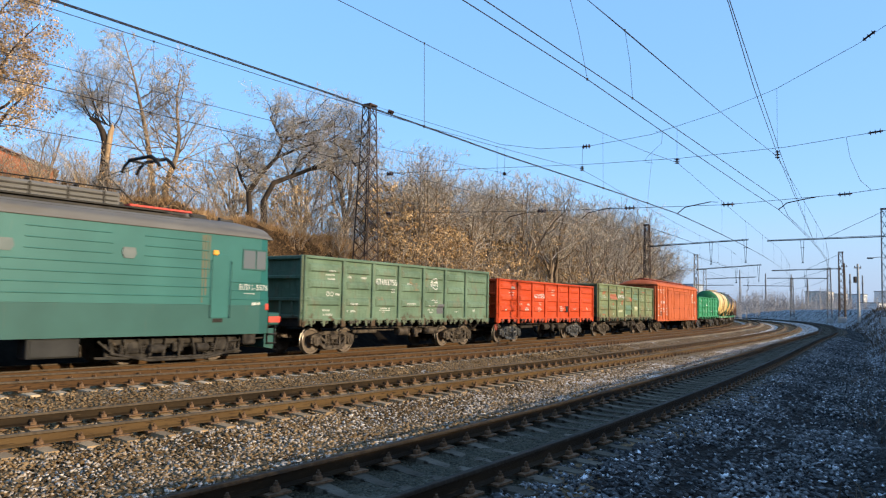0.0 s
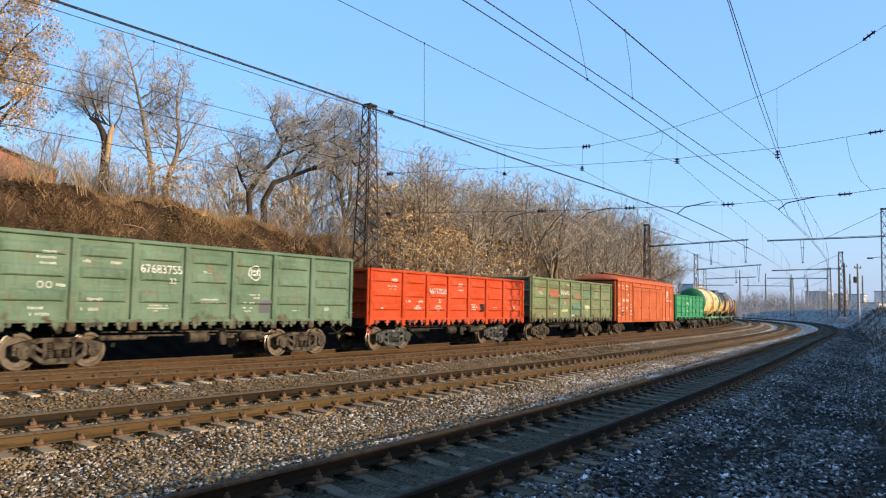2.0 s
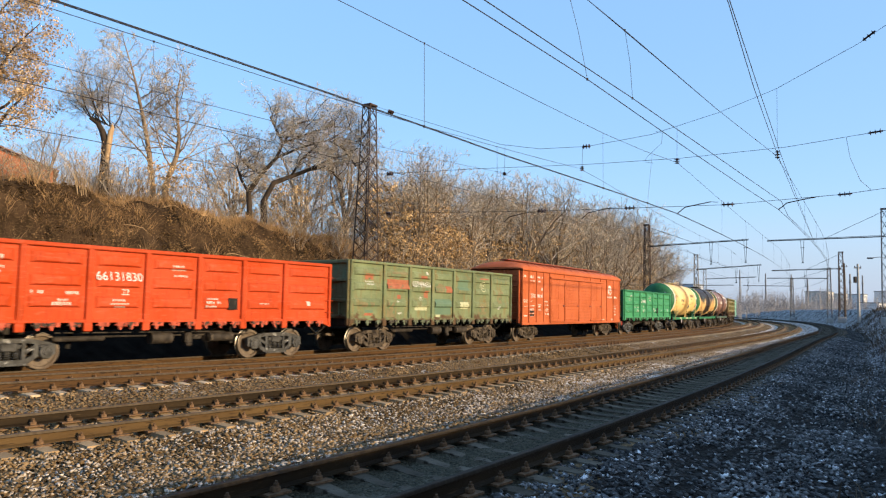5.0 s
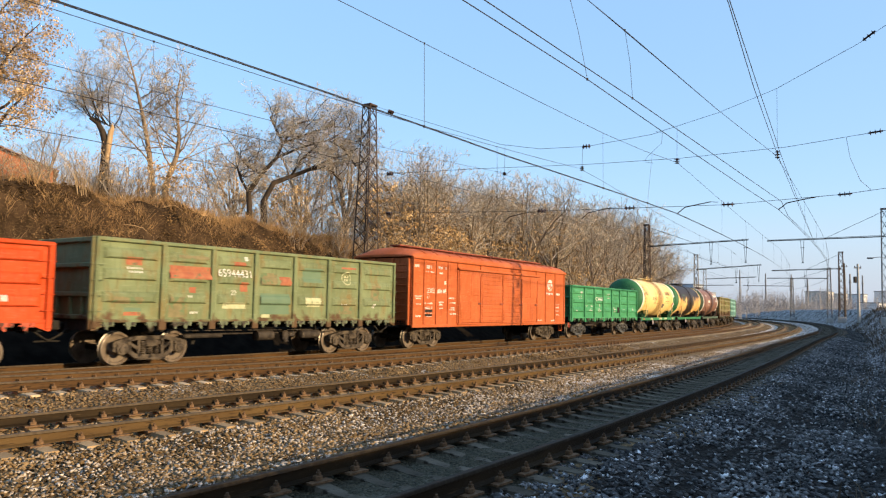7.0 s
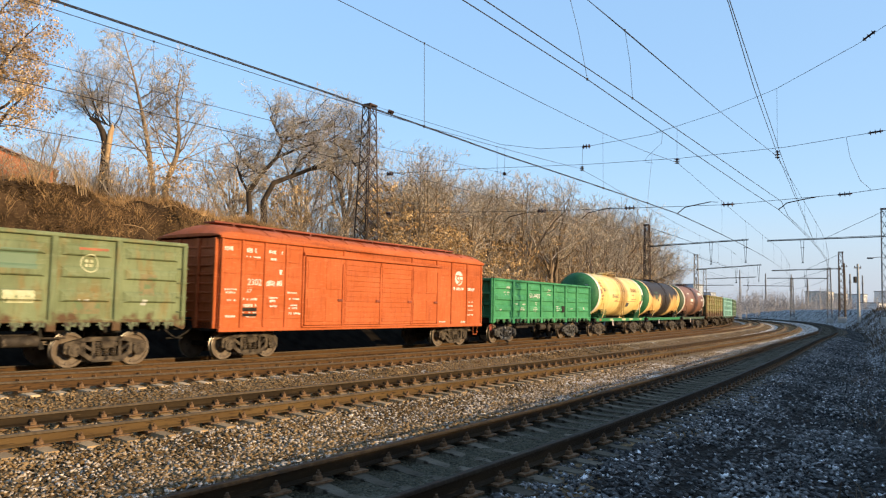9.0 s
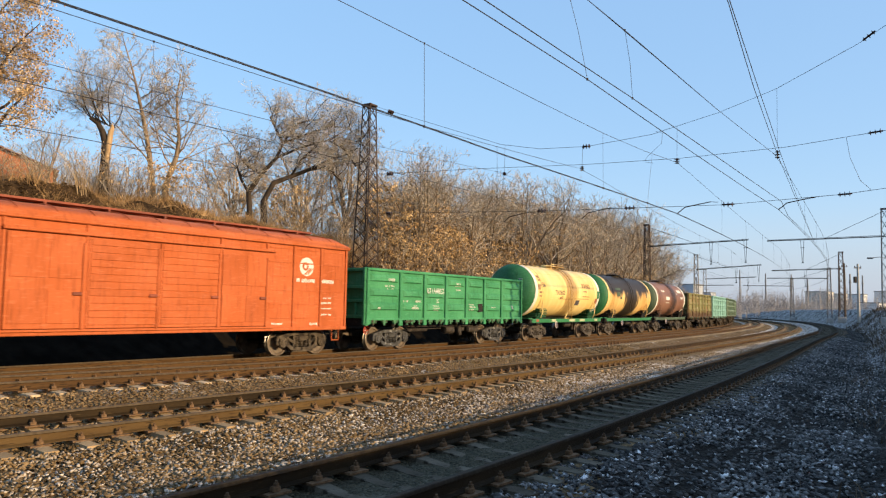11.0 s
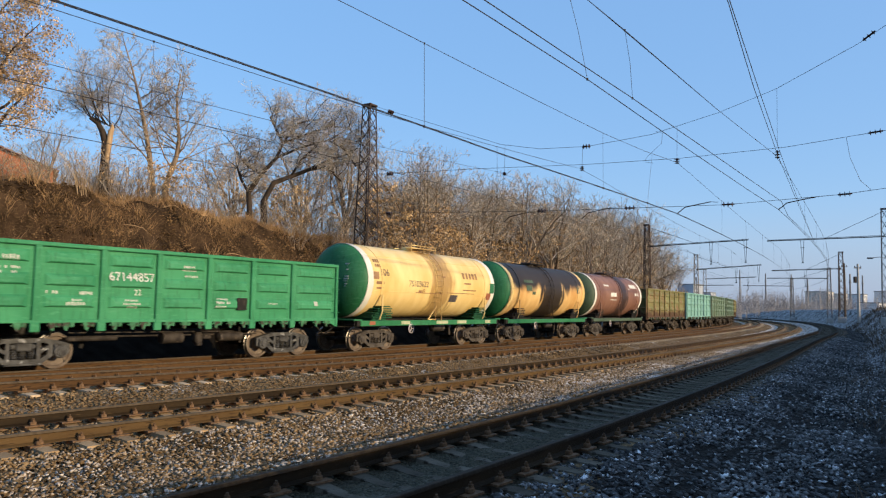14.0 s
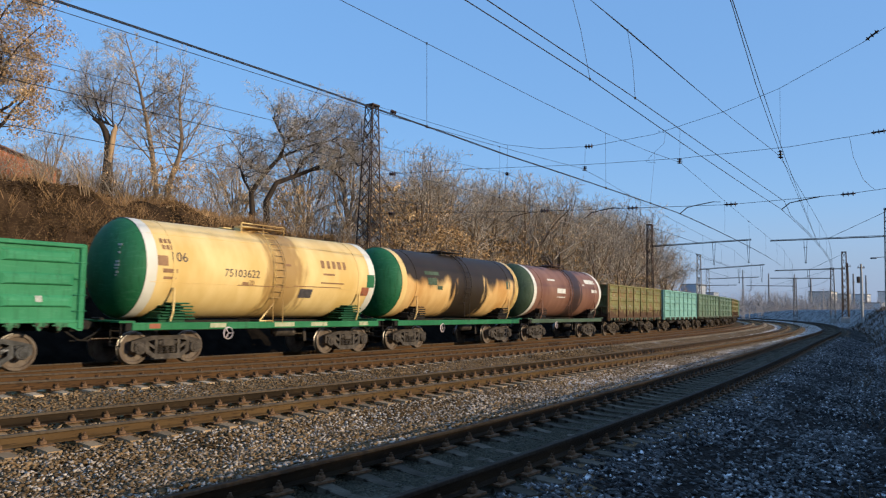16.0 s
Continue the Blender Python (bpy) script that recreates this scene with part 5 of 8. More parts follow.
for x, ww, m_ in ((-4.6, 0.35, M_ORANGE), (-2.4, 0.6, M_PALE), (0.35, 0.9, M_PALE), (2.0, 0.8, M_PALE), (4.4, 0.5, M_PALE)):
    part("sill_patch", Geo().box((x, -1.473, 1.03), (ww, 0.006, 0.14)), m_, t1)
for ang in (48, 106):
    part("weld_seam", Geo().tube([(-4.8, -1.502 * math.sin(radians(ang)), 2.72 + 1.502 * math.cos(radians(ang))), (4.8, -1.502 * math.sin(radians(ang)), 2.72 + 1.502 * math.cos(radians(ang)))], 0.008, 5), P_CREAM, t1)
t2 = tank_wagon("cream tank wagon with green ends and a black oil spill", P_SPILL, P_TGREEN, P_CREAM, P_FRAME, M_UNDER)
barrel_marks(t2, [(-2.9, 72, 1.1, 0.16), (-2.9, 86, 0.7, 0.3), (-2.3, 96, 0.4, 0.16), (4.0, 84, 0.4, 0.4)], P_DGREEN)
t3 = tank_wagon("brown tank wagon with white end bands", P_BROWN, P_DGREEN, M_BAND, P_DGREEN, M_UNDER)
barrel_marks(t3, [(-2.6, 64, 1.0, 0.12), (-1.4, 88, 1.2, 0.28), (-1.4, 102, 1.2, 0.05), (3.4, 60, 1.6, 0.3), (3.6, 84, 0.4, 0.2), (4.1, 84, 0.4, 0.2), (2.2, 70, 0.3, 0.1)], M_WHITE)

# ---- locomotive ----
P_TEAL = surf("teal_green_locomotive_paint", (0.014, 0.096, 0.085), (0.023, 0.120, 0.107), 0.6, 0.5, bump=0.08, c3=(0.10, 0.15, 0.11), spots=0.66, spot_scale=1.6, streak=(2.5, 2.5, 0.5))
P_LOW = surf("dull_dark_green_skirt_paint", (0.013, 0.064, 0.056), (0.020, 0.082, 0.072), 0.7, 0.6, bump=0.08, c3=(0.05, 0.075, 0.058), spots=0.62, spot_scale=2.0, streak=(2, 2, 0.5))
M_GREYROOF = surf("grey_roof_paint", (0.116, 0.11, 0.103), (0.143, 0.137, 0.128), 0.5, 0.8, bump=0.08, c3=(0.105, 0.0915, 0.075), spots=0.5, spot_scale=0.7, streak=(0.6, 2, 2), spec=0.2)
M_DARKROOF = surf("sooty_roof_gear", (0.03, 0.027, 0.022), (0.065, 0.058, 0.05), 2.0, 0.85, bump=0.2, spec=0.2)
M_REDTRIM = surf("red_trim_paint", (0.50, 0.045, 0.025), (0.60, 0.07, 0.04), 3.0, 0.5)
M_GLASS = bpy.data.materials.new("cab_glass")
M_GLASS.use_nodes = True
_b = M_GLASS.node_tree.nodes["Principled BSDF"]
_b.inputs["Base Color"].default_value, _b.inputs["Roughness"].default_value, _b.inputs["Metallic"].default_value = (0.10, 0.11, 0.115, 1), 0.10, 0.0
_b.inputs["IOR"].default_value = 1.6
M_LAMP = surf("orange_lamp_lens", (0.7, 0.30, 0.03), (0.8, 0.4, 0.06), 5.0, 0.3, bump=0.0)


M_CREST = surf("faded_grey_crest", (0.095, 0.12, 0.115), (0.13, 0.145, 0.14), 4.0, 0.6, bump=0.0, c3=(0.11, 0.145, 0.135), spots=0.6, spot_scale=6)


M_LBOGIE = surf("sooty_locomotive_bogie", (0.0152, 0.0127, 0.0107), (0.0558, 0.0476, 0.0395), 5.0, 0.8, 0.0, 0.5, c3=(0.127, 0.109, 0.0884), spots=0.66, spot_scale=8, spec=0.2)
M_GREYBOX = surf("dusty_grey_equipment_box", (0.016, 0.0156, 0.0148), (0.028, 0.0272, 0.0256), 2.0, 0.8, bump=0.1)


def locomotive():
    w = thing("locomotive", "teal-green electric locomotive with grey roof and raised pantograph", "locomotive")
    half, hw = 7.2, 1.53
    # body shell: side walls lean in a little towards the roof at the cab end
    def shell(z0, z1, mat, nm):
        g = Geo()
        prof = [(-half, hw), (half - 0.55, hw), (half - 0.12, hw - 0.10), (half, hw - 0.35), (half, -hw + 0.35), (half - 0.12, -hw + 0.10), (half - 0.55, -hw), (-half, -hw)]
        n = len(prof)
        vs = [(x, y, z0) for x, y in prof] + [(x - (0.12 if x > half - 0.3 and z1 > 3 else 0), y, z1) for x, y in prof]
        g.add(vs, [tuple(range(n)), tuple(reversed(range(n, 2 * n)))] + [((i + 1) % n, i, i + n, (i + 1) % n + n) for i in range(n)])
        return part(nm, g, mat, w)
    shell(0.74, 1.66, P_LOW, "skirt")
    shell(1.664, 3.86, P_TEAL, "body")
    for sy in (-1, 1):
        for k in range(7):
            z = 1.91 + k * 0.282
            for x0, x1 in ((-7.0, -5.35), (-4.45, -1.72), (-0.78, 1.52), (2.48, 4.62)) if k > 3 else ((-7.0, 4.66),):
                part("body_rib", Geo().box(((x0 + x1) / 2, sy * hw, z), (x1 - x0, 0.045, 0.026), 0.008), P_TEAL, w)
        for z in (1.85, 2.13, 2.40):
            part("body_rib", Geo().box((6.12, sy * hw, z), (1.25, 0.045, 0.026), 0.008), P_TEAL, w)
        part("gutter", Geo().box((-0.2, sy * (hw + 0.01), 3.88), (14.0, 0.07, 0.05), 0.01), M_GREYROOF, w)
        # cab door with handrails
        d = part("cab_door", Geo().box((5.08, sy * (hw + 0.004), 2.25), (0.62, 0.02, 1.98), 0.006), P_TEAL, w)
        for x in (4.72, 5.44):
            part("handrail", Geo().tube([(x, sy * (hw + 0.02), 1.25), (x, sy * (hw + 0.07), 1.3), (x, sy * (hw + 0.07), 3.0), (x, sy * (hw + 0.02), 3.05)], 0.012, 6), P_LOW, d)
        part("step_hole", Geo().box((5.02, sy * (hw + 0.004), 1.18), (0.36, 0.02, 0.12)), M_UNDER, w)
        # windows
        for x, zc, ww, hh in ((6.16, 3.14, 0.46, 0.58), (6.63, 3.14, 0.36, 0.58)):
            win = part("cab_window", Geo().box((x, sy * (hw + 0.002), zc), (ww + 0.1, 0.03, hh + 0.1), 0.01), P_LOW, w)
            part("pane", Geo().box((x, sy * (hw + 0.014), zc), (ww, 0.02, hh)), M_GLASS, win)
        for cx in (2.0, -1.25, -4.9):
            part("crest", Geo().prism([(cx - 0.14, 2.93), (cx + 0.14, 2.93), (cx + 0.22, 3.06), (cx + 0.18, 3.24), (cx - 0.18, 3.24), (cx - 0.22, 3.06)], min(sy * hw, sy * (hw + 0.03)), max(sy * hw, sy * (hw + 0.03))), M_CREST, w, "dull grey painted-over crest")
        part("marker_lamp", Geo().box((4.86, sy * (hw + 0.03), 3.28), (0.2, 0.06, 0.16), 0.03), M_LAMP, w, "orange lamp")
        part("tail_lamp", Geo().box((7.0, sy * (hw - 0.12), 1.62), (0.16, 0.14, 0.22), 0.03), M_REDTRIM, w)
    M_RUN = surf("rust_run_paint", (0.035, 0.095, 0.072), (0.13, 0.09, 0.045), 2.0, 0.6, bump=0.0, stretch=(6, 1, 0.5))
    for x, wd, z1, z2 in ((4.42, 0.12, 1.72, 3.80), (4.54, 0.12, 1.95, 3.82), (4.64, 0.08, 2.6, 3.8)):
        part("rust_streak", Geo().prism([(x - wd * 0.2, z1), (x + wd * 0.2, z1), (x + wd / 2, z2), (x - wd / 2, z2)], -hw - 0.005, -hw + 0.001), M_RUN, w, "brown rust run down the side")
    # rounded roof
    n = 15
    vs, fs = [], []
    for e, drop in ((-half, 0), (half - 1.1, 0), (half - 0.25, 0.08), (half - 0.02, 0.36)):
        for k in range(n):
            a = math.pi * k / (n - 1)
            vs.append((e, (hw + 0.0 - drop * 0.25) * math.cos(a), 3.86 + max(0.02, 0.58 - drop * 1.25) * math.sin(a) ** 0.75))
    for i in range(3):
        fs += [(i * n + k, i * n + k + 1, (i + 1) * n + k + 1, (i + 1) * n + k) for k in range(n - 1)]
    fs += [tuple(range(n)), tuple(reversed(range(3 * n, 4 * n)))]
    part("roof", Geo().add(vs, fs), M_GREYROOF, w, "rounded grey roof", 40)
    for y, z in ((-1.30, 4.14), (-1.10, 4.29), (-0.85, 4.40)):
        part("roof_strip", Geo().box((-1.4, y, z + 0.03), (11.2, 0.06, 0.07), 0.01), M_DARKROOF, w)
    part("roof_walkway", Geo().box((-1.8, -0.98, 4.42), (10.4, 0.34, 0.05), 0.01), M_DARKROOF, w)
    part("roof_hatch", Geo().box((-2.4, 0, 4.60), (8.8, 1.9, 0.46), 0.06), M_GREYROOF, w)
    for z in (4.56, 4.70):
        part("roof_strip", Geo().box((-2.4, -0.96, z), (8.6, 0.03, 0.04)), M_DARKROOF, w)
    part("roof_hatch", Geo().box((-5.4, -0.1, 4.92), (2.2, 1.2, 0.20), 0.05), M_DARKROOF, w)
    part("roof_hatch", Geo().box((1.7, 0, 4.48), (1.2, 1.3, 0.24), 0.05), M_DARKROOF, w)
    part("roof_hatch", Geo().box((4.9, -0.3, 4.42), (0.6, 0.5, 0.26), 0.06), M_DARKROOF, w)
    for k in range(9):
        part("roof_rib", Geo().box((-6.5 + k * 1.0, -0.965, 4.60), (0.05, 0.03, 0.40)), M_DARKROOF, w)
    part("horn", Geo().lathe([(-0.25, 0.09), (0.0, 0.04), (0.3, 0.035)], 10, 'X', (6.0, -0.4, 4.46)), M_DARKROOF, w, "", 40)
    for x in (-4.1, -3.0, -2.0, -0.4, 0.9):
        part("roof_insulator", Geo().lathe([(4.80, 0.05), (4.84, 0.09), (4.88, 0.05), (4.92, 0.09), (4.96, 0.03)], 10, 'Z', (x, -0.55, 0)), M_UNDER, w)
    part("roof_bus_bar", Geo().tube([(-5.4, -0.55, 4.97), (2.2, -0.55, 4.97)], 0.02, 6), M_UNDER, w)
    # pantograph
    zb = 4.56
    pan = part("pantograph", Geo().box((3.5, -0.62, zb), (2.0, 0.06, 0.06), 0.01).box((3.5, 0.62, zb), (2.0, 0.06, 0.06), 0.01).box((2.5, 0, zb), (0.06, 1.3, 0.06)).box((4.5, 0, zb), (0.06, 1.3, 0.06)), M_REDTRIM, w, "raised pantograph on a red frame")
    for x in (2.6, 4.4):
        for y in (-0.6, 0.6):
            part("insulator", Geo().lathe([(4.24, 0.06), (4.29, 0.1), (4.34, 0.06), (4.39, 0.1), (4.44, 0.06), (4.52, 0.05)], 10, 'Z', (x, y, 0)), M_GREYROOF, pan)
    part("drive_unit", Geo().box((3.5, -0.2, 4.44), (0.9, 0.5, 0.2), 0.04), M_DARKROOF, pan)
    xh, zh = 3.35, 6.12
    for x0, sx in ((2.75, -1), (4.25, 1)):
        for y in (-0.55, 0.55):
            xe = xh + sx * 1.45
            part("arm", Geo().tube([(x0, y, zb), (xe, y * 0.9, 5.26)], [0.024, 0.018], 6).tube([(xe, y * 0.9, 5.26), (xh, y * 0.45, zh - 0.06)], [0.014, 0.012], 5), M_DARKROOF, pan)
    for dx in (-0.25, 0.25):
        pts = [(xh + dx, y, zh + z) for y, z in ((-1.05, -0.34), (-0.88, -0.16), (-0.6, 0.0), (0.6, 0.0), (0.88, -0.16), (1.05, -0.34))]
        part("contact_bow", Geo().tube(pts, 0.055, 6), M_UNDER, pan)
    part("bow_carrier", Geo().tube([(xh - 0.25, -0.5, zh - 0.04), (xh + 0.25, -0.5, zh - 0.04)], 0.04, 6).tube([(xh - 0.25, 0.5, zh - 0.04), (xh + 0.25, 0.5, zh - 0.04)], 0.04, 6), M_UNDER, pan)
    # end, buffer beam, coupler, bogies
    part("buffer_beam", Geo().box((7.42, 0, 1.22), (0.5, 2.7, 0.42), 0.04), P_LOW, w)
    part("buffer_stripe", Geo().box((7.43, -1.355, 1.20), (0.5, 0.02, 0.20)).box((7.675, 0, 1.2), (0.02, 2.6, 0.2)), M_REDTRIM, w, "red stripe on the buffer beam")
    part("end_step", Geo().box((7.30, -1.34, 0.42), (0.36, 0.22, 0.03)).box((7.30, -1.36, 0.72), (0.36, 0.2, 0.03)).bar((7.14, -1.36, 1.0), (7.14, -1.36, 0.4), 0.03, 0.03).bar((7.46, -1.36, 1.0), (7.46, -1.36, 0.4), 0.03, 0.03), M_UNDER, w, "dark steel steps")
    for y in (-0.62, 0.62):
        win = part("end_window", Geo().box((half - 0.08, y, 3.2), (0.05, 0.86, 0.66), 0.01), P_LOW, w)
        part("pane", Geo().box((half - 0.05, y, 3.2), (0.03, 0.76, 0.56)), M_GLASS, win)
    part("plough", Geo().prism([(7.05, 0.28), (7.42, 0.22), (7.55, 0.9), (7.05, 0.9)], -1.32, 1.32), P_LOW, w)
    part("sand_box", Geo().box((6.35, -1.36, 0.62), (0.5, 0.22, 0.44), 0.04), M_LBOGIE, w)
    coupler(w, 7.3, 1)
    part("equipment_box", Geo().box((0.12, -1.2, 0.48), (1.35, 0.5, 0.52), 0.03).box((0.12, -1.46, 0.48), (1.2, 0.03, 0.44), 0.01), M_GREYBOX, w, "dusty grey equipment box")
    part("brake_rigging", Geo().bar((1.35, -1.3, 0.62), (1.75, -1.3, 0.30), 0.07, 0.06, 0.01).bar((1.3, -1.28, 0.16), (2.3, -1.28, 0.12), 0.05, 0.07, 0.01).bar((5.6, -1.3, 0.52), (7.0, -1.3, 0.60), 0.05, 0.05, 0.01), M_LBOGIE, w)
    for x, ax in ((3.9, (-1.5, 1.5)), (-4.0, (-1.5, 1.5))):
        bo = part("bogie", Geo().box((0, 0, 0.62), (1.2, 2.2, 0.3), 0.04), M_UNDER, w, "dark sprung locomotive bogie", 0, pose(x, 0, RAIL_Z))
        for sy in (-1, 1):
            g = Geo().box((0, sy * 1.12, 0.66), (4.3, 0.14, 0.16), 0.03)
            for a in ax:
                g.box((a, sy * 1.16, 0.52), (0.46, 0.22, 0.36), 0.04)
                g.lathe([(sy * 1.2, 0.17), (sy * 1.28, 0.17), (sy * 1.31, 0.1)][::sy], 14, 'Y', (a, 0, 0.52))
                for dx in (-0.55, 0.55):
                    g.bar((a + dx, sy * 1.15, 0.60), (a + dx * 0.5, sy * 1.15, 0.34), 0.1, 0.08, 0.015)
                    g.tube([(a + dx, sy * 1.16, 0.60), (a + dx, sy * 1.16, 0.30)], 0.06, 8)
                for k in range(5):
                    g.box((a, sy * 1.16, 0.26 + k * 0.026), (1.2 - k * 0.16, 0.09, 0.02))
            g.box((-2.2, sy * 1.12, 0.42), (0.16, 0.14, 0.42), 0.02).box((2.2, sy * 1.12, 0.42), (0.16, 0.14, 0.42), 0.02).box((0, sy * 1.14, 0.5), (0.36, 0.2, 0.3), 0.03)
            g.tube([(-2.3, sy * 1.2, 0.28), (-0.9, sy * 1.2, 0.2), (0.9, sy * 1.2, 0.2), (2.3, sy * 1.2, 0.28)], 0.035, 6)
            part("side_frame", g, M_LBOGIE, bo, "", 35)
            rr = random.Random(17 + int(x))
            for k in range(11):
                px = -2.2 + k * 0.44
                part("hanger_link", Geo().bar((px, sy * 1.27, 0.76), (px + rr.uniform(-0.12, 0.12), sy * 1.27, rr.uniform(0.18, 0.4)), 0.05, rr.uniform(0.05, 0.09), 0.01), M_LBOGIE, bo)
            part("equaliser", Geo().bar((-2.1, sy * 1.3, 0.36), (-1.0, sy * 1.3, 0.14), 0.05, 0.07, 0.01).bar((-1.0, sy * 1.3, 0.14), (1.0, sy * 1.3, 0.14), 0.05, 0.07, 0.01).bar((1.0, sy * 1.3, 0.14), (2.1, sy * 1.3, 0.36), 0.05, 0.07, 0.01), M_LBOGIE, bo)
            for a in ax:
                for dx in (-0.32, 0.32):
                    pts = [(a + dx + 0.07 * math.cos(q), sy * 1.24 + 0.07 * math.sin(q), 0.34 + q / 30 * 0.26) for q in [k * 0.9 for k in range(34)]]
                    part("coil_spring", Geo().tube(pts, 0.02, 5), M_LBOGIE, bo, "", 60)
                part("brake_cylinder", Geo().lathe([(-0.25, 0.05), (-0.2, 0.13), (0.2, 0.13), (0.24, 0.05)], 12, 'X', (a * 0.52, sy * 1.26, 0.46)), M_LBOGIE, bo, "", 40)
                part("brake_hanger", Geo().bar((a * 1.38, sy * 1.2, 0.7), (a * 1.36, sy * 1.2, 0.22), 0.06, 0.08, 0.01).bar((a * 1.36, sy * 1.2, 0.26), (a * 0.7, sy * 1.2, 0.22), 0.04, 0.05), M_LBOGIE, bo)
        WHEELSETS.extend(wheelset(bo, a) for a in ax)
    for x in (0.6, 1.6):
        part("sand_pipe", Geo().tube([(x, -1.2, 0.8), (x + 0.3, -1.25, 0.5), (x + 0.5, -0.9, 0.2)], 0.035, 6), M_BOGIE, w)
    lettering(w, "ВЛ11-5576", 6.36, 2.16, 0.18, -hw - 0.022, M_WHITE, "locomotive_number")
    marks(w, [(6.4, 1.72, 0.52, 0.10), (6.2, 2.04, 0.4, 0.03)], -hw - 0.006, M_WHITE)
    return w


loco = locomotive()

# order of the train: centre of each vehicle counted back from the first open wagon
TRAIN = [(loco, -14.96, 4.0), (g1, 0.0, 4.325), (red, 13.92, 4.325), (g2, 27.84, 4.325), (box_wagon, 43.23, 6.12), (g3, 58.75, 4.325), (t1, 71.97, 3.90), (t2, 83.80, 3.95), (t3, 95.90, 3.95),
         (g4, 108.9, 4.325), (g5, 122.8, 4.325), (g6, 136.7, 4.325)]


def children_wheelsets(ob):
    return [o for o in ob.children_recursive if o.name.startswith("wheelset")]


for k, src in enumerate((g6, g4, g6, g5, g6)):
    TRAIN.append((copy_thing(src, Matrix.Identity(4)), 150.6 + 13.92 * k, 4.325))

START_S, SPEED, BRAKE = 23.217, 5.1334, -0.02027


def run(t):
    return SPEED * t + 0.5 * BRAKE * t * t


def vehicle_pose(centre, pivot, t):
    s = START_S + centre - run(t)
    a, b = on_line(s - pivot, 0), on_line(s + pivot, 0)
    d = b - a
    m = (a + b) / 2
    return pose(m.x, m.y, 0.0, 0, 0, math.degrees(math.atan2(d.y, d.x)))


for ob, centre, pivot in TRAIN:
    ob.matrix_basis = vehicle_pose(centre, pivot, 0)

# ---- overhead line ----
M_MAST = surf("dark_rusty_mast_steel", (0.035, 0.026, 0.022), (0.085, 0.052, 0.036), 2.0, 0.8, 0.3, 0.2)
# weathered grey steel, lightened in colour for haze over the far masts
M_GREYMAST = surf("grey_weathered_hazed_mast_steel", (0.12, 0.12, 0.125), (0.19, 0.185, 0.18), 2.0, 0.75, 0.2, 0.2)
M_WIRE = surf("dark_wire", (0.035, 0.035, 0.04), (0.055, 0.05, 0.05), 3.0, 0.6, 0.5, 0.0)
M_CONC = surf("weathered_concrete_pole", (0.30, 0.29, 0.27), (0.40, 0.38, 0.35), 2.0, 0.9, 0.0, 0.3)
M_INS = surf("brown_glazed_insulator", (0.03, 0.018, 0.015), (0.05, 0.03, 0.025), 4.0, 0.25, 0.0, 0.0)


def lattice_mast(label, s, off, z0, z1, wide, narrow, mat, panels=12, lean=0.0):
    """A square lattice mast: four legs, and crossed braces as parts."""
    x, y, t = line(s, off)
    m = thing("catenary_mast", label, "catenary mast", "catenary masts", at=pose(float(x), float(y), z0, 0, lean, math.degrees(float(t))))
    h = z1 - z0

    def half(z): return (wide + (narrow - wide) * z / h) / 2
    cs = ((-1, -1), (1, -1), (1, 1), (-1, 1))
    for a, b in cs:
        part("leg", Geo().bar((a * half(0), b * half(0), -0.4), (a * half(h), b * half(h), h), 0.07, 0.07), mat, m)
    for k in range(panels):
        za, zb = h * k / panels, h * (k + 1) / panels
        for i in range(4):
            (a0, b0), (a1, b1) = cs[i], cs[(i + 1) % 4]
            part("brace", Geo().bar((a0 * half(za), b0 * half(za), za), (a1 * half(zb), b1 * half(zb), zb), 0.035, 0.035), mat, m)
            part("brace", Geo().bar((a1 * half(za), b1 * half(za), za), (a0 * half(zb), b0 * half(zb), zb), 0.03, 0.03), mat, m)
    part("cap", Geo().box((0, 0, h), (narrow + 0.16, narrow + 0.16, 0.12), 0.02), mat, m)
    part("foundation", Geo().box((0, 0, -0.55), (wide + 0.3, wide + 0.3, 0.8), 0.05), M_CONC, m)
    return m


def wire(name, pts, r, label, category="wire", group="overhead wires", mat=None):
    return thing(name, label, category, group, mesh=Geo().tube(pts, r, 5).mesh(name, mat or M_WIRE))


def insulator(p, q, group="line insulators"):
    """A short string of glazed discs from p to q."""
    p, q = Vector(p), Vector(q)
    p, q = p.lerp(q, 0.15), p.lerp(q, 0.85)
    L = (q - p).length
    n = max(3, int(L / 0.17))
    g = Geo()
    prof = [(0, 0.03)]
    for k in range(n):
        a = L * (k + 0.3) / n
        prof += [(a, 0.04), (a + 0.035, 0.13), (a + 0.06, 0.04)]
    prof.append((L, 0.03))
    g.lathe(prof, 10, 'Z')
    ob = thing("insulator", "brown glazed insulator string on the overhead line", "insulator", group, mesh=g.mesh("insulator", M_INS, 50))
    ob.matrix_basis = Matrix.Translation(p) @ (q - p).to_track_quat('Z', 'Y').to_matrix().to_4x4()
    return ob


SUPPORT = [-22.0, 33.5, 78.0, 110.0, 142.0, 175.0, 208.0]
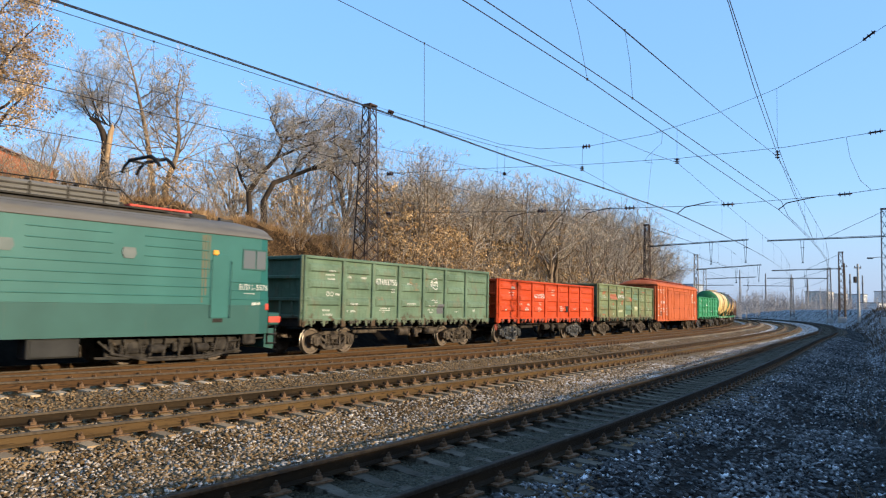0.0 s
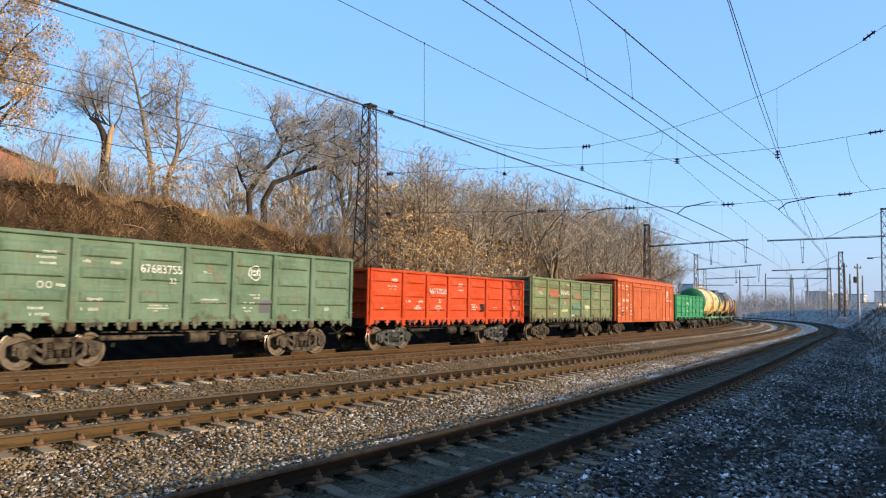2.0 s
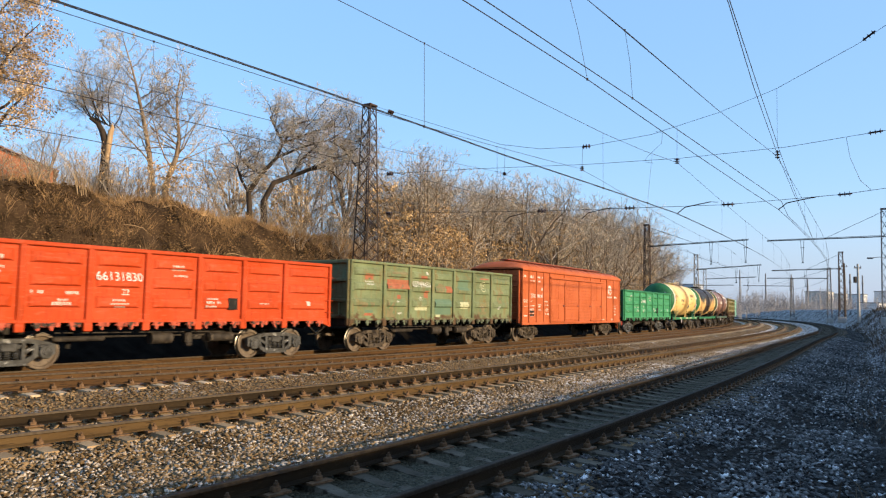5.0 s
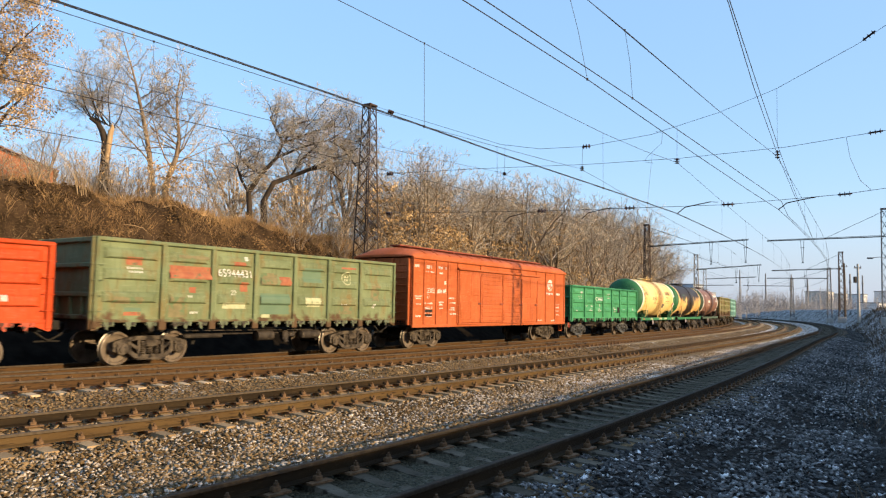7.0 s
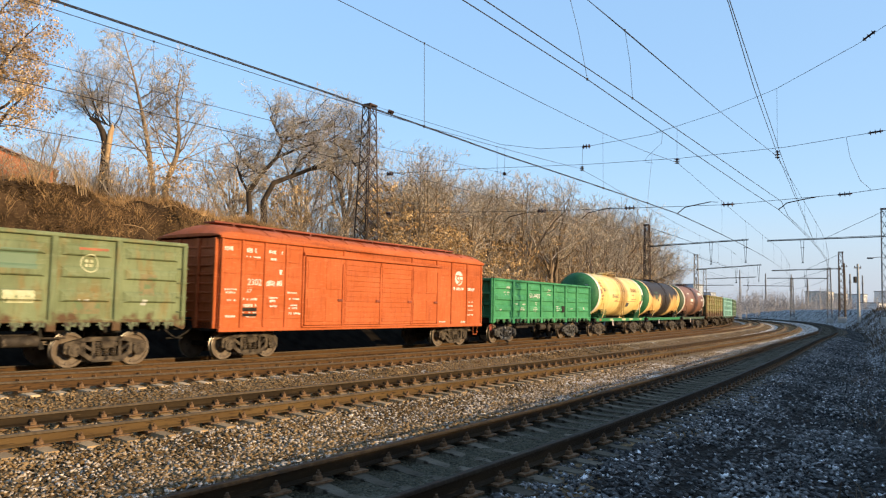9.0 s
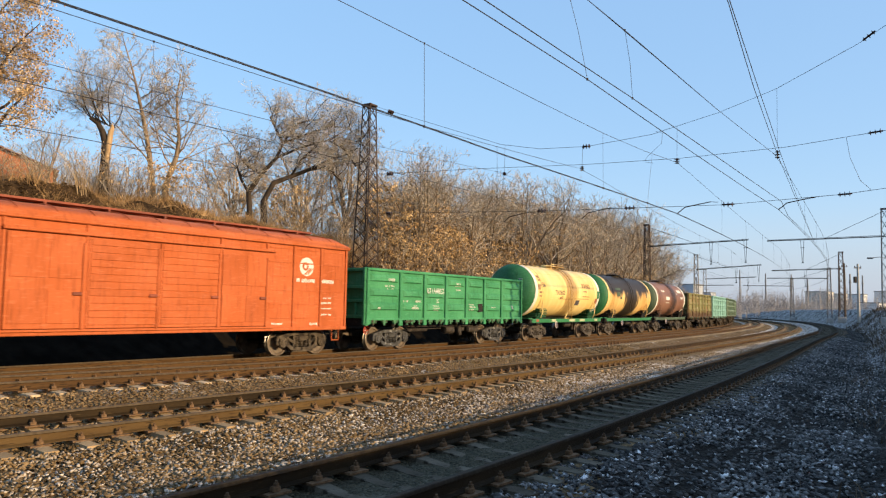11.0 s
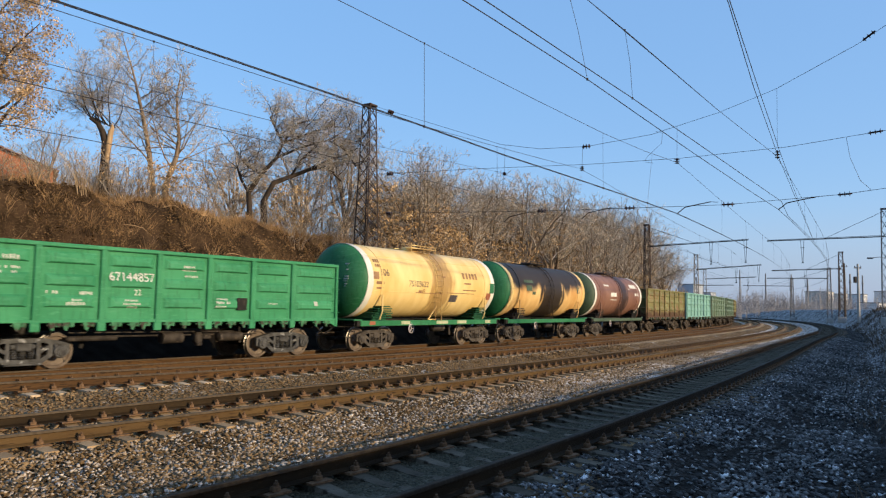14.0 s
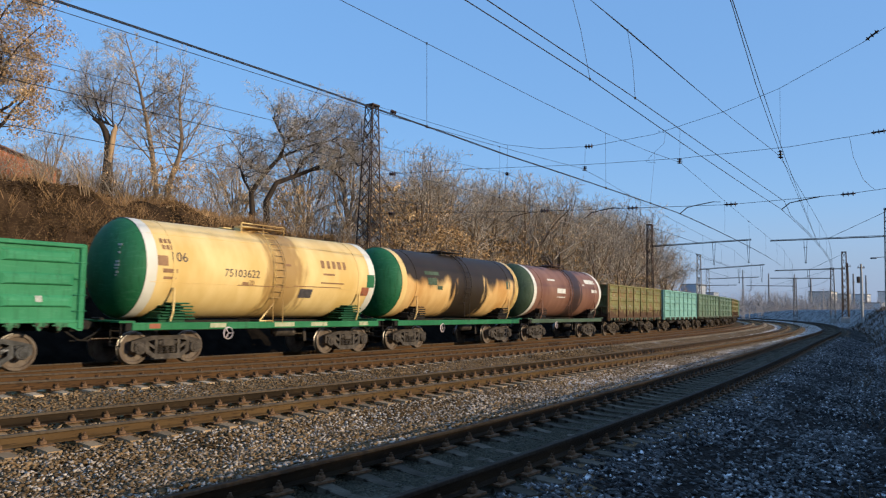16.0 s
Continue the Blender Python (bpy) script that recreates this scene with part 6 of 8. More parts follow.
# for each track: contact-wire height and side offset at the supports, messenger height and sag
CAT = [(lambda s: 0.0 * s, (6.15, 6.45, 6.3), (0.1, 0.25, 0.0), 9.2, 1.0, (0.0,)),
       (lambda s: np.interp(s, [-22, 18, 33.5, 78, 300], [4.3, 4.3, 4.85, 4.3, 4.2]), (6.35, 6.42, 6.3), (0.0, 0.0, 0.0), 9.03, 0.85, (0.0,)),
       (lambda s: np.interp(s, [-22, 18, 33.5, 78, 300], [8.97, 8.97, 9.75, 9.0, 9.0]), (6.62, 6.42, 6.3), (0.0, 0.0, 0.0), 8.95, 0.2, (-0.03, 0.03)),
       (lambda s: np.interp(s, [-22, 33.5, 78, 300], [14.35, 14.25, 13.3, 13.2]), (6.75, 6.36, 6.3), (0.0, 0.0, 0.0), 8.75, 0.48, (0.0, 0.32))]


def contact_at(k, s):
    fn, zs, ds, zm, sag, pair = CAT[k]
    z = float(np.interp(s, SUPPORT[:3], zs))
    return float(fn(s)) + float(np.interp(s, SUPPORT[:3], ds)), z


def messenger_at(k, s):
    fn, zs, ds, zm, sag, pair = CAT[k]
    i = max(0, min(len(SUPPORT) - 2, int(np.searchsorted(SUPPORT, s)) - 1))
    a, b = SUPPORT[i], SUPPORT[i + 1]
    u = (s - a) / (b - a)
    zz = zm if i == 0 else zm + (8.2 - zm) * (u if i == 1 else 1)
    sg = sag if i == 0 else 0.45
    return float(fn(s)) + float(np.interp(s, SUPPORT[:3], ds)), zz - 4 * sg * u * (1 - u)


def taut(o0, o1, s0, nodes, r, name, label, off_a, extra=0.0):
    """A wire strung straight in plan to the near cross-span, heights by fractions of the span, then on along the track."""
    a, b = on_line(s0, o0), on_line(33.5, o1)
    pts = []
    for u, z in nodes:
        q = a.lerp(b, u)
        pts.append(Vector((q.x, q.y, z)))
    for s in np.arange(36.0, 206.0, 2.5):
        pts.append(on_line(s, *off_a(s)))
    wire(name, pts, r, label)
    return pts


CONTACT, CARRIER = "dark copper contact wire strung above a track", "dark messenger wire sagging between supports"
SS = [-22 + 2.5 * i for i in range(93)]
for k in range(4):
    if k < 3:
        for extra in CAT[k][5]:
            pts = []
            for s in SS:
                o, z = contact_at(k, s)
                e = extra if s < 33.5 else extra * max(0.1, 1 - (s - 33.5) / 40)
                pts.append(on_line(s, o + e, z))
            wire("contact_wire", pts, 0.0115, CONTACT)
    if k < 2:
        wire("messenger_wire", [on_line(s, *messenger_at(k, s)) for s in SS], 0.010, CARRIER)
    for s in ([{0: 5, 1: 9, 2: 13.9}[k]] if k < 2 else []) + [24.0 + 9 * i + k for i in range(9)]:
        if abs(s - 33.5) < 3 or (k > 1 and s < 33.5):
            continue
        (o, z), (om, zm) = contact_at(k, s), messenger_at(k, s)
        g = Geo().tube([on_line(s, o, z), on_line(s, (o + om) / 2 + 0.03, (z + zm) / 2), on_line(s, om, zm)], 0.005, 4)
        g.box(on_line(s, o, z), (0.045, 0.045, 0.045)).box(on_line(s, om, zm), (0.04, 0.04, 0.04))
        thing("dropper", "thin dropper wire with end clamps", "dropper wire", "droppers", mesh=g.mesh("dropper", M_WIRE))
near_c = lambda s: contact_at(3, s)
near_d = lambda s: (contact_at(3, s)[0] + 0.1, contact_at(3, s)[1])
near_m = lambda s: messenger_at(3, s)
taut(14.35, 14.25, -10, [(0.0, 7.55), (0.30, 7.40), (0.457, 7.285), (0.57, 7.175), (0.726, 6.835), (0.88, 6.55), (1.0, 6.37)], 0.0115, "contact_wire", CONTACT, near_c)
taut(14.67, 14.57, -10, [(0.0, 7.55), (0.30, 7.42), (0.462, 7.29), (0.613, 7.143), (0.80, 6.86), (0.98, 6.595)], 0.0115, "contact_wire", CONTACT, near_d)
taut(14.35, 14.25, -10, [(0.0, 9.9), (0.35, 9.33), (0.57, 9.117), (0.619, 9.086), (0.802, 8.84), (0.986, 8.78)], 0.0095, "messenger_wire", CARRIER, near_m)
taut(14.30, 14.25, -10, [(0.0, 9.93), (0.35, 9.36), (0.57, 9.14), (0.802, 8.85), (0.986, 8.785)], 0.0095, "messenger_wire", "second thin messenger wire close beside the first", near_m)
taut(8.97, 9.75, -10, [(0.0, 9.75), (0.3, 9.33), (0.492, 9.085), (0.566, 9.004), (0.70, 8.84), (0.817, 8.735), (0.91, 8.77), (1.0, 8.921)], 0.0095, "messenger_wire", CARRIER, lambda s: messenger_at(2, s))


def drop_between(o0, o1, s0, u, z, o2, o3, u2, z2):
    a = on_line(s0, o0).lerp(on_line(33.5, o1), u)
    b = on_line(s0, o2).lerp(on_line(33.5, o3), u2)
    p, q = Vector((a.x, a.y, z)), Vector((b.x, b.y, z2))
    m = p.lerp(q, 0.5) + Vector((0.04, 0.0, 0.0))
    g = Geo().tube([p, m, q], 0.006, 4).box(p, (0.04, 0.04, 0.05)).box(q, (0.04, 0.04, 0.05))
    thing("dropper", "thin dropper wire with end clamps", "dropper wire", "droppers", mesh=g.mesh("dropper", M_WIRE))


drop_between(14.35, 14.25, -10, 0.57, 7.175, 14.35, 14.25, 0.545, 9.14)
drop_between(14.67, 14.57, -10, 0.613, 7.143, 14.35, 14.25, 0.619, 9.086)
a2, m2 = contact_at(2, 13.9), (0.566, 9.004)
qd = on_line(-10, 8.97).lerp(on_line(33.5, 9.75), m2[0])
g = Geo().tube([on_line(13.9, *a2), Vector((qd.x, qd.y, m2[1]))], 0.006, 4).box(on_line(13.9, *a2), (0.05, 0.05, 0.07)).box((qd.x, qd.y, m2[1]), (0.04, 0.04, 0.05))
thing("dropper", "thin dropper wire with end clamps", "dropper wire", "droppers", mesh=g.mesh("dropper", M_WIRE))
for u, z, s in ((0.817, 8.735, 25.0), (0.93, 8.79, 29.6)):
    qd = on_line(-10, 8.97).lerp(on_line(33.5, 9.75), u)
    c = on_line(s, *contact_at(2, s))
    g = Geo().tube([c, Vector((qd.x, qd.y, z))], 0.005, 4).box(c, (0.06, 0.06, 0.08))
    thing("dropper", "thin dropper wire with end clamps", "dropper wire", "droppers", mesh=g.mesh("dropper", M_WIRE))

# near cross-span between the two tall masts
SX = 33.5
lattice_mast("tall dark rusty lattice mast at the foot of the bank", SX, -9.5, 2.6, 14.35, 1.25, 0.58, M_MAST, 15)
lattice_mast("tall dark rusty lattice mast on the frosty bank", SX, 19.4, 0.6, 14.6, 1.25, 0.58, M_MAST, 15)


def rope(nodes, r=0.011, name="cross_span_rope"):
    return wire(name, [on_line(SX, o, z) for o, z in nodes], r, "steel cross-span rope hung across the tracks", "wire", "cross-span ropes")


rope([(-9.2, 14.3), (0.0, 10.85), (2.4, 10.35), (5.1, 10.2), (8.5, 10.45), (11.75, 11.15), (14.2, 11.9), (17.6, 13.45), (19.1, 14.35)])
rope([(-9.2, 9.9), (-1.5, 9.6), (5.2, 9.25), (9.9, 9.12), (14.6, 9.18), (19.1, 9.55)])
rope([(-9.2, 7.45), (2.4, 6.95), (7.2, 6.83), (12.0, 6.72), (16.8, 6.88), (19.1, 7.1)])
for a, b in (((-8.1, 13.85), (-7.5, 13.6)), ((4.75, 10.21), (5.4, 10.2)), ((-8.1, 9.85), (-7.4, 9.8)), ((-8.1, 7.4), (-7.4, 7.36)), ((2.2, 6.96), (2.9, 6.94)), ((7.0, 6.84), (7.8, 6.82)),
             ((11.7, 6.73), (12.5, 6.73)), ((16.5, 6.87), (17.3, 6.9)), ((17.6, 13.45), (18.3, 13.95)), ((17.7, 9.44), (18.5, 9.5))):
    insulator(on_line(SX, *a), on_line(SX, *b))
for k in range(4):
    om, zm = messenger_at(k, SX - 0.01)
    insulator(on_line(SX, om, 9.3 - 0.05 * k), on_line(SX, om, zm - 0.15))
    oc, zc = contact_at(k, SX)
    arm = Geo().tube([on_line(SX, oc, zc), on_line(SX, oc + 0.35, zc + 0.28), on_line(SX, oc + 0.9, zc + 0.38), on_line(SX, oc + 1.55, zc + 0.48)], 0.024, 6)
    arm.tube([on_line(SX, oc + 1.55, zc + 0.48), on_line(SX, oc + 1.9, 6.86)], 0.014, 5)
    thing("registration_arm", "curved steel arm steadying the contact wire", "registration arm", "registration arms", mesh=arm.mesh("registration_arm", M_MAST, 50))
    hang = Geo().tube([on_line(SX, om, 9.2), on_line(SX, om + 0.02, np.interp(om, [0, 2.4, 5.1, 8.5, 11.75, 14.2], [10.85, 10.35, 10.2, 10.45, 11.15, 11.9]))], 0.007, 4)
    thing("hanger", "thin hanger rod between cross-span ropes", "hanger", "hangers", mesh=hang.mesh("hanger", M_WIRE))
jump = [(10.6, 10.75), (10.95, 10.6), (10.9, 10.1), (10.3, 9.6), (10.0, 9.25), (10.5, 9.15)]
wire("jumper_cable", [on_line(SX, o - 1.9, z - 0.15) for o, z in jump], 0.008, "looped jumper cable between cross-span ropes", "cable", "jumper cables")
wire("jumper_cable", [on_line(SX, 17.0, 9.35), on_line(SX - 0.3, 17.15, 8.4), on_line(SX - 0.3, 17.5, 7.4), on_line(SX, 17.9, 6.98)], 0.008, "jumper cable hanging between cross-span ropes", "cable", "jumper cables")

# feeders near the right-hand masts
for da, db, dc, zz in ((0.0, 0.0, 0.0, 0.0), (-0.03, -0.11, -0.12, -0.04)):
    wire("feeder_cable", [on_line(-10, 19.5 + da, 9.9 + zz), on_line(15.9, 16.25 + da, 9.0 + zz), on_line(22, 15.55 + db, 8.8 + zz), on_line(SX + 0.5, 14.35 + dc, 8.85 + zz), on_line(80, 12.1, 8.9)], 0.011, "dark feeder cable running above the near track", "cable", "feeder cables")



# cantilever supports further along
M_BEAM = surf("dark_beam_steel", (0.0154, 0.0143, 0.0143), (0.0303, 0.0275, 0.0264), 2.0, 0.8, 0.1, 0.2, spec=0.15)


def cantilever(s, o_mast, z_base, z_top, o_tip, z_root, z_tip, hangers, mat):
    lattice_mast("lattice mast with a long horizontal cantilever beam", s, o_mast, z_base, z_top, 0.75, 0.5, mat, 10)
    b = thing("cantilever_beam", "long dark cantilever beam carried by a lattice mast", "cantilever beam", "cantilever beams")
    part("boom", Geo().bar(on_line(s, o_mast, z_root), on_line(s, o_tip, z_tip), 0.11, 0.09, 0.02).bar(on_line(s, o_mast, z_root + 0.11), on_line(s, o_tip, z_tip + 0.09), 0.045, 0.045), M_BEAM, b)
    part("tie", Geo().tube([on_line(s, o_mast, z_top - 0.2), on_line(s, (o_mast + o_tip) / 2, (z_root + z_tip) / 2)], 0.02, 5), M_BEAM, b)
    for o in hangers:
        zz = np.interp(o, sorted((o_mast, o_tip)), (z_root, z_tip) if o_mast < o_tip else (z_tip, z_root))
        hl = 2.3
        g = Geo()
        for e in (-0.15, 0.15):
            g.tube([on_line(s, o + e, zz), on_line(s, o + e * 0.2, zz - hl)], 0.022, 5)
        g.bar(on_line(s, o - 0.2, zz - 0.8), on_line(s, o + 0.2, zz - 0.8), 0.04, 0.04)
        g.bar(on_line(s, o - 0.1, zz - hl), on_line(s, o + 0.1, zz - hl), 0.08, 0.08)
        part("hanger_frame", g, M_BEAM, b)


cantilever(78, -4.3, -0.6, 11.1, 6.1, 8.68, 9.15, (2.4, 5.8), M_MAST)
cantilever(78, 18.2, 1.6, 11.8, 7.85, 9.14, 8.98, (11.1,), M_GREYMAST)
cantilever(110, -3.5, -0.6, 10.0, 5.4, 7.8, 8.45, (5.0, 2.0), M_GREYMAST)
cantilever(110, 15.4, 1.4, 10.15, 6.7, 7.86, 7.6, (11.0,), M_MAST)
cantilever(142, -3.5, -0.6, 9.5, 5.4, 7.7, 8.1, (4.0,), M_GREYMAST)
cantilever(142, 17.4, 1.0, 9.8, 7.2, 7.9, 7.9, (11.0,), M_GREYMAST)
cantilever(178, -3.5, -0.6, 9.5, 5.0, 7.6, 7.8, (), M_GREYMAST)
cantilever(178, 17.4, 0.8, 9.5, 7.0, 7.7, 7.7, (), M_GREYMAST)

# poles on the bank
M_DARKPOLE = surf("tarred_wooden_pole", (0.035, 0.028, 0.024), (0.07, 0.055, 0.045), 2.0, 0.9, 0.0, 0.4, stretch=(4, 4, 0.5))


def pole(s, o, z0, h, mat, label, r=0.16):
    x, y, t = line(s, o)
    p = thing("pole", label, "pole", "poles on the bank", at=pose(float(x), float(y), z0))
    part("shaft", Geo().tube([(0, 0, -0.6), (0, 0, h)], [r, r * 0.65], 10), mat, p, "", 40)
    part("cross_arm", Geo().box((0, 0, h - 0.5), (0.9, 0.08, 0.08)), M_DARKPOLE, p)
    for e in (-0.38, 0.38):
        part("pin_insulator", Geo().tube([(e, 0, h - 0.46), (e, 0, h - 0.25)], 0.04, 6), M_INS, p)
    return p


pa = pole(104, 16.9, 1.2, 6.9, M_DARKPOLE, "dark tarred pole with a box beside a pale pole", 0.17)
part("cabinet", Geo().box((-0.3, 0, 4.9), (0.4, 0.4, 0.8), 0.03), M_DARKPOLE, pa)
pole(103.2, 16.85, 1.2, 6.9, M_CONC, "pale concrete pole on the frosty bank beside a dark pole", 0.19)
pole(124, 17.2, 1.5, 8.0, M_DARKPOLE, "dark tarred wooden pole on the frosty bank")
pole(150, 20.5, 1.5, 9.0, M_DARKPOLE, "dark tarred wooden pole on the frosty bank")
pole(95, 23.0, 2.2, 6.0, M_CONC, "pale concrete pole with a cross arm")
lampx = on_line(84, 19.6, 0.4)
lm = thing("street_lamp", "grey lamp post with a curved arm", "lamp post", at=pose(*lampx, 0, 0, 150))
part("post", Geo().tube([(0, 0, -0.5), (0, 0, 6.4)], [0.08, 0.06], 8), M_GREYMAST, lm, "", 40)
part("arm", Geo().tube([(0, 0, 6.3), (0.5, 0, 6.9), (1.6, 0, 7.2), (2.4, 0, 7.15)], 0.035, 6), M_GREYMAST, lm, "", 40)
part("lamp_head", Geo().box((2.5, 0, 7.1), (0.6, 0.24, 0.16), 0.05), M_GREYMAST, lm)

# ---- trees and bushes ----
M_BARK = surf("grey_brown_bark", (0.12, 0.085, 0.058), (0.24, 0.175, 0.115), 5.0, 0.9, 0.0, 0.6, fine=18.0, stretch=(1, 1, 0.35), vary=0.2)
M_DARKBARK = surf("dark_wet_bark", (0.02, 0.014, 0.010), (0.05, 0.034, 0.023), 5.0, 0.9, 0.0, 0.6, fine=18.0, stretch=(1, 1, 0.35))
M_PALEWOOD = surf("bare_pale_wood", (0.30, 0.195, 0.10), (0.44, 0.30, 0.165), 3.0, 0.8, 0.0, 0.3, stretch=(3, 3, 0.4))
M_TWIG = surf("grey_brown_twigs", (0.22, 0.185, 0.145), (0.52, 0.45, 0.36), 0.25, 0.9, 0.0, 0.0, vary=0.4, island=True, spec=0.1)
M_LEAF = surf("withered_oak_leaf", (0.26, 0.155, 0.066), (0.54, 0.375, 0.195), 1.5, 0.8, 0.0, 0.0, vary=0.5, island=True, spec=0.1)
M_STRAW = surf("dry_straw_grass", (0.13, 0.075, 0.036), (0.40, 0.255, 0.125), 0.3, 0.9, 0.0, 0.0, vary=0.45, island=True, spec=0.1)


class Tree:
    def __init__(self, seed, kids, leafy=0.0, droop=0.0, wobble=0.16, up=0.10, twig_r=0.006, angle=(28, 62), start=0.38):
        self.r = random.Random(seed)
        self.kids, self.leafy, self.droop, self.wobble, self.up, self.twig_r, self.angle, self.start = kids, leafy, droop, wobble, up, twig_r, angle, start
        self.limb, self.twig, self.leaf = Geo(), Geo(), Geo()
        self.leaf_size = 1.0

    def side(self, d, deg):
        r = self.r
        q = Vector((r.uniform(-1, 1), r.uniform(-1, 1), r.uniform(-1, 1)))
        a = d.cross(q)
        if a.length < 1e-3:
            a = d.cross(Vector((1, 0, 0)))
        a.normalize()
        t = radians(deg)
        return (d * math.cos(t) + a * math.sin(t)).normalized()

    def grow(self, p, d, length, rad, level):
        r = self.r
        n = (7, 5, 3, 2, 1)[min(level, 4)]
        pts, rads = [Vector(p)], [rad]
        p, d = Vector(p), Vector(d)
        last = level >= len(self.kids)
        for i in range(n):
            d = (d + Vector((r.uniform(-1, 1), r.uniform(-1, 1), r.uniform(-1, 1))) * self.wobble * (1 + 0.5 * level) + Vector((0, 0, 1)) * (self.up if level < 3 else self.up - self.droop)).normalized()
            p = p + d * (length / n)
            pts.append(p.copy())
            rads.append(max(self.twig_r * 0.5, rad * (1 - 0.72 * (i + 1) / n)))
        g = self.limb if level < 2 else self.twig
        if last and level > 2:
            a = self.side(d, 90) * rads[0]
            b = d.cross(a)
            g.add([tuple(pts[0] + a), tuple(pts[0] - a * 0.5 + b * 0.87), tuple(pts[0] - a * 0.5 - b * 0.87), tuple(pts[-1])], [(0, 1, 3), (1, 2, 3), (2, 0, 3)])
        else:
            g.tube(pts, rads, (7, 5, 3, 3, 3)[min(level, 4)], level < 1)
        if last:
            if self.leafy and r.random() < self.leafy:
                for _ in range(r.randint(4, 8) if self.leafy < 1 else r.randint(9, 15)):
                    q = pts[-1] + Vector((r.uniform(-1, 1), r.uniform(-1, 1), r.uniform(-1, 1))) * (0.12 if self.leafy < 1 else 0.24)
                    a = Vector((r.uniform(-1, 1), r.uniform(-1, 1), r.uniform(-1, 1))).normalized() * r.uniform(0.03, 0.055) * self.leaf_size
                    b = a.cross(Vector((r.uniform(-1, 1), r.uniform(-1, 1), r.uniform(-1, 1)))).normalized() * r.uniform(0.015, 0.03) * self.leaf_size
                    c = a.cross(b).normalized() * 0.012
                    self.leaf.add([tuple(q - a), tuple(q + b + c), tuple(q + a), tuple(q - b + c)], [(0, 1, 2), (0, 2, 3)])
            return
        k = self.kids[level]
        for i in range(k):
            t = (0.2 if level else self.start) + (0.8 if level else 1 - self.start) * (i + r.uniform(0.1, 0.9)) / k
            f = t * n
            j = min(n - 1, int(f))
            q = pts[j].lerp(pts[j + 1], f - j)
            dd = (pts[j + 1] - pts[j]).normalized()
            self.grow(q, self.side(dd, r.uniform(*self.angle)), length * r.uniform(0.38, 0.62) * (1.15 - 0.5 * t), max(self.twig_r, rads[j] * r.uniform(0.38, 0.6)), level + 1)

    def place(self, label, at, bark=None, name="tree", category="tree", group="", trunk_name="trunk"):
        th = thing(name, label, category, group, at=at)
        part(trunk_name, self.limb, bark or M_BARK, th, "", 60)
        if self.twig.v:
            part("crown", self.twig, M_TWIG, th)
        if self.leaf.v:
            part("foliage", self.leaf, M_LEAF, th, "withered brown leaves")
        return th


def stand(x, y, sink=0.25):
    """Height of the ground at a plan point."""
    s, o = nearest(np.array([x]), np.array([y]))
    return float(ground_z(s, o, np.array([x]), np.array([y]))[0]) - sink


def at_bank(s, o, turn=0.0, sink=0.25):
    p = on_line(s, o)
    return pose(p.x, p.y, stand(p.x, p.y, sink), 0, 0, turn)


# oak with withered leaves, reaching into view past the edge
oak = Tree(11, (13, 8, 6, 3), leafy=1.0, wobble=0.2, up=0.06, angle=(35, 78), start=0.25)
oak.leaf_size = 1.45
oak.grow((0, 0, 0), (0.12, 0, 1), 8.4, 0.26, 0)
oak.place("oak full of withered brown leaves on the bank top", at_bank(13.0, -16.2, 40), M_DARKBARK)

# broken pollard: a bent dark stem, a pale torn stump and thin regrowth
pol = Tree(5, (9, 8, 7, 4), wobble=0.2, up=0.05, twig_r=0.009, angle=(30, 70))
pol.limb.tube([(0, 0, 0), (0.03, 0, 1.8), (0.05, 0.03, 2.6), (0.0, 0.05, 3.5)], [0.30, 0.24, 0.22, 0.17], 9)
pol.limb.tube([(0.0, 0.05, 3.4), (-0.16, 0.05, 3.9), (-0.37, 0.0, 4.26), (-0.75, 0, 4.5)], [0.17, 0.15, 0.12, 0.08], 8)
for k in range(15):
    rr = random.Random(40 + k)
    pol.grow((-0.7 + 0.08 * k, rr.uniform(-0.1, 0.1), 4.40 - 0.02 * k), (rr.uniform(-1.1, 0.6), rr.uniform(-0.7, 0.7), 0.8), rr.uniform(1.7, 3.4), 0.034, 1)
tp = pol.place("broken pollard tree with thin bare regrowth", at_bank(18.5, -14.4, 24), M_DARKBARK)
part("torn_stump", Geo().tube([(0.08, -0.08, 2.2), (0.14, -0.12, 2.7), (0.19, -0.12, 3.4), (0.24, -0.08, 3.9), (0.30, -0.02, 4.1), (0.27, 0.02, 4.3)], [0.10, 0.14, 0.145, 0.13, 0.10, 0.04], 9), M_PALEWOOD, tp, "pale bare wood of the torn stem", 50)

# two slender trees from one root
tw = Tree(8, (0, 7, 6, 3), wobble=0.16, up=0.06, twig_r=0.010, angle=(32, 68))
LEADERS = (((-0.15, 0, 0), (-0.30, 0, 1.5), (-0.55, 0, 3.3), (-0.94, 0, 5.2), (-1.25, 0.05, 6.4), (-1.55, 0.05, 7.6), (-2.24, 0, 9.7)),
           ((0.2, 0.1, 0), (0.39, 0.1, 1.7), (0.85, 0.1, 3.3), (0.93, 0.1, 4.2), (0.78, 0.1, 5.4), (0.70, 0.1, 6.6), (0.92, 0.1, 8.3)))
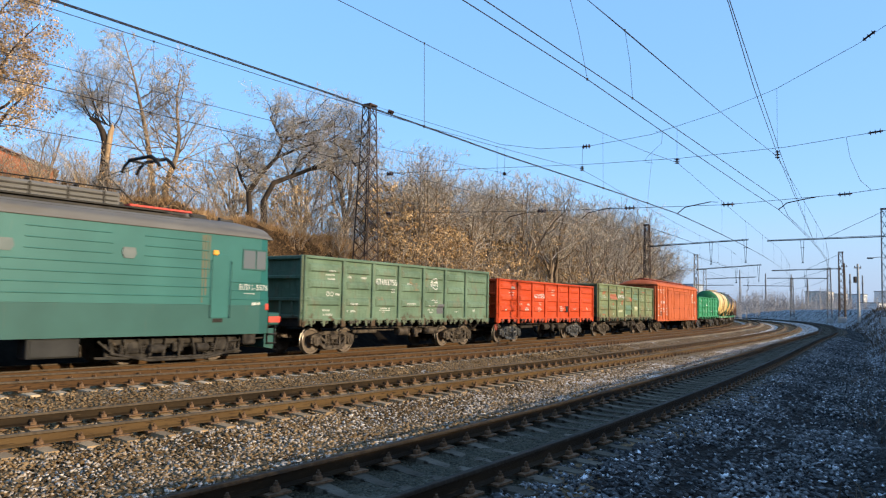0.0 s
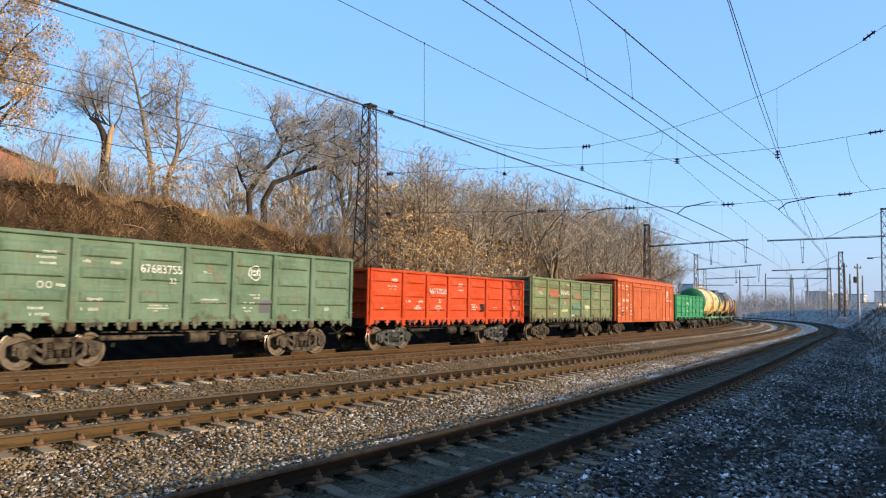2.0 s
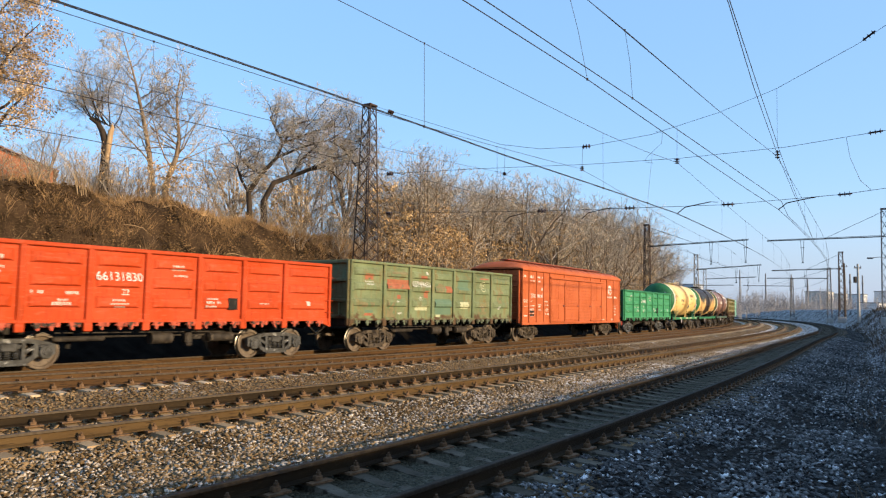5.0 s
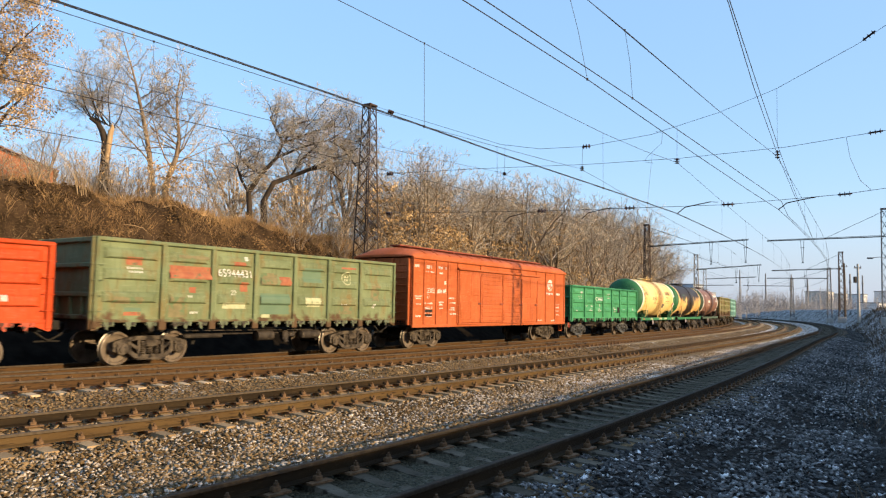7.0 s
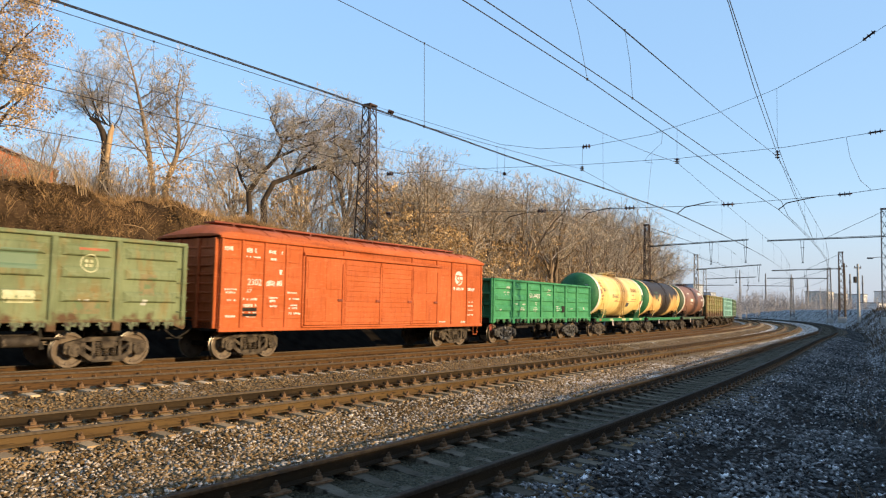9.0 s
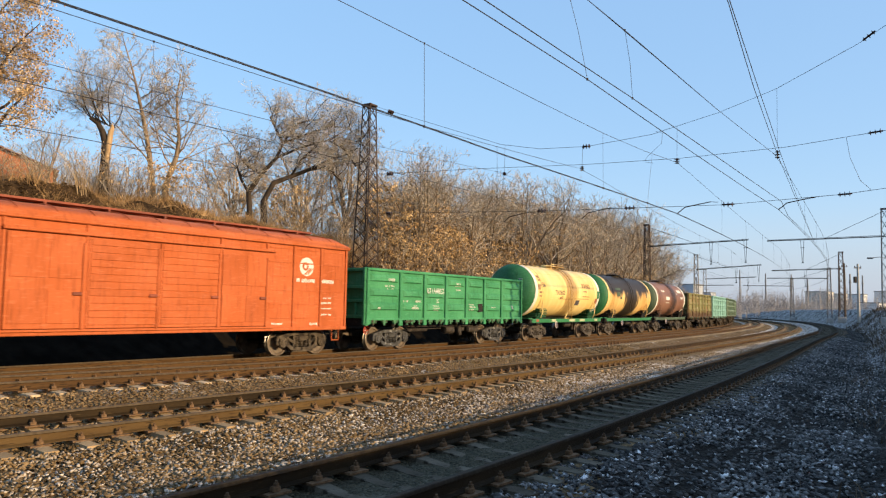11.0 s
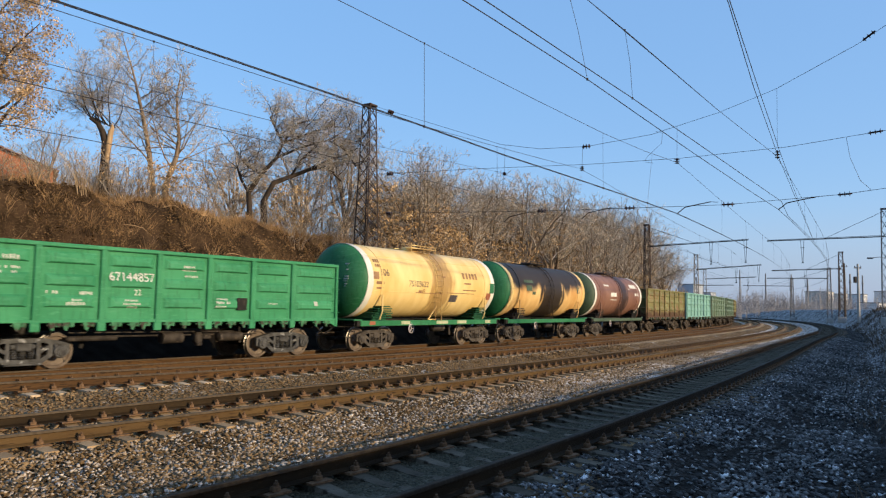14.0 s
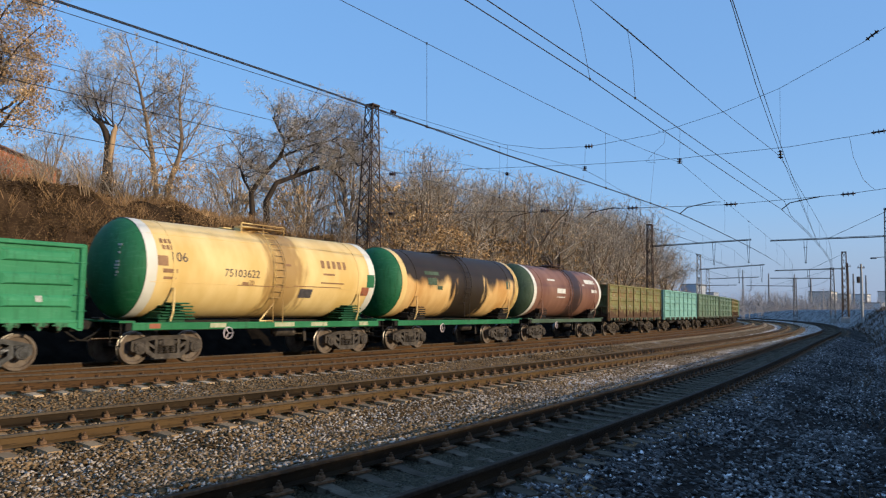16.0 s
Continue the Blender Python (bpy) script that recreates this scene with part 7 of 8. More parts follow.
for k, lead in enumerate(LEADERS):
    tw.limb.tube(lead, [0.19, 0.15, 0.125, 0.10, 0.075, 0.05, 0.015], 8)
    rr = random.Random(300 + k)
    for q in range(24):
        f = 1.3 + 4.6 * (q + rr.random()) / 24
        i = min(len(lead) - 2, int(f))
        v = Vector(lead[i]).lerp(Vector(lead[i + 1]), f - i)
        a = rr.choice((-1, 1)) * rr.uniform(0.35, 1.0)
        tw.grow(v, (a, rr.uniform(-0.7, 0.7), rr.uniform(0.35, 0.9)), rr.uniform(2.3, 4.3) * (1.2 - 0.14 * f), 0.055 - 0.006 * f, 1)
tw.place("pair of slender bare trees grown from one root", at_bank(21.9, -14.6, 21), M_BARK)

# dark crooked tree: two bent stems and a dense crown arching to one side
cr = Tree(21, (0, 8, 6, 4), droop=0.20, wobble=0.26, up=0.02, twig_r=0.009, angle=(30, 75))
STEMS = (((-0.4, 0, 0), (-0.4, 0, 1.35), (-0.5, 0, 2.4), (0.17, 0.05, 3.55), (1.1, 0.1, 4.7), (1.45, 0.1, 5.65)), ((0.5, 0, 0), (0.4, 0, 1.9), (0.97, 0, 3.1), (2.0, 0, 3.55), (2.97, 0, 4.0), (4.4, -0.1, 4.75)))
ARMS = (((1.45, 0.1, 5.65), (2.97, 0.2, 6.35), (4.35, 0.3, 7.0), (5.5, 0.3, 6.95), (6.3, 0.3, 6.1)), ((1.45, 0.1, 5.65), (0.93, 0, 6.6), (0.6, -0.1, 7.2)), ((0.17, 0, 3.55), (-0.8, 0.1, 4.2), (-1.3, 0.2, 4.9)),
        ((1.1, 0.1, 4.7), (2.65, -0.3, 5.4), (4.2, -0.5, 5.9), (5.3, -0.5, 5.3)), ((2.97, 0, 4.0), (4.2, 0.4, 4.35), (5.2, 0.5, 3.5)), ((1.45, 0.1, 5.65), (2.3, 0.4, 7.0), (3.2, 0.6, 7.4)), ((4.4, -0.1, 4.75), (5.4, -0.2, 5.2), (6.0, -0.2, 4.4)),
        ((-0.5, 0, 2.4), (-1.0, -0.4, 3.2), (-1.2, -0.6, 3.8)), ((2.0, 0, 3.55), (2.6, -0.6, 4.6), (3.4, -0.9, 5.3)))
for st in STEMS:
    cr.limb.tube(st, [0.22, 0.18, 0.16, 0.14, 0.11, 0.08], 8)
for k, ar in enumerate(ARMS):
    cr.limb.tube(ar, [0.09, 0.07, 0.05, 0.035, 0.025][:len(ar)], 6)
    rr = random.Random(90 + k)
    for q in range(6 * len(ar) - 5):
        f = 0.15 + (len(ar) - 1.2) * q / (6 * len(ar) - 6)
        i = min(len(ar) - 2, int(f))
        v = Vector(ar[i]).lerp(Vector(ar[i + 1]), min(1.0, f - i))
        cr.grow(v, (rr.uniform(-0.6, 1.0), rr.uniform(-0.9, 0.9), rr.uniform(-0.1, 1.0)), rr.uniform(1.2, 2.5), 0.03, 1)
cr.place("dark crooked tree with a dense drooping bare crown", at_bank(28.8, -14.4, 14), M_DARKBARK)

# wood: a few grown shapes, set out again and again
models = []
for k, (seed, h, limbs, spread, leafy) in enumerate(((31, 7.6, 6, 0.75, 0.0), (32, 7.0, 7, 0.95, 0.0), (33, 8.0, 5, 0.6, 0.0), (34, 5.8, 7, 0.9, 0.34), (35, 7.4, 6, 0.8, 0.10))):
    t = Tree(seed, (0, 8, 6, 4), leafy=leafy, wobble=0.15, up=0.05, twig_r=0.011, angle=(28, 62), start=0.14)
    rr = random.Random(seed * 7)
    fork = h * rr.uniform(0.16, 0.26)
    t.limb.tube([(0, 0, 0), (rr.uniform(-0.1, 0.1), rr.uniform(-0.1, 0.1), fork * 0.5), (rr.uniform(-0.15, 0.15), 0, fork), (rr.uniform(-0.5, 0.5), rr.uniform(-0.4, 0.4), h * 0.62)], [0.17, 0.14, 0.12, 0.05], 7)
    for q in range(limbs):
        a = 6.283 * (q + rr.uniform(-0.3, 0.3)) / limbs
        tilt = spread * rr.uniform(0.45, 1.15)
        f = fork * rr.uniform(0.75, 1.5)
        t.grow((0, 0, f), (math.cos(a) * tilt, math.sin(a) * tilt, 1), (h - f) * rr.uniform(0.75, 1.0), rr.uniform(0.06, 0.10), 1)
    t.grow((0, 0, h * 0.55), (rr.uniform(-0.3, 0.3), rr.uniform(-0.3, 0.3), 1), h * 0.45, 0.06, 1)
    models.append((t, h))
rw = random.Random(77)
spots = []
for s in np.arange(35, 146, 3.8):
    for o in (-12.5, -17.5, -24.0):
        if s < 40 and o > -19:
            continue
        if o < -20 and int(round((s - 35) / 3.8)) % 2:
            continue
        spots.append((s + rw.uniform(-1.6, 1.6), o + rw.uniform(-2.2, 2.2)))
spots += [(43, -19), (47, -16.5), (50, -20), (53, -15.5), (56, -19), (60, -16), (64, -20), (68, -17), (41, -23), (74, -19)]
made = {}
for i, (s, o) in enumerate(spots):
    k = rw.randrange(5)
    sc = rw.uniform(0.78, 1.18) * float(np.interp(s, [35, 50, 70, 90, 110, 126], [1.12, 1.24, 1.36, 1.48, 1.58, 1.45]))
    m = at_bank(s, o, rw.uniform(0, 360))
    if k not in made:
        made[k] = models[k][0].place(("bare tree with a few brown leaves", "bare spreading twin-stemmed tree", "tall slender bare tree", "low tree with many withered leaves", "bare tree with scattered brown leaves")[k] + " in the trackside wood", m, M_BARK, group="trackside wood")
        ob = made[k]
    else:
        ob = copy_thing(made[k], m)
    ob.scale = (sc, sc, sc)
# behind the house, far trees on the bank
for s, o, sc in ((26.0, -34, 0.9), (29.5, -38, 0.85), (28, -30, 0.8), (33, -36, 0.7), (36, -33, 0.7)):
    ob = copy_thing(made[rw.choice((1, 2))] if 1 in made and 2 in made else list(made.values())[0], at_bank(s, o, rw.uniform(0, 360)))
    ob.scale = (sc, sc, sc)

# bushes with withered leaves along the bank
bush_models = []
for k, (seed, leafy, h) in enumerate(((51, 0.95, 2.0), (52, 0.5, 2.4), (53, 0.0, 1.9))):
    b = Tree(seed, (8, 5, 2), leafy=leafy, wobble=0.2, up=0.10, twig_r=0.007, angle=(25, 60))
    b.leaf_size = 1.5 if k == 0 else 1.0
    for j in range(10):
        rr = random.Random(seed * 10 + j)
        b.grow((rr.uniform(-0.3, 0.3), rr.uniform(-0.3, 0.3), 0), (rr.uniform(-0.8, 0.8), rr.uniform(-0.8, 0.8), 1), h * rr.uniform(0.7, 1.1), 0.022, 1)
    bush_models.append(b)
bushes = {}
LAB = ("bush thick with withered orange-brown leaves on the bank", "half-bare brown bush on the bank", "bare thicket of thin brown stems on the bank")
bspots = [(17.4, -13.5, 1, 1.1), (18.3, -13.4, 1, 1.25), (19.2, -13.4, 2, 1.2), (20.0, -13.5, 1, 1.1), (14.2, -12.8, 2, 0.6), (13.0, -13.0, 1, 0.6), (14.8, -13.0, 1, 0.6), (20.8, -13.6, 0, 1.0), (22.4, -13.4, 0, 1.1), (24.2, -13.6, 1, 1.0), (18.0, -14.2, 2, 1.1), (14.6, -14.5, 2, 1.2), (15.8, -13.2, 2, 0.9), (30.5, -12.5, 1, 1.0), (33.5, -11.5, 2, 1.3), (35.0, -13.0, 2, 1.4), (36.5, -11.0, 2, 1.3), (37.6, -9.6, 0, 1.7), (38.8, -10.6, 0, 1.8), (40.2, -9.4, 0, 1.6), (41.5, -11.2, 0, 1.8), (39.2, -12.6, 0, 2.0), (12.0, -12.4, 2, 1.0), (13.2, -15.0, 1, 1.0), (42.5, -12.0, 0, 1.7), (43.4, -10.6, 0, 1.5), (44.4, -12.8, 0, 1.9), (45.6, -11.2, 0, 1.6), (46.4, -13.2, 0, 1.9), (43.6, -14.6, 0, 2.1), (48.0, -11.8, 0, 1.5), (49.5, -13.4, 0, 1.8), (45.0, -15.5, 0, 2.5), (47.2, -16.2, 0, 2.7), (50.5, -15.8, 0, 2.4), (53.0, -14.2, 0, 2.2), (56.5, -15.2, 0, 2.4), (61.0, -14.6, 0, 2.2), (66.0, -13.8, 0, 2.2), (52.0, -11.5, 0, 1.6), (58.5, -11.8, 0, 1.7)]
for i in range(80):
    s = rw.uniform(34, 122)
    bspots.append((s, rw.uniform(-13.5, -6.2), rw.choice((0, 1, 1, 2, 2)), rw.uniform(1.0, 1.9)))
for i in range(60):
    bspots.append((rw.uniform(36, 100), rw.uniform(-26, -14), rw.choice((0, 1, 1)), rw.uniform(1.4, 2.4)))
for i in range(24):
    bspots.append((rw.uniform(17.5, 36), rw.uniform(-19, -13.6), rw.choice((1, 2, 2, 2)), rw.uniform(0.6, 1.3)))
for s, o, k, sc in bspots:
    m = at_bank(s, o, rw.uniform(0, 360), 0.1)
    if k not in bushes:
        bushes[k] = bush_models[k].place(LAB[k], m, M_BARK, "bush", "bush", "bushes on the bank", "stem")
        ob = bushes[k]
    else:
        ob = copy_thing(bushes[k], m)
    ob.scale = (sc, sc, sc * 0.95)

# clumps of tall pale shoots at the edge of the bank
M_SHOOT = surf("pale_dry_shoots", (0.22, 0.145, 0.075), (0.38, 0.27, 0.15), 2.0, 0.8, bump=0.0, vary=0.35)
for s, o, n, h in ((15.9, -11.7, 13, 2.6),):
    rr = random.Random(int(s * 10))
    clump = thing("bush", "clump of tall pale dry shoots on the edge of the bank", "bush", "dry shoots on the bank", at=at_bank(s, o, 25, 0.1))
    for k in range(n):
        a, L = rr.uniform(-1.1, 1.2), h * rr.uniform(0.4, 1.0)
        d = rr.uniform(-0.4, 0.4)
        pts = [(rr.uniform(-0.2, 0.2), rr.uniform(-0.15, 0.15), 0)]
        for f in (0.35, 0.7, 1.0):
            pts.append((pts[0][0] + a * L * 0.55 * f * f + rr.uniform(-0.04, 0.04), pts[0][1] + d * L * 0.5 * f, L * f))
        g = Geo().tube(pts, [0.017, 0.013, 0.009, 0.004], 5)
        for f in (0.5, 0.75):
            q = Vector(pts[2]).lerp(Vector(pts[3]), f - 0.4)
            g.tube([q, q + Vector((rr.uniform(-0.3, 0.3), rr.uniform(-0.2, 0.2), 0.35))], [0.008, 0.003], 4)
        part("shoot", g, M_SHOOT, clump)

# dry grass on the bank and its crest
rg = np.random.RandomState(9)
N = 330000
gs_ = np.where(rg.rand(N) < 0.8, rg.uniform(-2, 48, N), rg.uniform(48, 110, N))
go_ = -7.6 - rg.rand(N) ** 0.75 * 9.5
xx, yy, _t = line(gs_, go_)
dense = (lump(xx * 1.3, yy * 1.3, 5.0) + 0.35 * smooth01((gs_ - 16) / 14) + rg.uniform(-0.5, 0.5, N) > 0.34) | (go_ < -13.4)
dense &= (gs_ > 27) | (go_ < -12.4) | (lump(xx * 2.2, yy * 2.2, 6.0) + 0.6 * lump(xx * 5.0, yy * 5.0, 2.0) + rg.uniform(-0.2, 0.2, N) > 0.12)
xx, yy, gs_, go_ = xx[dense], yy[dense], gs_[dense], go_[dense]
zz = ground_z(gs_, go_, xx, yy)
n = len(xx)
tc_s, tc_o = rg.uniform(8, 33, 60), rg.uniform(-14.0, -9.6, 60)
ts_, to_ = np.repeat(tc_s, 55) + rg.normal(0, 0.16, 3300), np.repeat(tc_o, 55) + rg.normal(0, 0.16, 3300)
tx, ty, _t = line(ts_, to_)
xx, yy, zz = np.concatenate([xx, tx]), np.concatenate([yy, ty]), np.concatenate([zz, ground_z(ts_, to_, tx, ty)])
tall = np.concatenate([np.ones(n), np.full(3300, 2.1)])
go_ = np.concatenate([go_, to_])
n = len(xx)
hgt = tall * rg.uniform(0.12, 0.48, n) * np.where(go_ < -12, 1.15, 0.85)
ang = rg.uniform(0, 6.283, n)
lean = rg.uniform(0.3, 1.3, n) * hgt
wd = rg.uniform(0.005, 0.013, n)
ca, sa = np.cos(ang), np.sin(ang)
ln = rg.uniform(0, 6.283, n)
co = np.empty((n, 3, 3), np.float32)
for j, (f, wv) in enumerate(((0, -1), (0, 1), (1, 0))):
    co[:, j, 0] = xx + ca * wd * wv + np.cos(ln) * lean * f
    co[:, j, 1] = yy + sa * wd * wv + np.sin(ln) * lean * f
    co[:, j, 2] = zz - 0.02 + hgt * f
me = bpy.data.meshes.new("dry_grass")
tri = (np.arange(n)[:, None] * 3 + np.array([0, 1, 2])).astype(np.int32)
me.vertices.add(n * 3), me.loops.add(tri.size), me.polygons.add(len(tri))
me.vertices.foreach_set("co", co.ravel())
me.loops.foreach_set("vertex_index", tri.ravel())
me.polygons.foreach_set("loop_start", np.arange(0, tri.size, 3, dtype=np.int32))
me.materials.append(M_STRAW)
me.update(calc_edges=True)
tagged(new("dry_grass", me), "dry straw-coloured grass on the earth bank", "grass", kind="stuff")

# fallen branches on the bank
for k in range(7):
    s, o = rw.uniform(6, 26), rw.uniform(-12.5, -9.0)
    p = on_line(s, o)
    z = stand(p.x, p.y, -0.06)
    a = rw.uniform(-0.6, 0.9)
    dx, dy = math.cos(a + 0.9), math.sin(a + 0.9)
    L = rw.uniform(0.8, 2.2)
    q = [(p.x + dx * L * f, p.y + dy * L * f, stand(p.x + dx * L * f, p.y + dy * L * f, -0.08) + 0.06 * math.sin(f * 5)) for f in (0, 0.3, 0.6, 1.0)]
    thing("fallen_branch", "pale fallen branch lying on the earth bank", "branch", "fallen branches", mesh=Geo().tube(q, [0.024, 0.019, 0.014, 0.006], 5).mesh("fallen_branch", M_PALEWOOD))

# ---- brick house on the bank ----
M_BRICK = surf("orange_brick_wall", (0.42, 0.13, 0.055), (0.52, 0.18, 0.075), 1.5, 0.85, 0.0, 0.3, c3=(0.34, 0.14, 0.08), spots=0.6, spot_scale=6)
M_ROOF = surf("dark_brown_roof_sheet", (0.16, 0.075, 0.05), (0.22, 0.10, 0.065), 1.0, 0.7)
hp = on_line(26.2, -44.5)
house = thing("house", "small orange brick house with a low gable roof on the bank", "house", at=pose(hp.x, hp.y, 9.6, 0, 0, 30))
g = Geo()
g.prism([(-5.2, -2.0), (5.2, -2.0), (5.2, 2.5), (0.0, 4.3), (-5.2, 2.5)], -4.0, 4.0)
part("wall", g, M_BRICK, house)
for sx in (-1, 1):
    part("roof", Geo().bar((sx * 5.6, 0, 2.38), (0.0, 0, 4.40), 8.9, 0.10), M_ROOF, house)

# ---- distant town ----
# town walls and windows paled, M_FAR3 blued, to paint distance haze
M_FAR1 = surf("distant_beige_wall", (0.52, 0.48, 0.42), (0.58, 0.54, 0.47), 0.2, 0.9)
M_FAR2 = surf("distant_white_wall", (0.52, 0.52, 0.52), (0.60, 0.60, 0.59), 0.2, 0.9)
M_FAR3 = surf("haze_tinted_wall", (0.30, 0.33, 0.38), (0.36, 0.39, 0.43), 0.2, 0.9)
M_FARWIN = surf("haze_paled_window", (0.27, 0.28, 0.31), (0.34, 0.35, 0.38), 0.5, 0.4)


def block(px, dist, width, height, depth, mat, storeys, bays, label, z0=-0.5):
    """A distant building at a bearing of px (tangent of the view angle) and a distance."""
    x, y = px * dist, dist
    b = thing("building", label, "building", "distant buildings of the town", at=pose(x, y, z0, 0, 0, 48))
    part("wall", Geo().box((0, 0, height / 2), (width, depth, height)), mat, b)
    part("roof", Geo().box((0, 0, height + 0.15), (width + 0.6, depth + 0.6, 0.3)), M_GREYMAST, b)
    sh, bw = (height - 1) / storeys, width / bays
    me = Geo().box((0, 0, 0), (bw * 0.5, 0.12, sh * 0.55)).mesh("window", M_FARWIN)
    for i in range(storeys):
        for j in range(bays):
            part("window", me, M_FARWIN, b, at=pose(-width / 2 + (j + 0.5) * bw, -depth / 2 - 0.03, 0.8 + (i + 0.5) * sh))
    return b


block(0.513, 330, 10.5, 11.5, 9, M_FAR1, 4, 5, "beige multi-storey building beyond the bank")
block(0.535, 360, 6.0, 11.5, 9, M_FAR1, 3, 3, "lower beige building beyond the bank")
block(0.585, 300, 17, 6.5, 8, M_FAR2, 2, 9, "long white low building beyond the bank")
block(0.60, 420, 6, 15, 8, M_FAR2, 6, 3, "narrow white tower block in the distance")
block(0.565, 420, 8, 13, 8, M_FAR2, 5, 4, "white apartment block in the distance")
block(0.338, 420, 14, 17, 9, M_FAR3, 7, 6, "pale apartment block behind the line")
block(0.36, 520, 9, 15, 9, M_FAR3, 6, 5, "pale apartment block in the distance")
for px, d, h in ((0.405, 420, 26), (0.44, 380, 22), (0.475, 420, 24), (0.548, 330, 21), (0.555, 330, 20), (0.572, 380, 22), (0.497, 300, 16)):
    th = thing("chimney_stack", "slender grey mast in the distant town", "mast", "distant masts", at=pose(px * d, d, -0.5))
    part("shaft", Geo().tube([(0, 0, 0), (0, 0, h)], [0.5, 0.32], 8), M_GREYMAST, th, "", 40)
    part("band", Geo().tube([(0, 0, h * 0.8), (0, 0, h * 0.82)], 0.6, 8), M_GREYMAST, th)

# far trees round the bend: clumps of fine branches, greyed to paint the haze
far = Geo()
rf = random.Random(5)
for k in range(520):
    px = rf.uniform(0.40, 0.56) if k % 3 else rf.uniform(0.30, 0.62)
    d = rf.uniform(190, 330)
    h = rf.uniform(4, 9)
    x0, y0 = px * d, d
    far.tube([(x0, y0, -0.6), (x0 + rf.uniform(-.6, .6), y0, h)], [0.10, 0.02], 3, False)
    for j in range(16):
        zb = h * rf.uniform(0.25, 0.9)
        a = rf.uniform(0, 6.28)
        L = rf.uniform(0.8, 2.4)
        far.tube([(x0, y0, zb), (x0 + math.cos(a) * L, y0 + math.sin(a) * L, zb + rf.uniform(0.4, 1.6))], [0.035, 0.01], 3, False)
tagged(new("far_trees", far.mesh("far_trees", surf("haze_greyed_twigs", (0.21, 0.20, 0.205), (0.28, 0.265, 0.265), 0.1, 0.9, bump=0.0))), "bare distant trees beyond the tracks, haze put into their colour", "trees", kind="stuff")

# woods and roofs on the horizon, the haze painted into their blue-grey
vs, fs = [], []
rb = random.Random(3)
top = 6.0
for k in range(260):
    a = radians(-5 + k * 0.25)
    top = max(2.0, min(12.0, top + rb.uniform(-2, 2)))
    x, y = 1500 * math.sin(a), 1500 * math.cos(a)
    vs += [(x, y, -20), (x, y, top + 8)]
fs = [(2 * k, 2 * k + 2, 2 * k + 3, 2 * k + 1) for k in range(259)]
tagged(new("backdrop", Geo().add(vs, fs).mesh("backdrop", surf("haze_blue_distance", (0.36, 0.37, 0.41), (0.42, 0.43, 0.46), 0.004, 1.0, bump=0.0))), "woods and roofs on the horizon, haze painted in blue-grey", "backdrop", kind="structure")

# ---- loose stones of the ballast and the frosty verge ----
M_STONE = surf("loose_ballast_stone", (0.088, 0.058, 0.029), (0.235, 0.16, 0.085), 0.7, 0.95, 0.0, 0.0, c3=(0.36, 0.30, 0.235), spots=0.63, spot_scale=2.6, vary=0.3, island=True, spec=0.05)


def scatter(name, n, pick, size, label, seed, mat):
    """Angular stones of six corners on the ballast, denser near the camera."""
    r = np.random.RandomState(seed)
    s, o = pick(r, n)
    x, y, t = line(s, o)
    z = np.empty(len(s))
    order = np.round(s * 4) / 4
    for v in np.unique(order):
        k = order == v
        z[k] = bed_z(v, o[k])
    bank = o < -6
    z[bank] = ground_z(s[bank], o[bank], x[bank], y[bank])
    verge = o > off4(s) + 3.4
    z[verge] = np.maximum(z[verge], ground_z(s[verge], o[verge], x[verge], y[verge]))
    keep = np.ones(len(s), bool)
    for nm, fn, za, zb in TRACKS[1:]:
        d = abs(o - fn(s))
        along = (s + 4.0 + SPACING / 2) % SPACING - SPACING / 2
        keep &= ~((d < 1.36) & (abs(along) < 0.13) & (r.rand(len(s)) < (0.96 if nm == "near" else 1.0))) & ~(abs(d - 0.796) < 0.10)
    s, o, x, y, z = s[keep], o[keep], x[keep], y[keep], z[keep]
    n = len(s)
    corner = np.array([(1, 0, 0), (-1, 0, 0), (0, 1, 0), (0, -1, 0), (0, 0, 1), (0, 0, -1)], float)
    faces = np.array([(0, 2, 4), (2, 1, 4), (1, 3, 4), (3, 0, 4), (2, 0, 5), (1, 2, 5), (3, 1, 5), (0, 3, 5)])
    v = corner[None] * r.uniform(0.7, 1.3, (n, 6, 1)) + r.uniform(-0.38, 0.38, (n, 6, 3))
    v *= (r.uniform(size[0], size[1], (n, 1, 1)) * np.stack([r.uniform(0.8, 1.7, n), r.uniform(0.7, 1.1, n), r.uniform(0.35, 0.7, n)], 1)[:, None, :])
    a, b = r.uniform(0, 6.283, n), r.uniform(-0.7, 0.7, n)
    ca, sa, cb, sb = np.cos(a), np.sin(a), np.cos(b), np.sin(b)
    vx, vy, vz = v[..., 0], v[..., 1], v[..., 2]
    vx, vz = vx * cb[:, None] + vz * sb[:, None], -vx * sb[:, None] + vz * cb[:, None]
    vx, vy = vx * ca[:, None] - vy * sa[:, None], vx * sa[:, None] + vy * ca[:, None]
    co = np.stack([vx + x[:, None], vy + y[:, None], vz + z[:, None] + r.uniform(0.0, 0.03, (n, 1))], -1).astype(np.float32)
    q = (np.arange(n)[:, None, None] * 6 + faces[None]).astype(np.int32)
    me = bpy.data.meshes.new(name)
    me.vertices.add(n * 6), me.loops.add(q.size), me.polygons.add(n * 8)
    me.vertices.foreach_set("co", co.ravel())
    me.loops.foreach_set("vertex_index", q.ravel())
    me.polygons.foreach_set("loop_start", np.arange(0, q.size, 3, dtype=np.int32))
    me.materials.append(mat)
    me.update(calc_edges=True)
    return tagged(new(name, me), label, "gravel", kind="stuff")


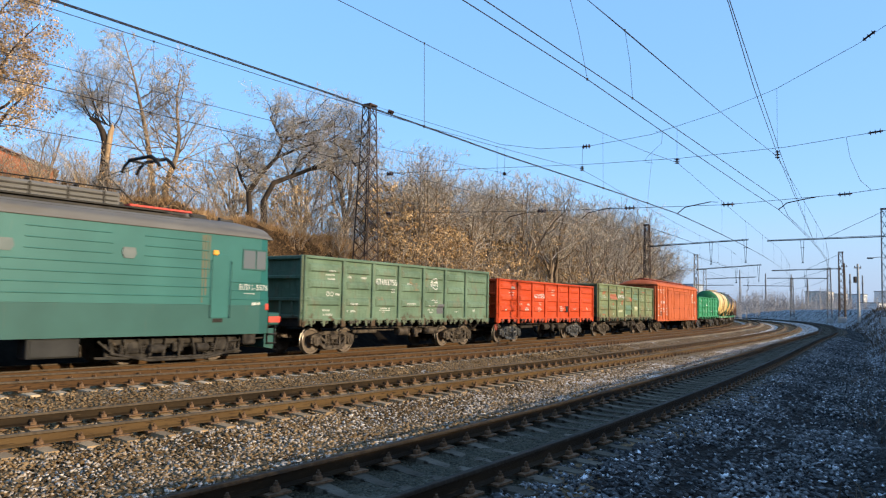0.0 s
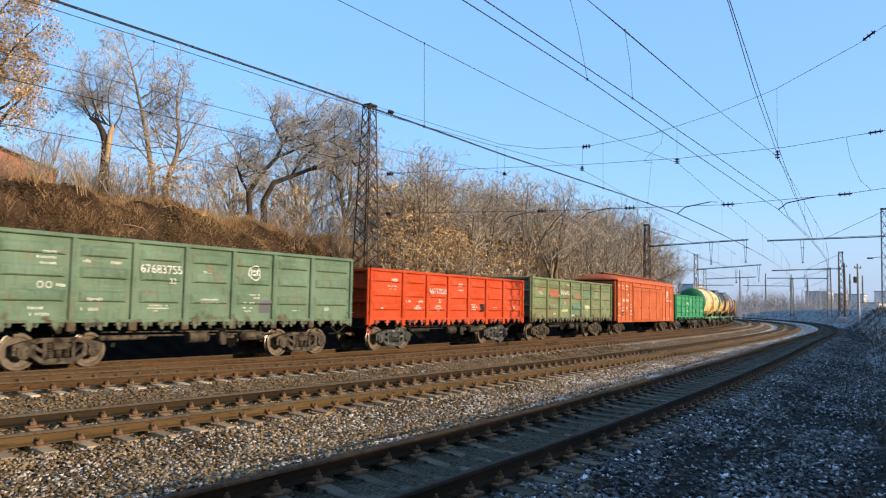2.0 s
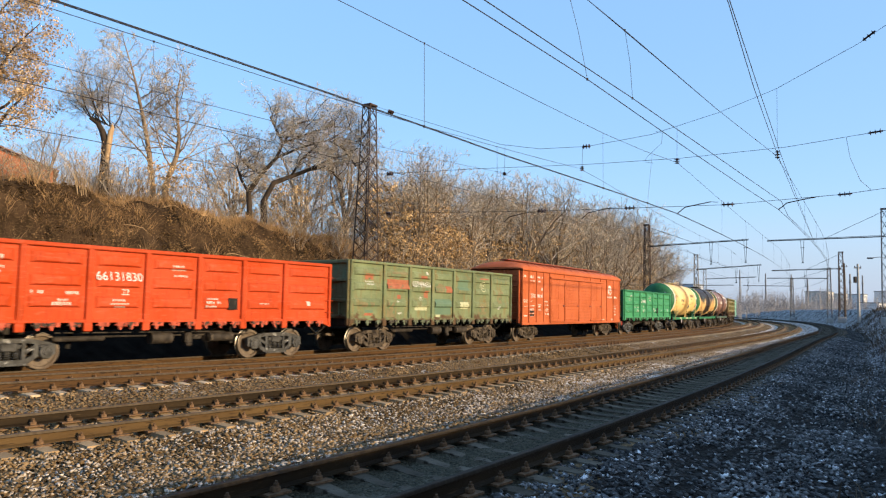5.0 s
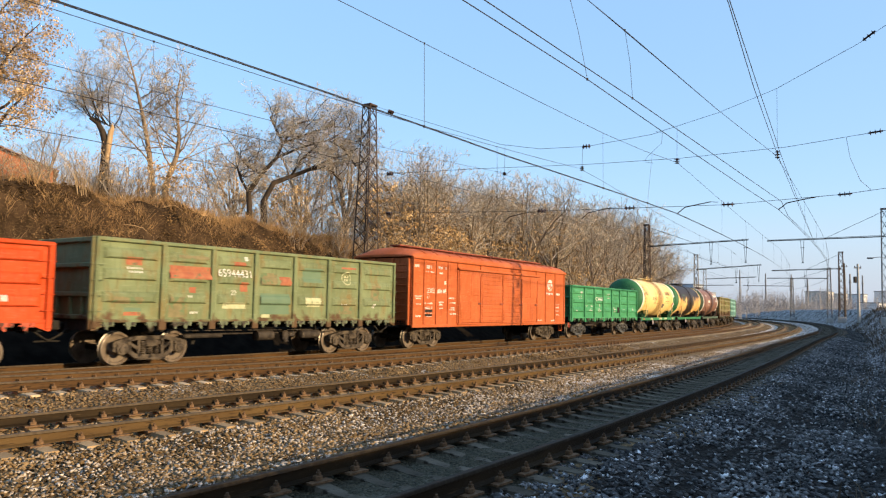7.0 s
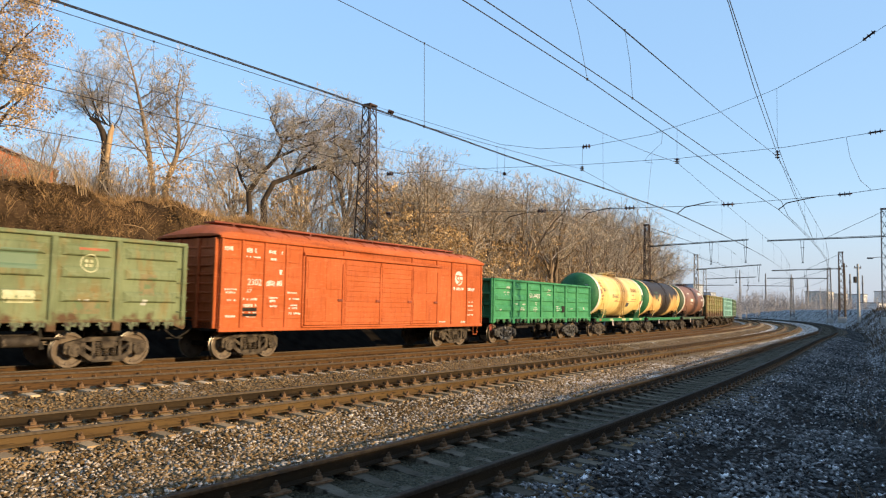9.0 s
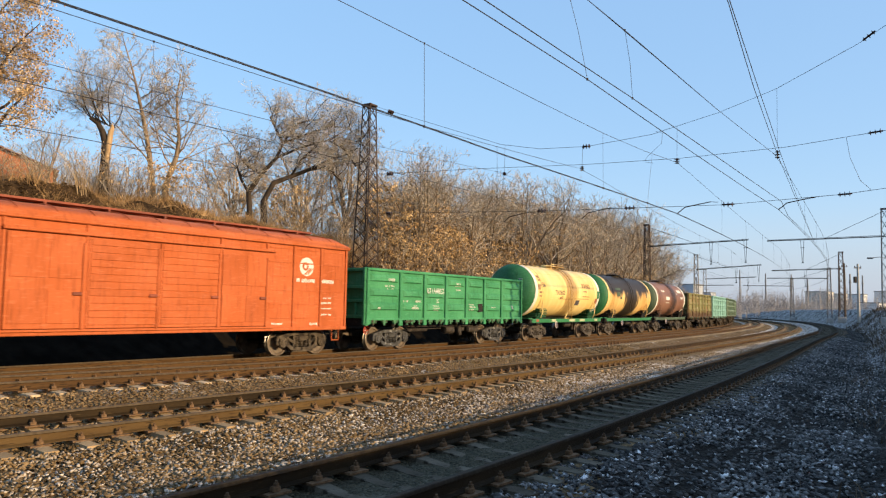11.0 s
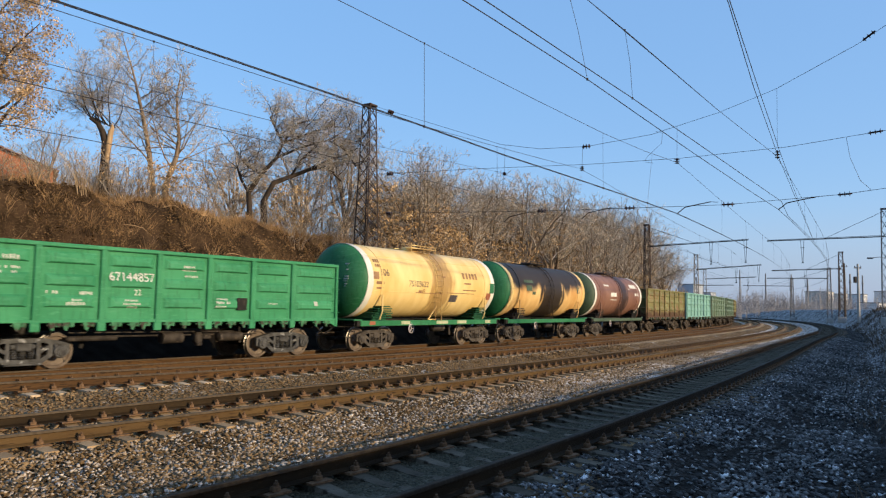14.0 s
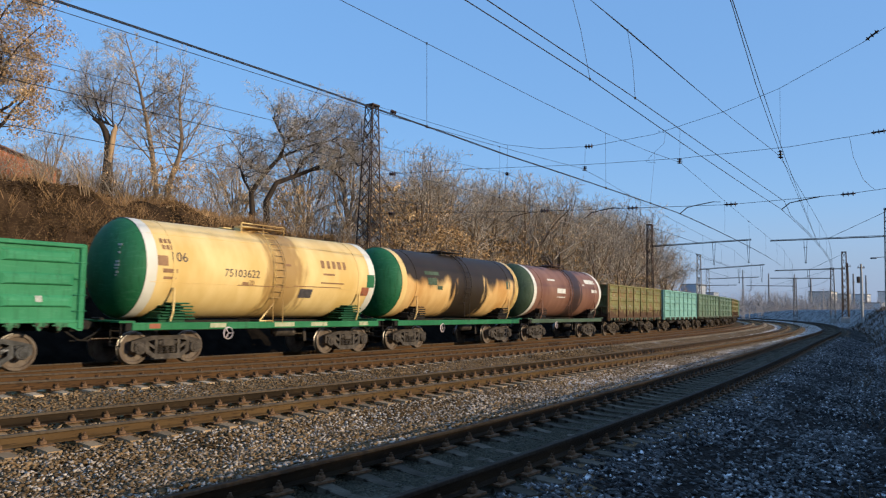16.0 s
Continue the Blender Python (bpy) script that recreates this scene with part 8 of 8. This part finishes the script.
def bed_pick(r, n):
    s = 1.0 + 36 * r.rand(n) ** 1.35
    lo, hi = off2(s) + 1.0, off4(s) - 0.85
    o = lo + (hi - lo) * r.rand(n) ** 0.8
    k = (o < off3(s) + 1.9) | (s < 11) | (r.rand(n) < 0.4)
    return s[k], o[k]


def verge_pick(r, n):
    """Frost lies in strips along the track, with trodden dark lanes between them."""
    s = 1.5 + 64 * r.rand(n) ** 1.6
    d = 0.95 + 8.5 * r.rand(n) ** 1.35
    o = off4(s) + d
    x, y, t = line(s, o)
    wav = 0.22 * np.sin(s * 0.55) + 0.12 * np.sin(s * 1.7 + 1.0)
    dark = (abs(d - 2.45 - wav) < 0.34) | ((d > 3.6 + 1.6 * wav + 0.5 * lump(x * 1.6, y * 1.6, 2.0)) & (s < 17 + 9 * wav)) | (d < 1.2)
    k = r.rand(n) < np.where(dark, 0.30, 0.97)
    s, o = s[k], o[k]
    return s, o


scatter("loose_ballast", 54000, bed_pick, (0.022, 0.044), "loose brown and grey ballast stones touched with frost", 4, M_STONE)
def tan_pick(r, n):
    s = 2 + 38 * r.rand(n) ** 1.2
    lo, hi = 0.95, off2(s) - 0.9
    return s, lo + (hi - lo) * r.rand(n)


scatter("brown_ballast", 15000, tan_pick, (0.024, 0.046), "brown ballast stones between the tracks", 21, M_STONE)
# verge stones: frost spots over a base darkened to deepen the shade
M_VERGE = surf("frosted_shade_dark_stone", (0.033, 0.0315, 0.03), (0.165, 0.161, 0.156), 0.35, 0.95, 0.0, 0.0, c3=(0.51, 0.506, 0.506), spots=0.55, spot_scale=9.0, vary=0.75, island=True, spec=0.1)
scatter("verge_gravel", 92000, verge_pick, (0.022, 0.046), "frosted gravel of the verge, coloured dark for its shade", 6, M_VERGE)


def strip_pick(r, n):
    s = 1 + 54 * r.rand(n) ** 1.2
    lo, hi = off3(s) + 1.3, off4(s) - 1.0
    return s, lo + (hi - lo) * r.rand(n)


M_FROST = surf("white_frosted_stone", (0.23, 0.178, 0.128), (0.46, 0.40, 0.335), 0.9, 0.9, 0.0, 0.0, vary=0.3, island=True, spec=0.05)
scatter("frosted_ballast", 27000, strip_pick, (0.018, 0.038), "white frosted stones between the tracks", 8, M_FROST)


def litter_pick(r, n):
    s, o = r.uniform(7, 34, n), r.uniform(-14.0, -8.0, n)
    x, y, t = line(s, o)
    k = lump(x * 2.6, y * 2.6, 1.0) + 0.7 * lump(x * 6.0, y * 6.0, 8.0) + r.uniform(-0.35, 0.35, n) > 0.05
    return s[k], o[k]


M_LITTER = surf("leaf_litter_and_clods", (0.025, 0.015, 0.008), (0.26, 0.165, 0.08), 0.4, 0.95, 0.0, 0.0, c3=(0.5, 0.42, 0.31), spots=0.72, spot_scale=6.0, vary=0.6, island=True, spec=0.05)
scatter("leaf_litter", 26000, litter_pick, (0.025, 0.07), "brown leaf litter and clods on the earth bank", 14, M_LITTER)


# frosted dead grass on the shaded bank
rt = np.random.RandomState(12)
N = 26000
ts = 4 + 116 * rt.rand(N) ** 1.3
to = off4(ts) + 3.0 + 13.0 * rt.rand(N)
xx, yy, _t = line(ts, to)
keep = lump(xx * 2.2, yy * 2.2, 9.0) + rt.uniform(-0.5, 0.5, N) > 0.1
keep &= np.hypot(xx, yy) > 5.0
ts, to, xx, yy = ts[keep], to[keep], xx[keep], yy[keep]
zz = ground_z(ts, to, xx, yy)
n = len(xx)
hgt = rt.uniform(0.08, 0.32, n) * (1 + ts / 70)
ang, ln = rt.uniform(0, 6.283, n), rt.uniform(0, 6.283, n)
lean, wd = rt.uniform(0.4, 1.3, n) * hgt, rt.uniform(0.008, 0.018, n) * (1 + ts / 45)
ca, sa = np.cos(ang), np.sin(ang)
co = np.empty((n, 3, 3), np.float32)
for j, (f, wv) in enumerate(((0, -1), (0, 1), (1, 0))):
    co[:, j, 0] = xx + ca * wd * wv + np.cos(ln) * lean * f
    co[:, j, 1] = yy + sa * wd * wv + np.sin(ln) * lean * f
    co[:, j, 2] = zz - 0.02 + hgt * f
me = bpy.data.meshes.new("frosted_grass")
tri = (np.arange(n)[:, None] * 3 + np.array([0, 1, 2])).astype(np.int32)
me.vertices.add(n * 3), me.loops.add(tri.size), me.polygons.add(len(tri))
me.vertices.foreach_set("co", co.ravel())
me.loops.foreach_set("vertex_index", tri.ravel())
me.polygons.foreach_set("loop_start", np.arange(0, tri.size, 3, dtype=np.int32))
me.materials.append(surf("frosted_dead_grass", (0.05, 0.035, 0.022), (0.16, 0.125, 0.09), 0.5, 0.95, 0.0, 0.0, c3=(0.45, 0.44, 0.43), spots=0.58, spot_scale=0.9, vary=0.6, island=True, spec=0.1))
me.update(calc_edges=True)
tagged(new("frosted_grass", me), "dead brown grass touched with frost on the shaded bank", "grass", kind="stuff")


# ---- what moves ----
def motions():
    times = [k * 0.5 for k in range(33)]
    for ob, centre, pivot in TRAIN:
        walk(ob, [(t, vehicle_pose(centre, pivot, t)) for t in times])
        for ws in children_wheelsets(ob):
            x = ws.matrix_basis.translation.x
            rows = [(k * 4 / 30, pose(x, 0, R_WHEEL, 0, -math.degrees(run(k * 4 / 30) / R_WHEEL), 0)) for k in range(121)]
            walk(ws, rows)


motions()
